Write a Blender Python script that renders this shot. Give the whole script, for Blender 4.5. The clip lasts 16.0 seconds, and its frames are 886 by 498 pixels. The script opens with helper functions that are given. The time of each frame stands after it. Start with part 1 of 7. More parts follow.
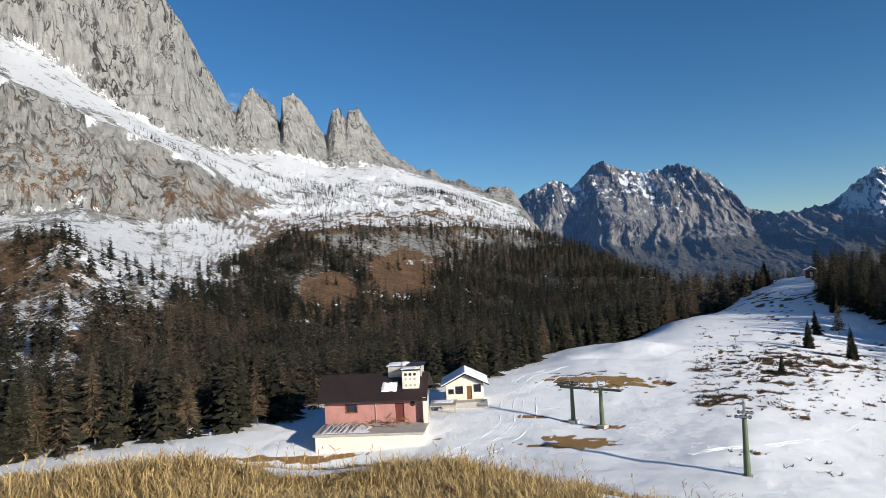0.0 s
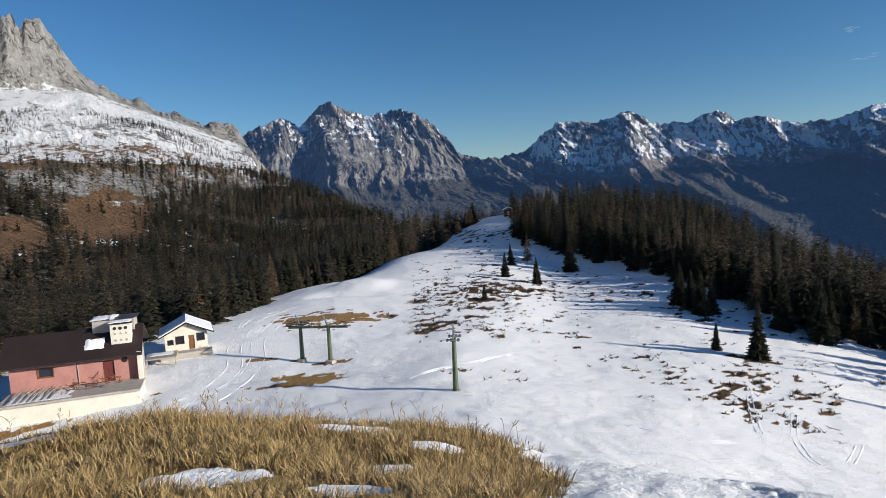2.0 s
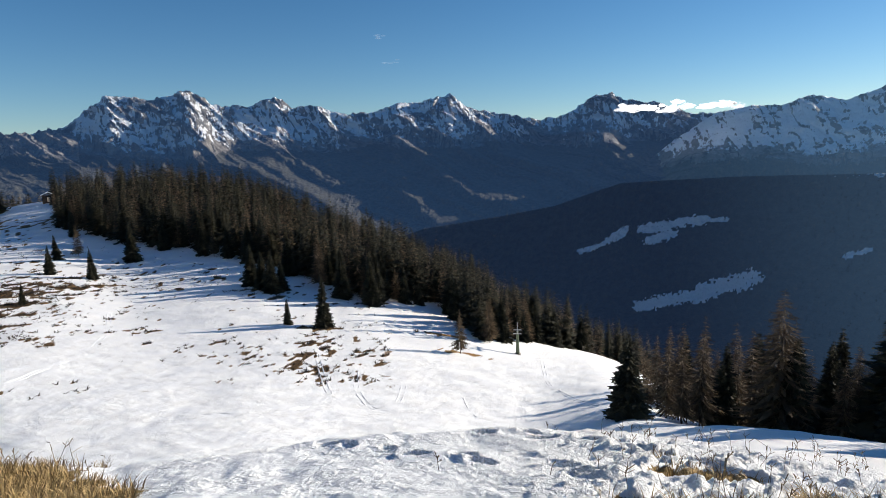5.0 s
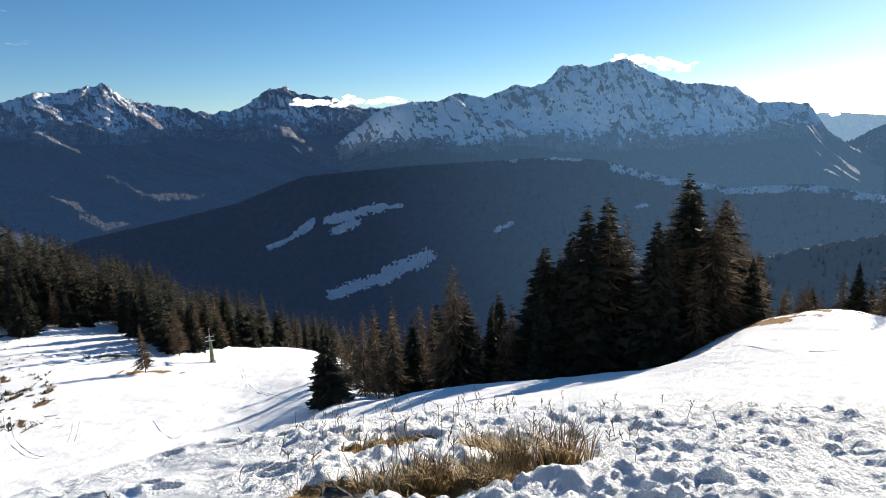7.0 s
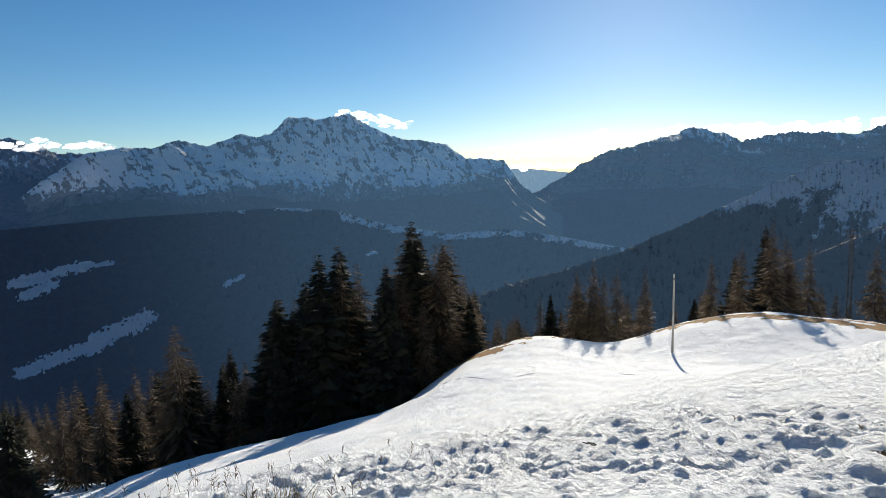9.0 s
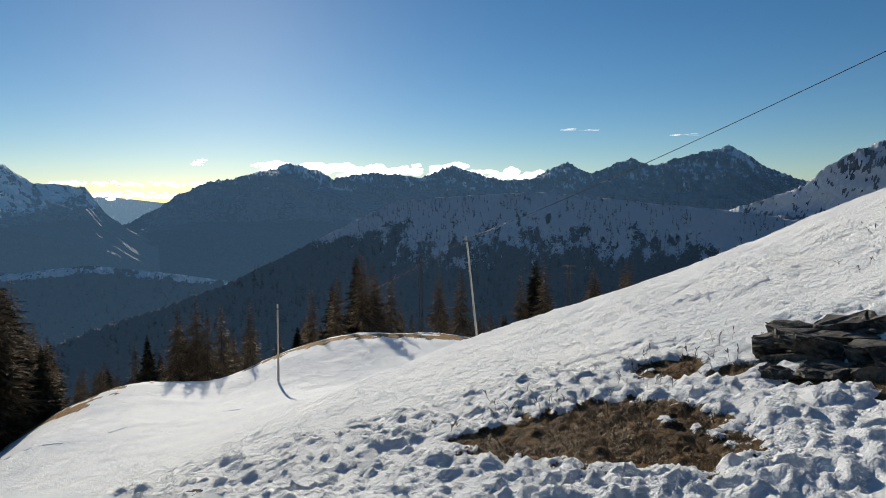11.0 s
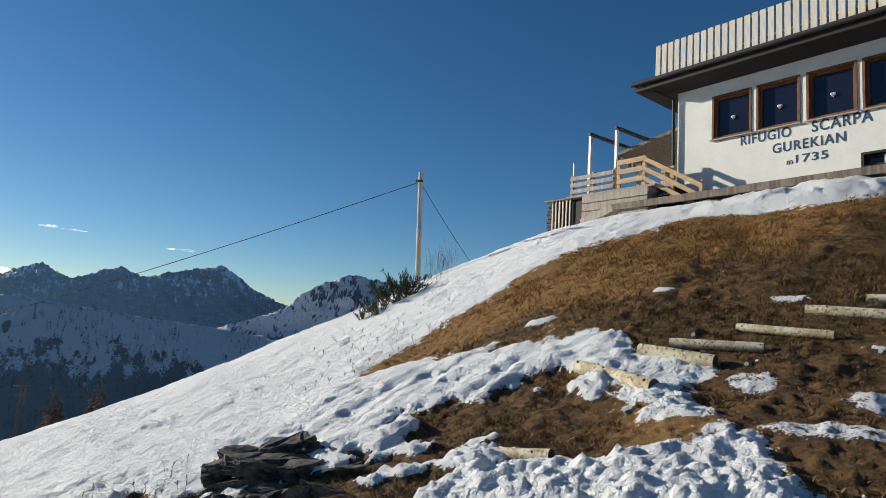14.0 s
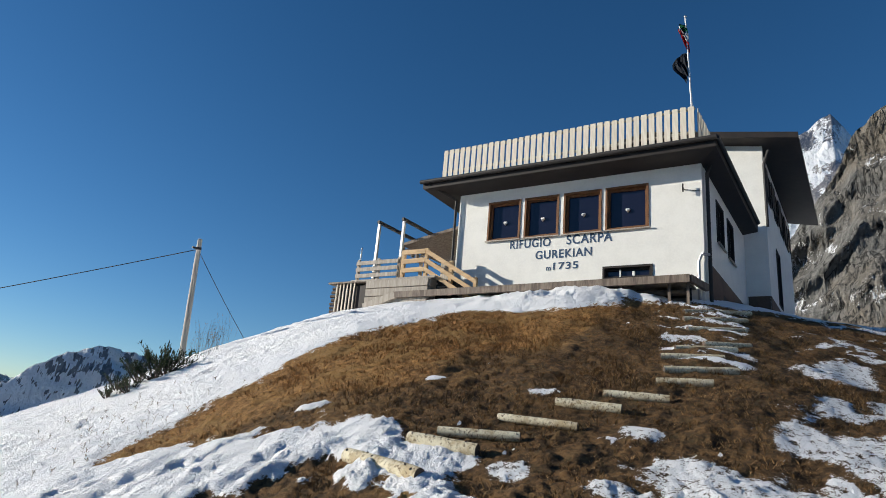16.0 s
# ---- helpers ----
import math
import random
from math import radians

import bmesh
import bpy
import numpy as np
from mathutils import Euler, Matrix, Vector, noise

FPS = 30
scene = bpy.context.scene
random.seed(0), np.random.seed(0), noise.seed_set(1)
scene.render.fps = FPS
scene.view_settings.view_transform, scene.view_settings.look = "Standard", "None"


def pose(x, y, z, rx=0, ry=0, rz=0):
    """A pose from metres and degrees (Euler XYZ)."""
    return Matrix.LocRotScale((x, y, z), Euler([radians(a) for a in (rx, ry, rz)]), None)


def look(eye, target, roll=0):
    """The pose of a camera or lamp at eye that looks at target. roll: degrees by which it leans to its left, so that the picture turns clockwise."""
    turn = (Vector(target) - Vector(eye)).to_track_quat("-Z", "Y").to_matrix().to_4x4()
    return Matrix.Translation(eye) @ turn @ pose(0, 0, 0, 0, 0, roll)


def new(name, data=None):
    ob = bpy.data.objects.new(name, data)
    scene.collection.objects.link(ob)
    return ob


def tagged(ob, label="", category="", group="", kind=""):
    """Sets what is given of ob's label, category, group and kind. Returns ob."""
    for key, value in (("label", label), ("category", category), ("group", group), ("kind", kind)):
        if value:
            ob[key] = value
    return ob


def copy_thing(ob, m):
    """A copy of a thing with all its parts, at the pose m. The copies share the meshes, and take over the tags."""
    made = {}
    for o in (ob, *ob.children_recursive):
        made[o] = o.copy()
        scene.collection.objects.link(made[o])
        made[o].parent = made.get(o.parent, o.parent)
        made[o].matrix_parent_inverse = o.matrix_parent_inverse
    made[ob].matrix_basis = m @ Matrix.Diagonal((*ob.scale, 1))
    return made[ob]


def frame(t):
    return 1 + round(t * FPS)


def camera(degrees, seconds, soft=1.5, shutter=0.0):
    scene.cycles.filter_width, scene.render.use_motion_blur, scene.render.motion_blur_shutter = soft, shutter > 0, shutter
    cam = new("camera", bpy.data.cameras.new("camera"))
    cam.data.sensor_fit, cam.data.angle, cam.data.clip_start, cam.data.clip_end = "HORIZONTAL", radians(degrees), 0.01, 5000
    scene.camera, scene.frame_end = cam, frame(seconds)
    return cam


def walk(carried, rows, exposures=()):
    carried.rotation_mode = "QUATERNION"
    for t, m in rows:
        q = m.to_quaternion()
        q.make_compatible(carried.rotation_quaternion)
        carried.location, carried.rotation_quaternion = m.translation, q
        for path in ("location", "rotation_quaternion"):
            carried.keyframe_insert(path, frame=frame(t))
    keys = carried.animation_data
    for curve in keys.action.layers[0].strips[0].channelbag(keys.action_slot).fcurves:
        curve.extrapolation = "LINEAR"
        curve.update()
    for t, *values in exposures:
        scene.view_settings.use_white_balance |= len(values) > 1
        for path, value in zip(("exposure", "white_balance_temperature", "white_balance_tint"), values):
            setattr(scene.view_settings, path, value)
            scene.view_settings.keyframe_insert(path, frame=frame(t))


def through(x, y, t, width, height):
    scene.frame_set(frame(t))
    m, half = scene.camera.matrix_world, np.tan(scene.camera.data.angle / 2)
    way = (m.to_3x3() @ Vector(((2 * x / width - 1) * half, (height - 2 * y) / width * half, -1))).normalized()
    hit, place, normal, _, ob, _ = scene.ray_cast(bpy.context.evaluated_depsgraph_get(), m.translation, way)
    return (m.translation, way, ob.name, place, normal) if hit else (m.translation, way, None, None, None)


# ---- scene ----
cam = camera(70.8, 16.0, soft=0.7)
PATH = [
    (0, (0.0, 0.0, 0.0), (0.007, 2.0, 0.04), -3.2),
    (0.5, (0.005, -0.002, -0.017), (0.261, 1.981, -0.03), -3.3),
    (1, (0.028, 0.005, -0.046), (0.455, 1.954, -0.178), -2.5),
    (1.5, (0.1, 0.002, -0.033), (0.668, 1.911, -0.208), -3.2),
    (2, (0.157, -0.009, -0.041), (0.98, 1.803, -0.236), -3.0),
    (2.5, (0.194, 0.001, -0.04), (1.198, 1.716, -0.263), -3.4),
    (3, (0.242, -0.002, -0.051), (1.421, 1.596, -0.287), -3.1),
    (5.5, (0.261, -0.005, -0.068), (2.115, 0.662, -0.41), -2.0),
    (6, (0.263, -0.013, -0.077), (2.185, 0.395, -0.451), -2.2),
    (6.5, (0.297, -0.081, -0.081), (2.255, 0.102, -0.446), -2.5),
    (7, (0.304, -0.155, -0.066), (2.27, -0.188, -0.431), -2.8),
    (7.5, (0.327, -0.239, -0.041), (2.284, -0.464, -0.39), -3.1),
    (8, (0.374, -0.305, -0.046), (2.308, -0.709, -0.356), -2.7),
    (8.5, (0.368, -0.352, -0.055), (2.252, -0.966, -0.326), -2.2),
    (11, (0.368, -0.389, -0.073), (1.333, -2.133, -0.237), -0.2),
    (11.5, (0.332, -0.404, -0.06), (1.029, -2.275, -0.175), 1.2),
    (12, (0.273, -0.427, -0.051), (0.724, -2.375, -0.087), 2.0),
    (12.5, (0.23, -0.473, -0.03), (0.408, -2.464, 0.036), 1.3),
    (13, (0.184, -0.41, -0.002), (0.129, -2.405, 0.119), 2.0),
    (13.5, (0.141, -0.429, 0.044), (-0.141, -2.401, 0.225), 3.0),
    (14, (0.097, -0.421, 0.043), (-0.413, -2.338, 0.299), 3.8),
    (14.5, (0.068, -0.456, 0.043), (-0.633, -2.294, 0.401), 4.0),
    (15, (0.055, -0.471, 0.045), (-0.809, -2.225, 0.464), 4.4),
    (15.5, (0.047, -0.478, 0.045), (-0.914, -2.157, 0.551), 4.7),
    (16, (0.048, -0.482, 0.044), (-1.031, -2.068, 0.609), 5.1),
]
EXPOSURE = [(0.0, 0.44, 6500, 10), (3.0, 0.26, 6550, 11), (5.5, 0.60, 6800, 10), (6.5, 0.74, 6800, 10), (8.5, 0.5, 6750, 8), (11.0, -0.05, 6750, 7), (12.5, -0.06, 6750, 6), (14.0, 0.13, 6650, 7), (16.0, 0.33, 6450, 9)]
walk(cam, [(t, look(eye, target, roll)) for t, eye, target, roll in PATH], EXPOSURE)

# ---- light: low winter sun, clear sky ----
SUN_BEARING, SUN_HEIGHT = 132.3, 15.9


def bearing(b, r=1.0, z=0.0):
    """A point r metres out at the compass bearing b (clockwise from +y)."""
    return Vector((r * math.sin(radians(b)), r * math.cos(radians(b)), z))


world = bpy.data.worlds.new("sky")
world.use_nodes = True
scene.world = world
sky = world.node_tree.nodes.new("ShaderNodeTexSky")
sky.sky_type = "NISHITA"
sky.sun_disc = False
sky.sun_elevation = radians(SUN_HEIGHT)
sky.sun_rotation = radians(SUN_BEARING)
sky.altitude, sky.air_density, sky.dust_density, sky.ozone_density = 1735, 1.0, 0.3, 3.4
depth = world.node_tree.nodes.new("ShaderNodeHueSaturation")
depth.inputs["Saturation"].default_value = 1.19
world.node_tree.links.new(sky.outputs[0], depth.inputs["Color"])
world.node_tree.links.new(depth.outputs[0], world.node_tree.nodes["Background"].inputs[0])
world.node_tree.nodes["Background"].inputs[1].default_value = 0.081

lamp = bpy.data.lights.new("sun", "SUN")
lamp.energy, lamp.angle, lamp.color = 5.0, radians(0.5), (1.0, 0.93, 0.82)
sun = new("sun", lamp)
sun.matrix_world = look(bearing(SUN_BEARING, 100 * math.cos(radians(SUN_HEIGHT)), 100 * math.sin(radians(SUN_HEIGHT))), (0, 0, 0))


# ---- noise and tables ----
def lattice(ix, iy, iz):
    """A steady random value from 0 to 1 for each lattice corner."""
    h = (ix * 374761393 + iy * 668265263 + iz * 2147483647 + 1274126177) & 0xFFFFFFFF
    h = ((h ^ (h >> 13)) * 1274126177) & 0xFFFFFFFF
    h = ((h ^ (h >> 16)) * 2246822519) & 0xFFFFFFFF
    return ((h ^ (h >> 15)) & 0xFFFFFF) / 0xFFFFFF


def soft_noise(x, y, z=0.0):
    """Smooth noise from -1 to 1 over arrays."""
    if np.ndim(z) == 0:
        x, y = np.broadcast_arrays(np.asarray(x, float), np.asarray(y, float))
        ix, iy, iz = np.floor(x).astype(np.int64), np.floor(y).astype(np.int64), int(math.floor(float(z) * 7.3))
        fx, fy = x - ix, y - iy
        fx, fy = (v * v * (3 - 2 * v) for v in (fx, fy))
        low = lattice(ix, iy, iz) * (1 - fx) + lattice(ix + 1, iy, iz) * fx
        high = lattice(ix, iy + 1, iz) * (1 - fx) + lattice(ix + 1, iy + 1, iz) * fx
        return (low * (1 - fy) + high * fy) * 1.7 - 0.85
    x, y, z = np.broadcast_arrays(np.asarray(x, float), np.asarray(y, float), np.asarray(z, float))
    ix, iy, iz = (np.floor(v).astype(np.int64) for v in (x, y, z))
    fx, fy, fz = x - ix, y - iy, z - iz
    fx, fy, fz = (v * v * v * (v * (v * 6 - 15) + 10) for v in (fx, fy, fz))
    out = 0.0
    for dx in (0, 1):
        for dy in (0, 1):
            for dz in (0, 1):
                w = (fx if dx else 1 - fx) * (fy if dy else 1 - fy) * (fz if dz else 1 - fz)
                out = out + w * lattice(ix + dx, iy + dy, iz + dz)
    return out * 2 - 1


def fbm(x, y, z=0.0, octaves=5, gain=0.5):
    total, size, norm = 0.0, 1.0, 0.0
    for n in range(octaves):
        k = 2.03**n
        total = total + size * soft_noise(x * k + 17.3 * n, y * k - 9.1 * n, np.asarray(z) * k + 4.7 * n)
        norm += size
        size *= gain
    return total / norm


def ridged(x, y, z=0.0, octaves=5, gain=0.55):
    total, size, norm = 0.0, 1.0, 0.0
    for n in range(octaves):
        k = 2.07**n
        total = total + size * (1 - np.abs(soft_noise(x * k + 31.7 * n, y * k + 11.9 * n, np.asarray(z) * k - 7.3 * n)) * 2)
        norm += size
        size *= gain
    return total / norm


def step(a, b, v):
    u = np.clip((v - a) / (b - a), 0, 1)
    return u * u * (3 - 2 * u)


def table(text):
    """'b,v b,v ...' as two arrays."""
    pairs = [tuple(float(v) for v in p.split(",")) for p in text.split()]
    return np.array([p[0] for p in pairs]), np.array([p[1] for p in pairs])


def along(text, b):
    return np.interp(b, *table(text))


def sheet(name, x, y, z, layers=None, closed=False):
    """A mesh over a grid of points, with point attributes."""
    rows, cols = x.shape
    me = bpy.data.meshes.new(name)
    n = np.arange(rows * cols).reshape(rows, cols)
    if closed:
        n = np.concatenate([n, n[:, :1]], 1)
    quads = np.stack([n[:-1, :-1], n[:-1, 1:], n[1:, 1:], n[1:, :-1]], -1).reshape(-1, 4)
    me.vertices.add(rows * cols)
    me.vertices.foreach_set("co", np.stack([x, y, z], -1).astype(np.float32).ravel())
    me.loops.add(quads.size)
    me.loops.foreach_set("vertex_index", quads.astype(np.int32).ravel())
    me.polygons.add(len(quads))
    me.polygons.foreach_set("loop_start", np.arange(0, quads.size, 4, dtype=np.int32))
    me.polygons.foreach_set("use_smooth", np.ones(len(quads), bool))
    for key, values in (layers or {}).items():
        me.attributes.new(key, "FLOAT", "POINT").data.foreach_set("value", np.broadcast_to(values, x.shape).astype(np.float32).ravel())
    me.update()
    me.validate()
    return me


# ---- materials ----
class Nodes:
    """A short way to write node materials."""

    def __init__(self, name):
        self.mat = bpy.data.materials.new(name)
        self.mat.use_nodes = True
        self.tree = self.mat.node_tree
        self.shader = self.tree.nodes["Principled BSDF"]
        self.out = self.tree.nodes["Material Output"]

    def add(self, kind):
        return self.tree.nodes.new("ShaderNode" + kind)

    def link(self, a, b):
        self.tree.links.new(a, b)

    def put(self, socket, value):
        if isinstance(value, bpy.types.NodeSocket):
            self.link(value, socket)
        else:
            socket.default_value = (*value, 1) if isinstance(value, tuple) and len(value) == 3 and socket.type == "RGBA" else value

    def where(self, scale=1.0, kind="Object"):
        node = self.add("Mapping")
        self.link(self.add("TexCoord").outputs[kind], node.inputs[0])
        node.inputs["Scale"].default_value = (scale, scale, scale) if isinstance(scale, (int, float)) else scale
        return node.outputs[0]

    def noise(self, scale, detail=5.0, rough=0.55, at=None, distortion=0.0):
        node = self.add("TexNoise")
        self.link(at or self.where(), node.inputs["Vector"])
        node.inputs["Scale"].default_value, node.inputs["Detail"].default_value = scale, detail
        node.inputs["Roughness"].default_value, node.inputs["Distortion"].default_value = rough, distortion
        return node.outputs["Fac"]

    def ramp(self, value, low, high):
        node = self.add("MapRange")
        node.interpolation_type = "SMOOTHSTEP"
        self.link(value, node.inputs["Value"])
        node.inputs["From Min"].default_value, node.inputs["From Max"].default_value = low, high
        return node.outputs["Result"]

    def math(self, kind, a, b=0.0):
        node = self.add("Math")
        node.operation = kind
        self.put(node.inputs[0], a), self.put(node.inputs[1], b)
        return node.outputs[0]

    def mix(self, fac, a, b, blend="MIX"):
        node = self.add("Mix")
        node.data_type, node.blend_type = "RGBA", blend
        self.put(node.inputs[0], fac), self.put(node.inputs[6], a), self.put(node.inputs[7], b)
        return node.outputs[2]

    def attribute(self, name):
        node = self.add("Attribute")
        node.attribute_name = name
        return node.outputs["Fac"]

    def finish(self, color, rough=0.8, bump=None, strength=0.3, distance=0.05, **inputs):
        self.put(self.shader.inputs["Base Color"], color)
        self.put(self.shader.inputs["Roughness"], rough)
        if bump is not None:
            node = self.add("Bump")
            self.link(bump, node.inputs["Height"])
            node.inputs["Strength"].default_value, node.inputs["Distance"].default_value = strength, distance
            self.link(node.outputs[0], self.shader.inputs["Normal"])
        for key, value in inputs.items():
            self.put(self.shader.inputs[key.replace("_", " ")], value)
        return self.mat


def plain(name, color, rough=0.6, grain=20.0, vary=0.25, metallic=0.0, bump=0.15):
    """Paint, plaster, metal or cloth with fine grain and faint larger stains."""
    n = Nodes(name)
    fine, broad = n.noise(grain, 6), n.noise(grain * 0.13, 3)
    dark = tuple(c * (1 - vary) for c in color)
    tone = n.mix(n.ramp(broad, 0.3, 0.7), dark, color)
    tone = n.mix(n.math("MULTIPLY", n.ramp(fine, 0.35, 0.75), 0.5), tone, tuple(min(1, c * (1 + vary * 0.6)) for c in color))
    return n.finish(tone, rough, fine, bump, 0.02, Metallic=metallic)


def wood(name, light, dark, grain=(2, 2, 30), rough=0.7):
    n = Nodes(name)
    streak = n.noise(1.0, 6, 0.6, n.where(grain), 0.6)
    tone = n.mix(n.ramp(streak, 0.3, 0.7), dark, light)
    tint = n.add("ObjectInfo").outputs["Random"]
    tone = n.mix(n.math("MULTIPLY", tint, 0.35), tone, dark)
    return n.finish(tone, rough, streak, 0.3, 0.01)


def ground_material():
    n = Nodes("snow_and_turf")
    snow, straw, soil = n.attribute("snow"), n.attribute("straw"), n.attribute("soil")
    fine, mid, broad = n.noise(42, 6, 0.7), n.noise(8.5, 6, 0.65), n.noise(0.35, 4)
    clods = n.math("ABSOLUTE", n.math("SUBTRACT", n.noise(8.0, 5, 0.6), 0.5))
    crusty = n.ramp(n.noise(0.7, 3, 0.6), 0.4, 0.62)
    white = n.mix(n.ramp(broad, 0.3, 0.7), (0.88, 0.89, 0.91), (0.94, 0.94, 0.935))
    white = n.mix(n.math("MULTIPLY", n.ramp(n.noise(2.2, 7, 0.75), 0.62, 0.8), 0.22), white, (0.60, 0.57, 0.52))
    white = n.mix(n.math("MULTIPLY", n.ramp(n.noise(5.5, 8, 0.75), 0.67, 0.77), 0.4), white, (0.25, 0.22, 0.18))
    turf = n.mix(n.ramp(mid, 0.32, 0.68), (0.165, 0.085, 0.030), (0.48, 0.26, 0.09))
    turf = n.mix(n.ramp(n.noise(0.9, 6, 0.7), 0.42, 0.66), turf, n.mix(n.ramp(fine, 0.35, 0.65), (0.20, 0.12, 0.042), (0.44, 0.265, 0.095)))
    turf = n.mix(n.math("MULTIPLY", n.ramp(fine, 0.5, 0.68), 0.7), turf, (0.05, 0.028, 0.013))
    dry = n.mix(n.ramp(fine, 0.3, 0.7), (0.20, 0.13, 0.05), (0.42, 0.30, 0.13))
    turf = n.mix(straw, turf, dry)
    earth = n.mix(n.ramp(mid, 0.35, 0.68), (0.046, 0.030, 0.017), (0.20, 0.115, 0.05))
    earth = n.mix(n.math("MULTIPLY", n.ramp(n.noise(3.1, 6, 0.7), 0.5, 0.7), 0.6), earth, (0.075, 0.06, 0.028))
    turf = n.mix(soil, turf, earth)
    rag = n.math("ADD", n.math("MULTIPLY", n.math("SUBTRACT", fine, 0.5), 1.0), n.math("MULTIPLY", n.math("SUBTRACT", mid, 0.5), 1.1))
    edge = n.ramp(n.math("ADD", snow, rag), 0.44, 0.56)
    tone = n.mix(edge, turf, white)
    drift = n.math("ADD", n.math("MULTIPLY", n.noise(1.4, 6, 0.6), 0.8), n.math("MULTIPLY", n.noise(1.0, 5, 0.6, n.where((1.2, 3.4, 2.0)), 0.6), 0.6))
    crust = n.attribute("crust")
    crumbs = n.math("ADD", n.math("MULTIPLY", n.noise(7.0, 6, 0.68), 1.3), n.math("MULTIPLY", n.noise(21.0, 5, 0.7), 0.6))
    drift = n.math("ADD", drift, n.math("MULTIPLY", crust, crumbs))
    rough_snow = n.math("ADD", n.math("ADD", n.math("MULTIPLY", fine, 0.16), drift), n.math("MULTIPLY", clods, n.math("ADD", n.math("MULTIPLY", crusty, 1.2), 0.35)))
    rough_turf = n.math("ADD", n.math("MULTIPLY", fine, 0.8), n.math("MULTIPLY", mid, 1.1))
    blend = n.add("Mix")
    n.put(blend.inputs[0], edge), n.put(blend.inputs[2], rough_turf), n.put(blend.inputs[3], rough_snow)
    return n.finish(tone, 0.9, blend.outputs[0], 0.7, 0.10, Specular_IOR_Level=0.2)


def mountain_material(name, rock_a, rock_b, scale, bare=(0.12, 0.075, 0.035), wood_tone=(0.03, 0.028, 0.018), haze_glow=None, speck=1.0, warm=0.5):
    """Rock, snow, brown turf and woods, by attributes of the relief. The haze before a far range is painted on as
    bluish emission: one tone away from the sun, one under it.
    """
    n = Nodes(name)
    snow, turf, trees = n.attribute("snow"), n.attribute("turf"), n.attribute("trees")
    fine, mid, broad = n.noise(scale * 9, 8, 0.65), n.noise(scale * 2, 7, 0.6), n.noise(scale * 0.4, 4)
    upright = n.noise(1.0, 7, 0.6, n.where((scale * 5, scale * 5, scale * 0.8)))
    streaky = n.noise(1.0, 8, 0.64, n.where((scale * 7, scale * 7, scale * 2.6)), 0.9)
    rock = n.mix(n.ramp(upright, 0.3, 0.7), rock_a, rock_b)
    rock = n.mix(n.math("MULTIPLY", n.ramp(broad, 0.45, 0.7), warm), rock, tuple(c * f for c, f in zip(rock_b, (0.95, 0.8, 0.62))))
    rock = n.mix(n.math("MULTIPLY", n.ramp(fine, 0.55, 0.75), 0.6 * speck), rock, tuple(c * 0.45 for c in rock_a))
    bands = n.noise(1.0, 5, 0.6, n.where((scale * 0.5, scale * 0.5, scale * 7)), 0.5)
    rock = n.mix(n.math("MULTIPLY", n.ramp(bands, 0.54, 0.66), 0.35), rock, tuple(c * 0.6 for c in rock_a))
    crack = n.math("ABSOLUTE", n.math("SUBTRACT", n.noise(1.0, 4, 0.55, n.where((scale * 3.2, scale * 3.2, scale * 0.55)), 0.5), 0.5))
    rock = n.mix(n.math("MULTIPLY", n.ramp(crack, 0.05, 0.005), n.ramp(n.noise(scale * 0.9, 4), 0.44, 0.58)), rock, tuple(c * 0.22 for c in rock_a))
    cleft = n.math("ABSOLUTE", n.math("SUBTRACT", n.noise(1.0, 3, 0.5, n.where((scale * 1.1, scale * 1.1, scale * 0.22)), 0.7), 0.5))
    rock = n.mix(n.math("MULTIPLY", n.ramp(cleft, 0.022, 0.004), n.ramp(n.noise(scale * 0.5, 4), 0.46, 0.56)), rock, tuple(c * 0.12 for c in rock_a))
    tiny = n.noise(scale * 28, 5, 0.7)
    rock = n.mix(n.math("MULTIPLY", n.ramp(tiny, 0.5, 0.7), 0.65 * speck), rock, tuple(c * 0.5 for c in rock_a))
    grass = n.mix(n.ramp(mid, 0.3, 0.7), tuple(c * 0.6 for c in bare), bare)
    grass = n.mix(n.math("MULTIPLY", n.ramp(tiny, 0.48, 0.64), 0.6), grass, tuple(c * 0.3 for c in bare))
    ragged = n.math("ADD", n.math("MULTIPLY", fine, 0.2), n.math("ADD", n.math("MULTIPLY", tiny, 0.35), n.math("MULTIPLY", streaky, 0.45)))
    cut = n.math("MULTIPLY", n.math("SUBTRACT", ragged, 0.5), 1.5 if haze_glow else 2.6)
    tone = n.mix(n.ramp(n.math("ADD", turf, cut), 0.42, 0.58), rock, grass)
    tone = n.mix(n.ramp(n.math("ADD", trees, cut), 0.42, 0.58), tone, n.mix(n.ramp(fine, 0.3, 0.7), wood_tone, tuple(c * 2.2 for c in wood_tone)))
    tone = n.mix(n.ramp(n.math("ADD", snow, cut), 0.46, 0.54), tone, (0.82, 0.84, 0.87))
    relief = n.math("ADD", n.math("MULTIPLY", upright, 0.8), n.math("ADD", n.math("MULTIPLY", fine, 0.5 + 0.5 * speck), n.math("ADD", n.math("MULTIPLY", crack, 1.5), n.math("MULTIPLY", streaky, 0.6))))
    mat = n.finish(tone, 0.9, relief, 0.9, 0.25 / scale)
    # haze painted on as emission, stronger towards the sun's bearing
    if haze_glow:
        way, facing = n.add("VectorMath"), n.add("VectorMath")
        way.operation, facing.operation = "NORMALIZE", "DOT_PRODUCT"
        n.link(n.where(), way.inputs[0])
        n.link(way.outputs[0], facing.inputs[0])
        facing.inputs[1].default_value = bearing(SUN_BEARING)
        n.put(n.shader.inputs["Emission Color"], n.mix(n.ramp(facing.outputs["Value"], 0.62, 1.0), *haze_glow))
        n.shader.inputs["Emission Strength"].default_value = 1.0
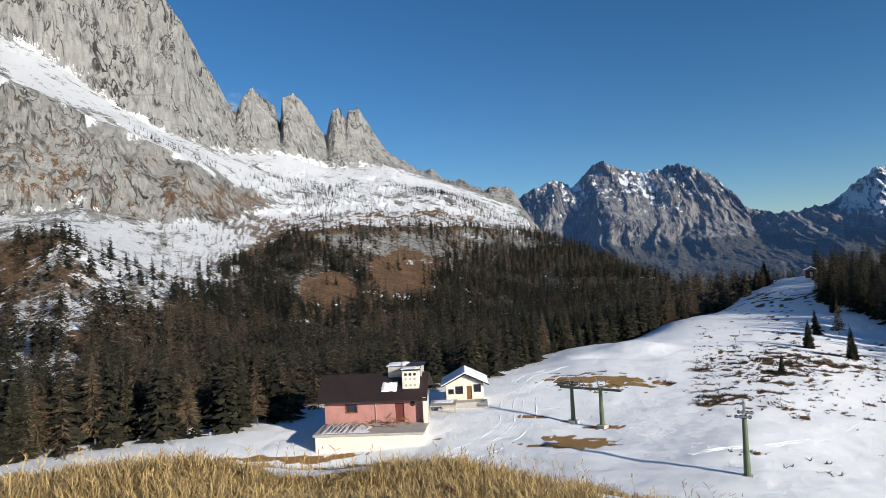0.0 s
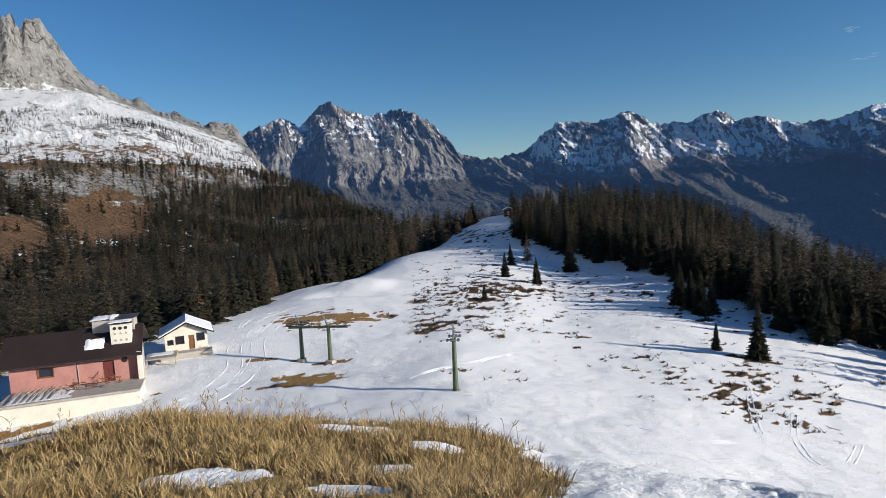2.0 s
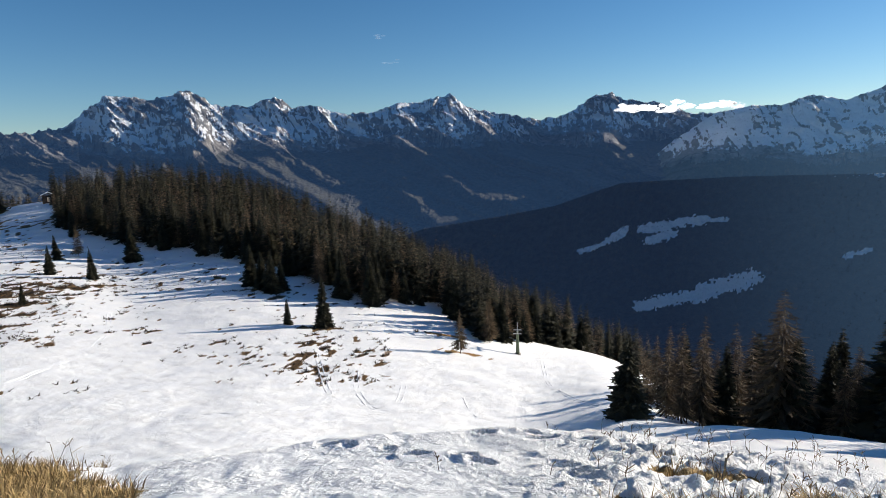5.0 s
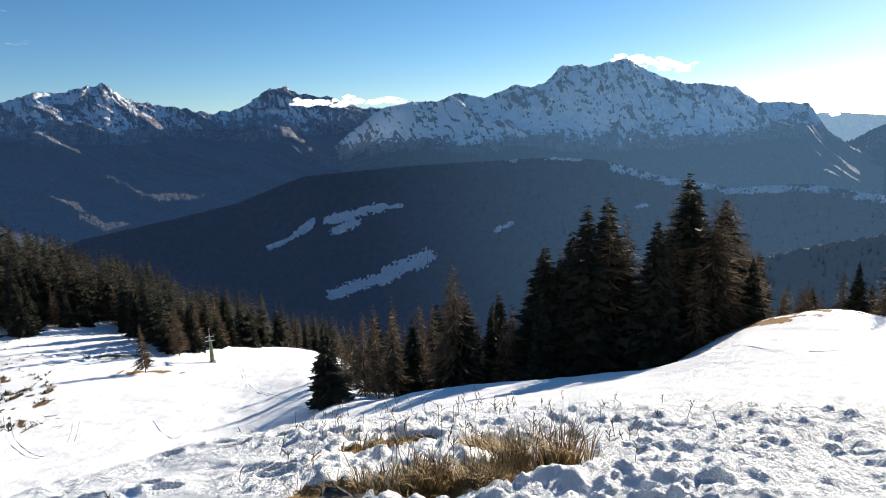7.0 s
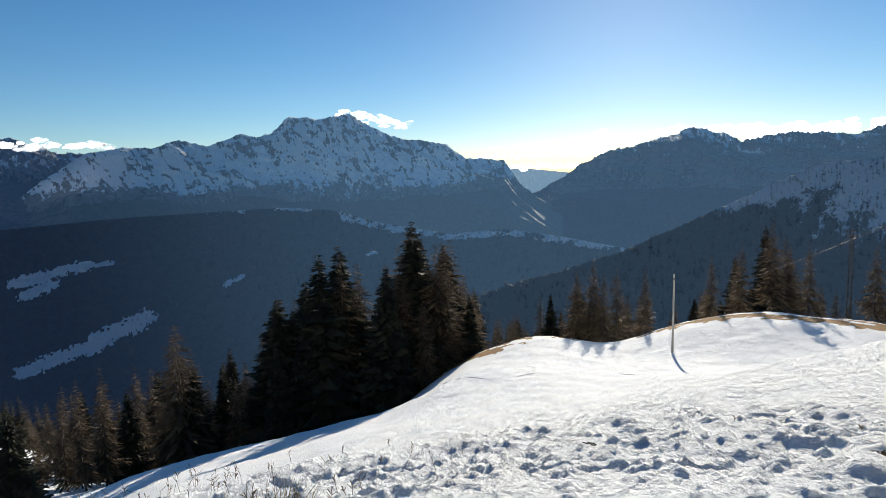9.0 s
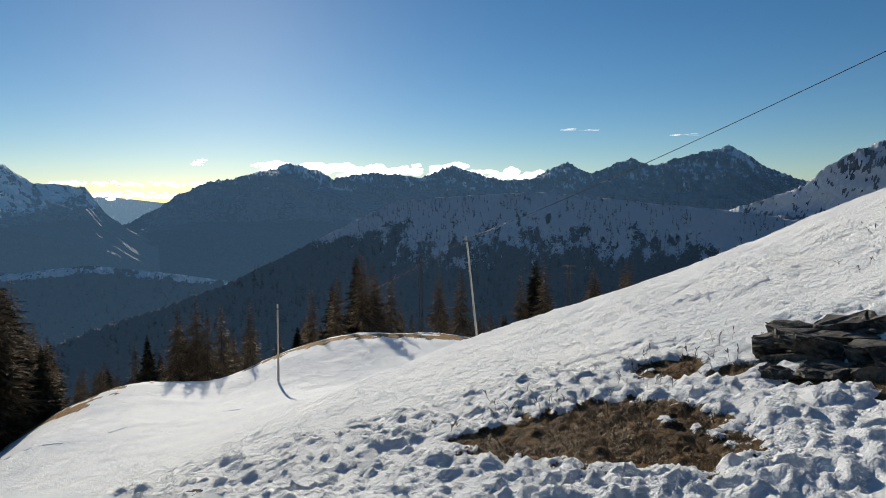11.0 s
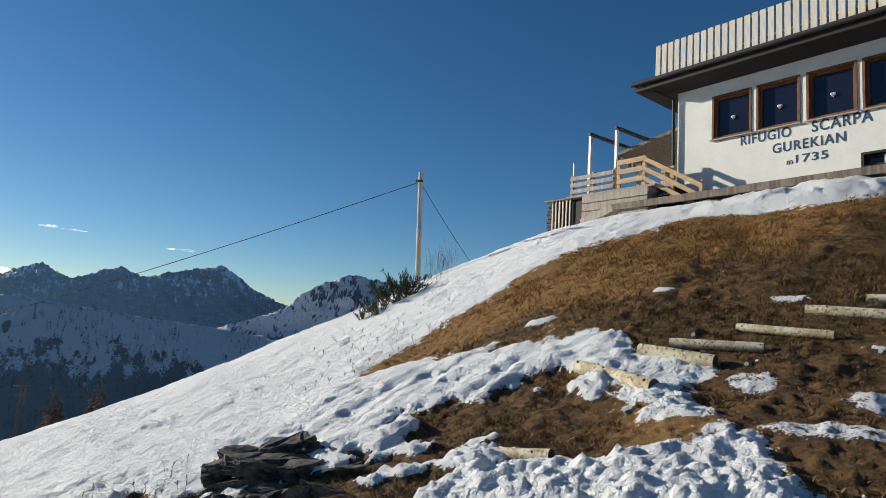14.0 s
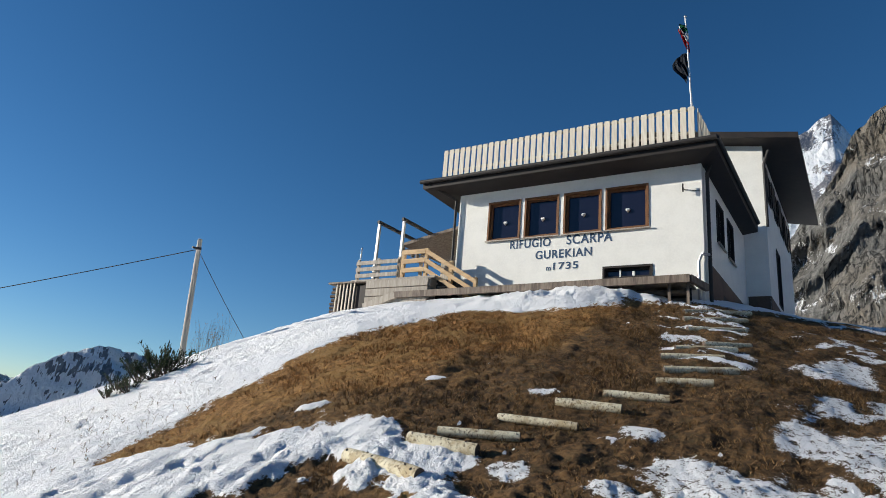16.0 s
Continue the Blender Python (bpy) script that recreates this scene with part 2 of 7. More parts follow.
    return mat


# ---- the ground: one sheet from the hillside down to the valley and out to the horizon ----
RINGS = [0.5, 4, 8, 14, 22, 30, 42, 58, 80, 110, 150, 210, 300]
HEIGHTS = {}


def profile(b, text):
    HEIGHTS[b] = [float(v) for v in text.split()]


profile(-50, "-1.65 -1.7 -1.8 -3.8 -7 -10 -13.5 -16 -18 -22 -40 -70 -100")
profile(-36, "-1.65 -1.75 -1.9 -4.5 -8 -11 -14.5 -17 -18 -21 -40 -70 -100")
profile(-24, "-1.65 -1.8 -2.05 -4.8 -8.5 -11.5 -15 -17.8 -18.5 -22 -40 -70 -100")
profile(-12, "-1.65 -1.85 -2.4 -5.5 -10 -13.8 -18 -21.3 -19.4 -21 -35 -60 -100")
profile(0, "-1.65 -1.9 -2.45 -5.6 -10 -13.5 -17.2 -19.8 -19.3 -19.3 -28 -55 -90")
profile(12, "-1.65 -2.05 -2.8 -6 -10.5 -14 -17.5 -19.2 -20 -19.6 -20 -40 -80")
profile(20, "-1.65 -2.1 -3.0 -6.2 -10.7 -14.1 -17.3 -19.2 -20.3 -20.4 -20 -19.8 -60")
profile(25, "-1.65 -2.1 -3.05 -6.3 -10.8 -14.2 -17.3 -19.1 -20.3 -20.8 -20.5 -19.2 -19")
profile(30, "-1.65 -2.15 -3.3 -6.6 -11 -14.3 -17.6 -19.6 -21.2 -21.8 -21 -18.5 -13.6")
profile(35, "-1.65 -2.2 -3.5 -6.9 -11.3 -14.5 -18 -20.5 -22.3 -23.5 -23.6 -17 -11")
profile(40, "-1.65 -2.2 -3.55 -6.95 -11.4 -14.7 -18.5 -21.2 -23 -23.9 -23 -14.8 -12")
profile(45, "-1.65 -2.25 -3.6 -7 -11.5 -15 -19 -21.8 -23.5 -24.2 -22.6 -15 -15")
profile(55, "-1.65 -2.25 -3.6 -7.2 -12 -16 -20.5 -23.5 -25.2 -26 -26.5 -29 -42")
profile(65, "-1.65 -2.25 -3.6 -7.3 -12.3 -16.5 -21.3 -24.8 -27.3 -29.5 -33 -42 -65")
profile(72, "-1.65 -2.25 -3.6 -7.2 -12.2 -16.5 -21.5 -25.5 -29 -34.5 -45 -66 -95")
profile(79, "-1.65 -2.2 -3.55 -6.9 -11.4 -15 -19 -23.5 -29.5 -36.5 -52 -78 -110")
profile(89, "-1.65 -2.2 -3.6 -6.7 -10.5 -13.5 -17.7 -26 -36 -50 -66 -90 -120")
profile(100, "-1.65 -2.2 -3.6 -6.5 -10 -13 -17 -25.5 -36 -50 -66 -90 -120")
profile(110, "-1.65 -2.15 -3.5 -6.2 -9.4 -12.2 -16 -23 -34 -48 -64 -90 -120")
profile(117, "-1.65 -2.1 -3.4 -5.9 -8.9 -11.4 -13.8 -17.1 -30 -44 -60 -88 -120")
profile(124, "-1.65 -2.1 -3.3 -5.6 -8.4 -10.6 -13.0 -14.6 -25 -40 -58 -86 -120")
profile(131, "-1.65 -2.05 -3.15 -5.2 -8 -10.4 -13.5 -15.9 -23 -38 -56 -84 -120")
profile(137, "-1.65 -2 -3 -4.8 -7.3 -9.8 -12.7 -13.1 -21 -36 -54 -82 -120")
profile(144, "-1.65 -1.98 -2.8 -4.4 -6.2 -9.2 -12.4 -11.6 -19 -34 -52 -80 -120")
profile(152, "-1.65 -1.95 -2.6 -3.8 -5.05 -7.6 -11.3 -12.1 -20 -34 -52 -80 -120")
profile(162, "-1.65 -1.9 -2.3 -3.0 -3.76 -5.6 -10 -16 -26 -40 -56 -82 -120")
profile(172, "-1.65 -1.85 -1.95 -2.1 -2.25 -3.4 -7.5 -14 -24 -38 -55 -82 -120")
profile(181, "-1.65 -1.7 -1.7 -1.35 -0.54 -1.0 -4.5 -10 -20 -34 -52 -80 -120")
profile(187, "-1.65 -1.65 -1.5 -0.75 0.5 0.4 -2.5 -8 -18 -32 -50 -80 -120")
profile(193, "-1.65 -1.6 -1.25 0.0 1.73 1.9 0 -5 -14 -28 -46 -75 -115")
profile(204, "-1.65 -1.5 -0.8 1.3 3.8 4.5 3 -1 -9 -22 -40 -65 -110")
profile(212, "-1.65 -1.45 -0.5 1.9 4.55 5.2 5 2 -4 -15 -30 -55 -100")
profile(225, "-1.65 -1.4 -0.3 2.2 5.4 5.7 5.6 4 0 -6 -15 -40 -80")
profile(237, "-1.65 -1.4 -0.3 2.2 5.2 5.4 6 6 4 0 -8 -30 -60")
profile(250, "-1.65 -1.4 -0.5 1.4 4.0 5.4 7 9 10 10 6 -5 -30")
profile(280, "-1.65 -1.45 -0.9 0.2 1.5 2.5 4 6 8 8 4 -10 -40")


def spread(values, width, axis):
    """A soft mean over neighbours."""
    taps = np.hanning(2 * width + 3)[1:-1]
    taps /= taps.sum()
    pad = [(0, 0), (0, 0)]
    pad[axis] = (width, width)
    grown = np.pad(values, pad, mode="edge")
    return sum(w * np.take(grown, np.arange(k, k + values.shape[axis]), axis) for k, w in enumerate(taps))


COARSE_B, COARSE_R = np.arange(-52, 309, 1.0), np.geomspace(0.5, 300, 160)


def coarse_heights():
    keys = sorted(HEIGHTS)
    grid = np.array([np.interp(np.log(COARSE_R), np.log(RINGS), HEIGHTS[k]) for k in keys])
    keys.append(310)
    grid = np.concatenate([grid, grid[:1]], 0)
    full = np.stack([np.interp(COARSE_B, keys, grid[:, j]) for j in range(grid.shape[1])], 0)
    return spread(spread(full, 4, 0), 3, 1)


COARSE_Z = coarse_heights()


def land(b, r):
    """The smooth height of the ground at a bearing and distance."""
    b, r = np.asarray(b, float), np.asarray(r, float)
    b = (b + 52) % 360 - 52
    b = np.where(b > 307, 307, b)
    u = np.clip(np.log(np.maximum(r, 0.5) / 0.5) / math.log(600) * 159, 0, 158.999)
    v = np.clip(b + 52, 0, 358.999)
    i, j = u.astype(int), v.astype(int)
    fu, fv = u - i, v - j
    z = (COARSE_Z[i, j] * (1 - fv) + COARSE_Z[i, j + 1] * fv) * (1 - fu) + (COARSE_Z[i + 1, j] * (1 - fv) + COARSE_Z[i + 1, j + 1] * fv) * fu
    return np.where(r > 300, z - 550 * (1 - np.exp(-np.maximum(r - 300, 0) / 500)), z)


def polar(x, y):
    return np.degrees(np.arctan2(x, y)), np.hypot(x, y)


def land_xy(x, y):
    return float(land(*polar(x, y)))


def blob(x, y, b, r, wide, deep, turn=0.0):
    """1 inside an oval patch centred at a bearing and distance, falling to 0 outside; wide across the view, deep along it."""
    c = bearing(b, r)
    a = radians(b + turn)
    dx, dy = x - c.x, y - c.y
    across, ahead = dx * math.cos(a) - dy * math.sin(a), dx * math.sin(a) + dy * math.cos(a)
    return 1.5 - np.sqrt((across / wide) ** 2 + (ahead / deep) ** 2)


BARE = """-12 68 8 1; 11 66 4.2 2.4; 7.5 77 2.2 0.9; 14 100 8.5 5; 11.1 75.5 1.6 0.9; 13.6 73.4 2 1; 160 6.0 1.0 0.75; 165 5.4 0.75 0.7; 170.5 8.0 0.45 0.5; 173.5 7.6 0.35 0.3; 184 7.0 0.7 0.5; 190 6.4 0.55 0.55; 197 7.9 1.3 0.9; 203 7.3 1.0 0.8; 193.5 7.2 0.7 0.5; 206 6.5 0.8 0.5; 117 55 1.8 4; 121.5 55 3.0 1.6; 126 57 2.4 0.8; 147 54.5 5 1.5; 140 55 4 1.4; 151 53.5 4 1.6; 118.5 51.5 3.0 1.6; 136 56 3 1.2; 88 5.7 0.22 0.2; 84 5.5 0.3 0.2; 83 3.8 0.3 0.2; 92 3.9 0.32 0.22; 99 4.3 0.3 0.25; 96 5.2 0.25 0.25; 29 116 3 1.2; 45 118 5 1; 51 90 2.5 1; 64.5 83 3 1.2; 63 92 4 0.8"""
WHITE = """197.5 7.3 0.2 0.1; 191.5 6.7 0.18 0.12; -12.3 7.4 0.55 0.3; 4.3 5.0 0.5 0.26; 16.7 7.2 0.45 0.25; 19.4 5.5 0.3 0.2; 17.4 4.5 0.4 0.2; 24 6.5 0.3 0.25; 230 9.1 0.28 0.22; 234 8.2 0.55 0.4; 227 7.4 0.3 0.3; 242.8 9.5 0.7 0.6; 244.5 11.4 0.3 0.7; 213 11.2 0.2 0.12; 222 10.4 0.35 0.15; 203 10.9 0.25 0.1; 246 14 0.5 1.1; 250 9 1.2 1.0; 244 7.5 2.0 1.0; 219 8.0 0.35 0.3; 224 6.6 0.5 0.3; 213 8.4 0.6 0.5; 249 12 0.5 0.6"""


def rows(text):
    return [[float(v) for v in row.split()] for row in text.split(";")]


def cover(x, y):
    """How snowy, straw-like and earthy the ground is."""
    b, r = polar(x, y)
    b = (b + 52) % 360 - 52
    ragged = fbm(x * 0.9, y * 0.9, 3.1, 5, 0.6)
    fine = fbm(x * 3.1, y * 3.1, 8.2, 4, 0.6)
    wild = 0.45 * ragged + 0.35 * fine
    # the straw knoll
    knoll = step(37, 30, b + 9 * ragged) * step(10.5, 9.5, r) * step(-62, -46, b + 12 * ragged) * step(1.4, 2.4, r + 1.2 * ragged)
    bare = knoll * 1.0
    # the brown slope below the mountain hut
    high = along("186,12 193,13.2 203,15.3 209.5,16.2 217,17.2 225,16.6 234,18.6 240,19.5 256,24", b)
    low = along("186,12.1 200,10.3 206,10 210,9.4 213,8.0 216,7.2 219,6.4 222,5.2 230,4.6 240,4.4 256,5", b)
    slope = np.minimum(step(-0.7, 0.7, high - r + 1.3 * wild), step(-0.7, 0.7, r - low + 1.7 * wild)) * step(186, 188, b) * step(262, 254, b)
    bare = np.maximum(bare, slope)
    path = step(231.5, 233, b) * step(240.5, 239, b) * step(11.5, 12.5, r) * step(21, 19.5, r)
    bare = bare - path * step(-0.05, 0.35, 0.8 * fine + 0.7 * ragged + 0.3 * np.sin(r * 7.0 + 2 * ragged)) * 0.62
    side = step(238, 244, b) * step(262, 252, b) * step(26, 21, r)
    streaks = fbm(x * 0.75, y * 1.5, 31, 5, 0.65)
    bare = bare - side * step(-0.12, 0.22, streaks + 0.25 * fine + 0.25 * step(12, 8, r)) * 0.6
    bits = step(222, 232, b) * step(5, 6, r) * step(14, 11, r)
    bare = bare - bits * slope * step(0.22, 0.42, fbm(x * 1.3, y * 1.9, 57, 5, 0.7)) * 0.6
    for c, d, wide, deep in rows(BARE):
        bare = np.maximum(bare, step(0.2, 0.8, blob(x, y, c, d, wide, deep) - (0.1 if d < 40 else 0.15) + (2.6 * wild if d < 40 else 1.9 * fbm(x * 0.35, y * 1.0, 6.5, 5, 0.7))))
    for c, d, wide, deep in rows(WHITE):
        bare = np.minimum(bare, 1 - (0.6 if c > 214 else 1.0) * step(0.2, 0.8, blob(x, y, c, d, wide, deep) + 1.2 * wild))
    # tufts of dwarf shrub standing out of the piste
    zone = step(18, 24, b) * step(62, 54, b) * step(56, 66, r) * step(330, 200, r)
    region = fbm(x * 0.045, y * 0.045, 2.7, 3)
    spots = fbm(x * 0.28 + 5, y * 0.62, 4.4, 5, 0.7) + 0.42 * region
    small = fbm(x * 0.8, y * 1.3, 14.4, 4, 0.7) + 0.42 * region
    tufts = zone * np.maximum(step(0.22, 0.33, spots), step(0.30, 0.40, small)) * 0.95
    near_spots = step(0.30, 0.42, fbm(x * 0.5, y * 0.5, 9.7, 4, 0.65)) * step(130, 140, b) * step(160, 150, b) * step(52, 57, r) * step(75, 68, r)
    bare = np.maximum(bare, np.maximum(tufts, near_spots))
    bare = np.minimum(bare, 1 - slope * step(0.5, 0.56, fbm(x * 2.6, y * 1.8, 44, 5, 0.65)))
    # edge of the woods and the valley below
    wooded = np.maximum(step(0, 14, r - along("-50,70 -30,80 -12,88 0,92 5,105 9,132 16,178 21,208 25,250 28,330 30,330 31.5,215 35,178 42,158 46,146 55,112 62,118 66,92 72,108 80,120 84,60 92,50 110,50 117,64 124,68 150,74 160,44 181,40 193,44 204,50 225,80 310,90", b)), step(330, 420, r))
    bare = np.maximum(bare, wooded * np.clip(0.75 + 0.5 * fine + step(150, 260, r), 0, 1))
    straw = step(60, 45, b) * step(12, 10.5, r)
    ochre = np.clip(blob(x, y, 14, 100, 8.5, 5), 0, 1) + np.clip(blob(x, y, 11, 66, 4.2, 2.4), 0, 1)
    green = step(74, 78, b) * step(110, 104, b) * step(9, 7, r)
    straw = np.clip(straw + 0.35 * ochre + 0.7 * green, 0, 1)
    soil = np.clip(np.maximum(tufts, wooded), 0, 1) + slope * step(-0.9, 0.9, along("186,10.6 200,10.8 209,11 218,12.4 226,14 232,18 240,22 262,26", b) - r + 2.2 * ragged) * 0.92 + step(140, 150, b) * step(212, 206, b) * step(9.6, 9.0, r) * 0.9
    return 1 - np.clip(bare, 0, 1), straw, np.clip(soil, 0, 1)


def swell(x, y, r):
    return fbm(x * 0.12, y * 0.12, 0, 4) * 0.4 * step(6, 40, r)


TRAILS = ((44.0, 9.5, 84.0, 4.6), (62.0, 8.2, 118.0, 5.6), (103.0, 6.8, 146.0, 5.4), (120.0, 13.0, 152.0, 7.0), (150.0, 9.5, 176.0, 6.3), (160.0, 4.6, 196.0, 4.9), (186.0, 10.5, 212.0, 8.6), (183.0, 9.6, 214.0, 7.4), (196.0, 5.6, 232.0, 5.3), (168.0, 16.0, 200.0, 17.5))


def footprints(x, y):
    """Oval prints, left and right, along a few lines walked across the slope."""
    rng = random.Random(17)
    out = np.zeros_like(x)
    for b0, r0, b1, r1 in TRAILS:
        a, c = bearing(b0, r0), bearing(b1, r1)
        way = c - a
        for k in range(int(way.length / 0.5)):
            p = a + way.normalized() * (0.5 * k + rng.uniform(-0.1, 0.1)) + Vector((-way.y, way.x, 0)).normalized() * (rng.gauss(0, 0.08) + (0.13 if k % 2 else -0.13))
            turn = math.atan2(way.y, way.x) + rng.gauss(0, 0.25)
            dx, dy = x - p.x, y - p.y
            near = (np.abs(dx) < 0.4) & (np.abs(dy) < 0.4)
            u, v = dx[near] * math.cos(turn) + dy[near] * math.sin(turn), dy[near] * math.cos(turn) - dx[near] * math.sin(turn)
            d = np.sqrt((u / 0.17) ** 2 + (v / 0.075) ** 2)
            out[near] += -0.075 * step(1.15, 0.7, d) + 0.022 * step(1.0, 1.3, d) * step(1.9, 1.4, d)
    return out


def snow_relief(x, y, b, r, snow):
    """Trodden clods, hollows, footprints and wind-carved ridges of the snow."""
    trod = step(60, 84, b) * step(262, 250, b) * step(26, 15, r)
    patch = 0.3 + step(-0.3, 0.3, fbm(x * 0.35, y * 0.35, 21, 3))
    clods = np.abs(fbm(x * 2.4, y * 2.4, 6, 3, 0.5)) * 1.3
    lumps = np.abs(fbm(x * 6.3, y * 6.3, 9, 4, 0.62)) * 1.2
    crumbs = fbm(x * 14.0, y * 14.0, 4, 2, 0.6)
    dents = step(0.26, 0.42, fbm(x * 3.3, y * 3.3, 12.5, 3, 0.55))
    a = np.radians(b)
    u, v = a * 11, r - 0.13 * (b - 195)
    bend = fbm(x * 0.35, y * 0.35, 71, 2)
    carved = step(180, 186, b) * step(216, 207, b) * step(6.5, 8, r) * step(15.5, 11.5, r)
    ridges = ridged(u * 0.3 + 0.5 * bend, v * 1.5 + 1.0 * bend, 77, 4, 0.5)
    smooth = 1 - 0.55 * carved * step(204, 194, b)
    ripple = fbm(x * 0.7 + y * 0.5, (y - x) * 2.0, 3, 5, 0.62)
    thin = (1 - 0.7 * step(40, 34, b) * step(11, 9, r)) * (1 - 0.6 * step(208, 214, b) * step(7, 9, r) * step(16.5, 14.5, r))
    rough = patch * (0.035 * clods + 0.105 * lumps) - 0.03 * dents + 0.024 * crumbs
    return snow * (thin * (trod * smooth * rough + 0.13 * carved * ridges + 0.05 * ripple * step(60, 18, r) + 0.03) + footprints(x, y))


def build_ground():
    b = np.concatenate([np.arange(-42, 256, 0.34), np.arange(256, 317.9, 2.0)])
    r = np.concatenate([np.geomspace(0.02, 1, 24)[:-1], np.geomspace(1, 3, 60)[:-1], np.geomspace(3, 22, 290)[:-1], np.geomspace(22, 340, 240), np.geomspace(360, 4900, 50)])
    b, r = np.meshgrid(b, r)
    x, y = r * np.sin(np.radians(b)), r * np.cos(np.radians(b))
    z = land(b, r)
    snow, straw, soil = cover(x, y)
    b = (b + 52) % 360 - 52
    bank = 1.0 * step(0.2, 1.2, blob(x, y, 16.8, 134, 7.0, 9.0)) - 0.5 * step(0.4, 1.1, blob(x, y, 15.5, 122, 9.0, 2.5, 10))
    turf = fbm(x * 1.1, y * 1.1, 2, 4) * 0.10 + (np.abs(fbm(x * 3.1, y * 3.1, 5, 5, 0.7)) * 0.16 - 0.04 + 0.10 * step(186, 190, b) * fbm(x * 0.8, y * 0.8, 15, 4, 0.6)) * (1 - snow) * step(26, 18, r)
    heap = np.clip(blob(x, y, 226.5, 18.2, 2.8, 0.8), 0, 1) * 0.26 * (1 + 0.9 * fbm(x * 1.6, y * 1.6, 3, 5, 0.65))
    z = z + swell(x, y, r) + bank + heap * snow + (turf + snow_relief(x, y, b, r, snow)) * step(0.5, 3, r)
    me = sheet("ground", x, y, z, {"snow": snow, "straw": straw, "soil": soil, "crust": step(56, 80, b) * step(290, 262, b) * step(48, 26, r)}, True)
    me.materials.append(ground_material())
    return tagged(new("ground", me), "snow-covered alpine hillside with bare patches of dry grass", "ground", kind="structure")


ground = build_ground()


# ---- mountains ----
SLOPES = {}


def mountain(name, mat, b0, b1, step_b, layers, label, size, lift, covering, seed=0.0, kind="structure", gully=0.0, tooth=0.0, butt=0.0):
    b = np.arange(b0, b1 + step_b / 2, step_b)
    rs, es, amps, ids = [], [], [], []
    for k, (dist, high, steps, crag) in enumerate(layers):
        r, e = along(dist, b), along(high, b)
        for s in range(1, steps + 1) if k else (1,):
            u = s / steps if k else 1.0
            rs.append(r if not k else last[0] * (1 - u) + r * u)
            es.append(e if not k else last[1] * (1 - u) + e * u)
            amps.append(crag if not k else last[2] * (1 - u) + crag * u)
            ids.append(k - 1 + u)
        last = (r, e, crag)
    r, e, amp, part_of = np.array(rs), np.array(es), np.array(amps)[:, None], np.array(ids)[:, None]
    bb = np.broadcast_to(b, r.shape)
    x, y = r * np.sin(np.radians(bb)), r * np.cos(np.radians(bb))
    z = r * np.tan(np.radians(e))
    q = 1.0 / size
    a = ridged(x * q, y * q, z * q + seed, 6)
    w = fbm(x * q * 3.7, y * q * 3.7, z * q * 1.2 + seed, 5, 0.6)
    push = amp * size * (0.55 * a + 0.45 * w)
    x, y = x - push * np.sin(np.radians(bb)), y - push * np.cos(np.radians(bb))
    z = z + amp * size * lift * (0.6 * fbm(x * q * 2, y * q * 2, seed, 6, 0.6) + 0.3 * w)
    run = np.radians(bb) * r / size
    warp = fbm(x * q * 1.5, y * q * 1.5, z * q + seed + 5, 3)
    cut = ridged(run * 5 + 0.8 * warp, z * q * 1.3, seed + 2, 5, 0.6)
    push = amp * size * gully * cut
    x, y = x - push * np.sin(np.radians(bb)), y - push * np.cos(np.radians(bb))
    fine_push = amp * size * 0.25 * gully * ridged(run * 17 + warp, z * q * 4, seed + 4, 3, 0.6)
    x, y = x - fine_push * np.sin(np.radians(bb)), y - fine_push * np.cos(np.radians(bb))
    if butt:
        big = ridged(run * 1.15 + 0.55 * warp, z * q * 0.75, seed + 13, 4, 0.5)
        push = butt * size * np.minimum(1, amp * 8) * big
        x, y = x - push * np.sin(np.radians(bb)), y - push * np.cos(np.radians(bb))
        cut = 0.5 * cut + 0.9 * big
    crest = step(len(layers) - 3.2, len(layers) - 2.0, part_of)
    z = z + tooth * size * crest * (ridged(run * 9, 0.3, seed + 9, 4, 0.6) - 0.25)
    rows = np.gradient(z, axis=0) / np.maximum(np.hypot(np.gradient(x, axis=0), np.gradient(y, axis=0)), 1e-3)
    snow, turf, trees = covering(bb, r, e, part_of, rows, x * q, y * q, z * q, cut)
    me = sheet(name, x, y, z, {"snow": snow, "turf": turf, "trees": trees})
    me.materials.append(mat)
    SLOPES[name] = (x, y, z, np.broadcast_to(part_of, x.shape), bb, r, e)
    return tagged(new(name, me), label, "mountain", kind=kind)


MASSIF = mountain_material("pale_limestone", (0.235, 0.235, 0.228), (0.40, 0.395, 0.378), 0.03, bare=(0.20, 0.108, 0.046), speck=0.25, warm=0.15)
WALL_ROCK = mountain_material("grey_wall_rock", (0.10, 0.10, 0.095), (0.25, 0.243, 0.225), 0.07, bare=(0.10, 0.07, 0.035), speck=0.6)
# from here on each rock carries painted haze, a bluish glow in its emission
FAR_ROCK = mountain_material("far_limestone", (0.08, 0.082, 0.085), (0.29, 0.27, 0.245), 0.005, haze_glow=((0.009, 0.022, 0.052), (0.02, 0.045, 0.085)), speck=0.5, warm=0.25)
HAZY_ROCK = mountain_material("hazy_limestone", (0.12, 0.12, 0.12), (0.24, 0.23, 0.22), 0.006, haze_glow=((0.013, 0.030, 0.058), (0.030, 0.062, 0.110)), speck=0.5)
SUN_ROCK = mountain_material("backlit_limestone", (0.11, 0.11, 0.11), (0.25, 0.235, 0.22), 0.005, haze_glow=((0.010, 0.024, 0.050), (0.034, 0.070, 0.122)), speck=0.4)
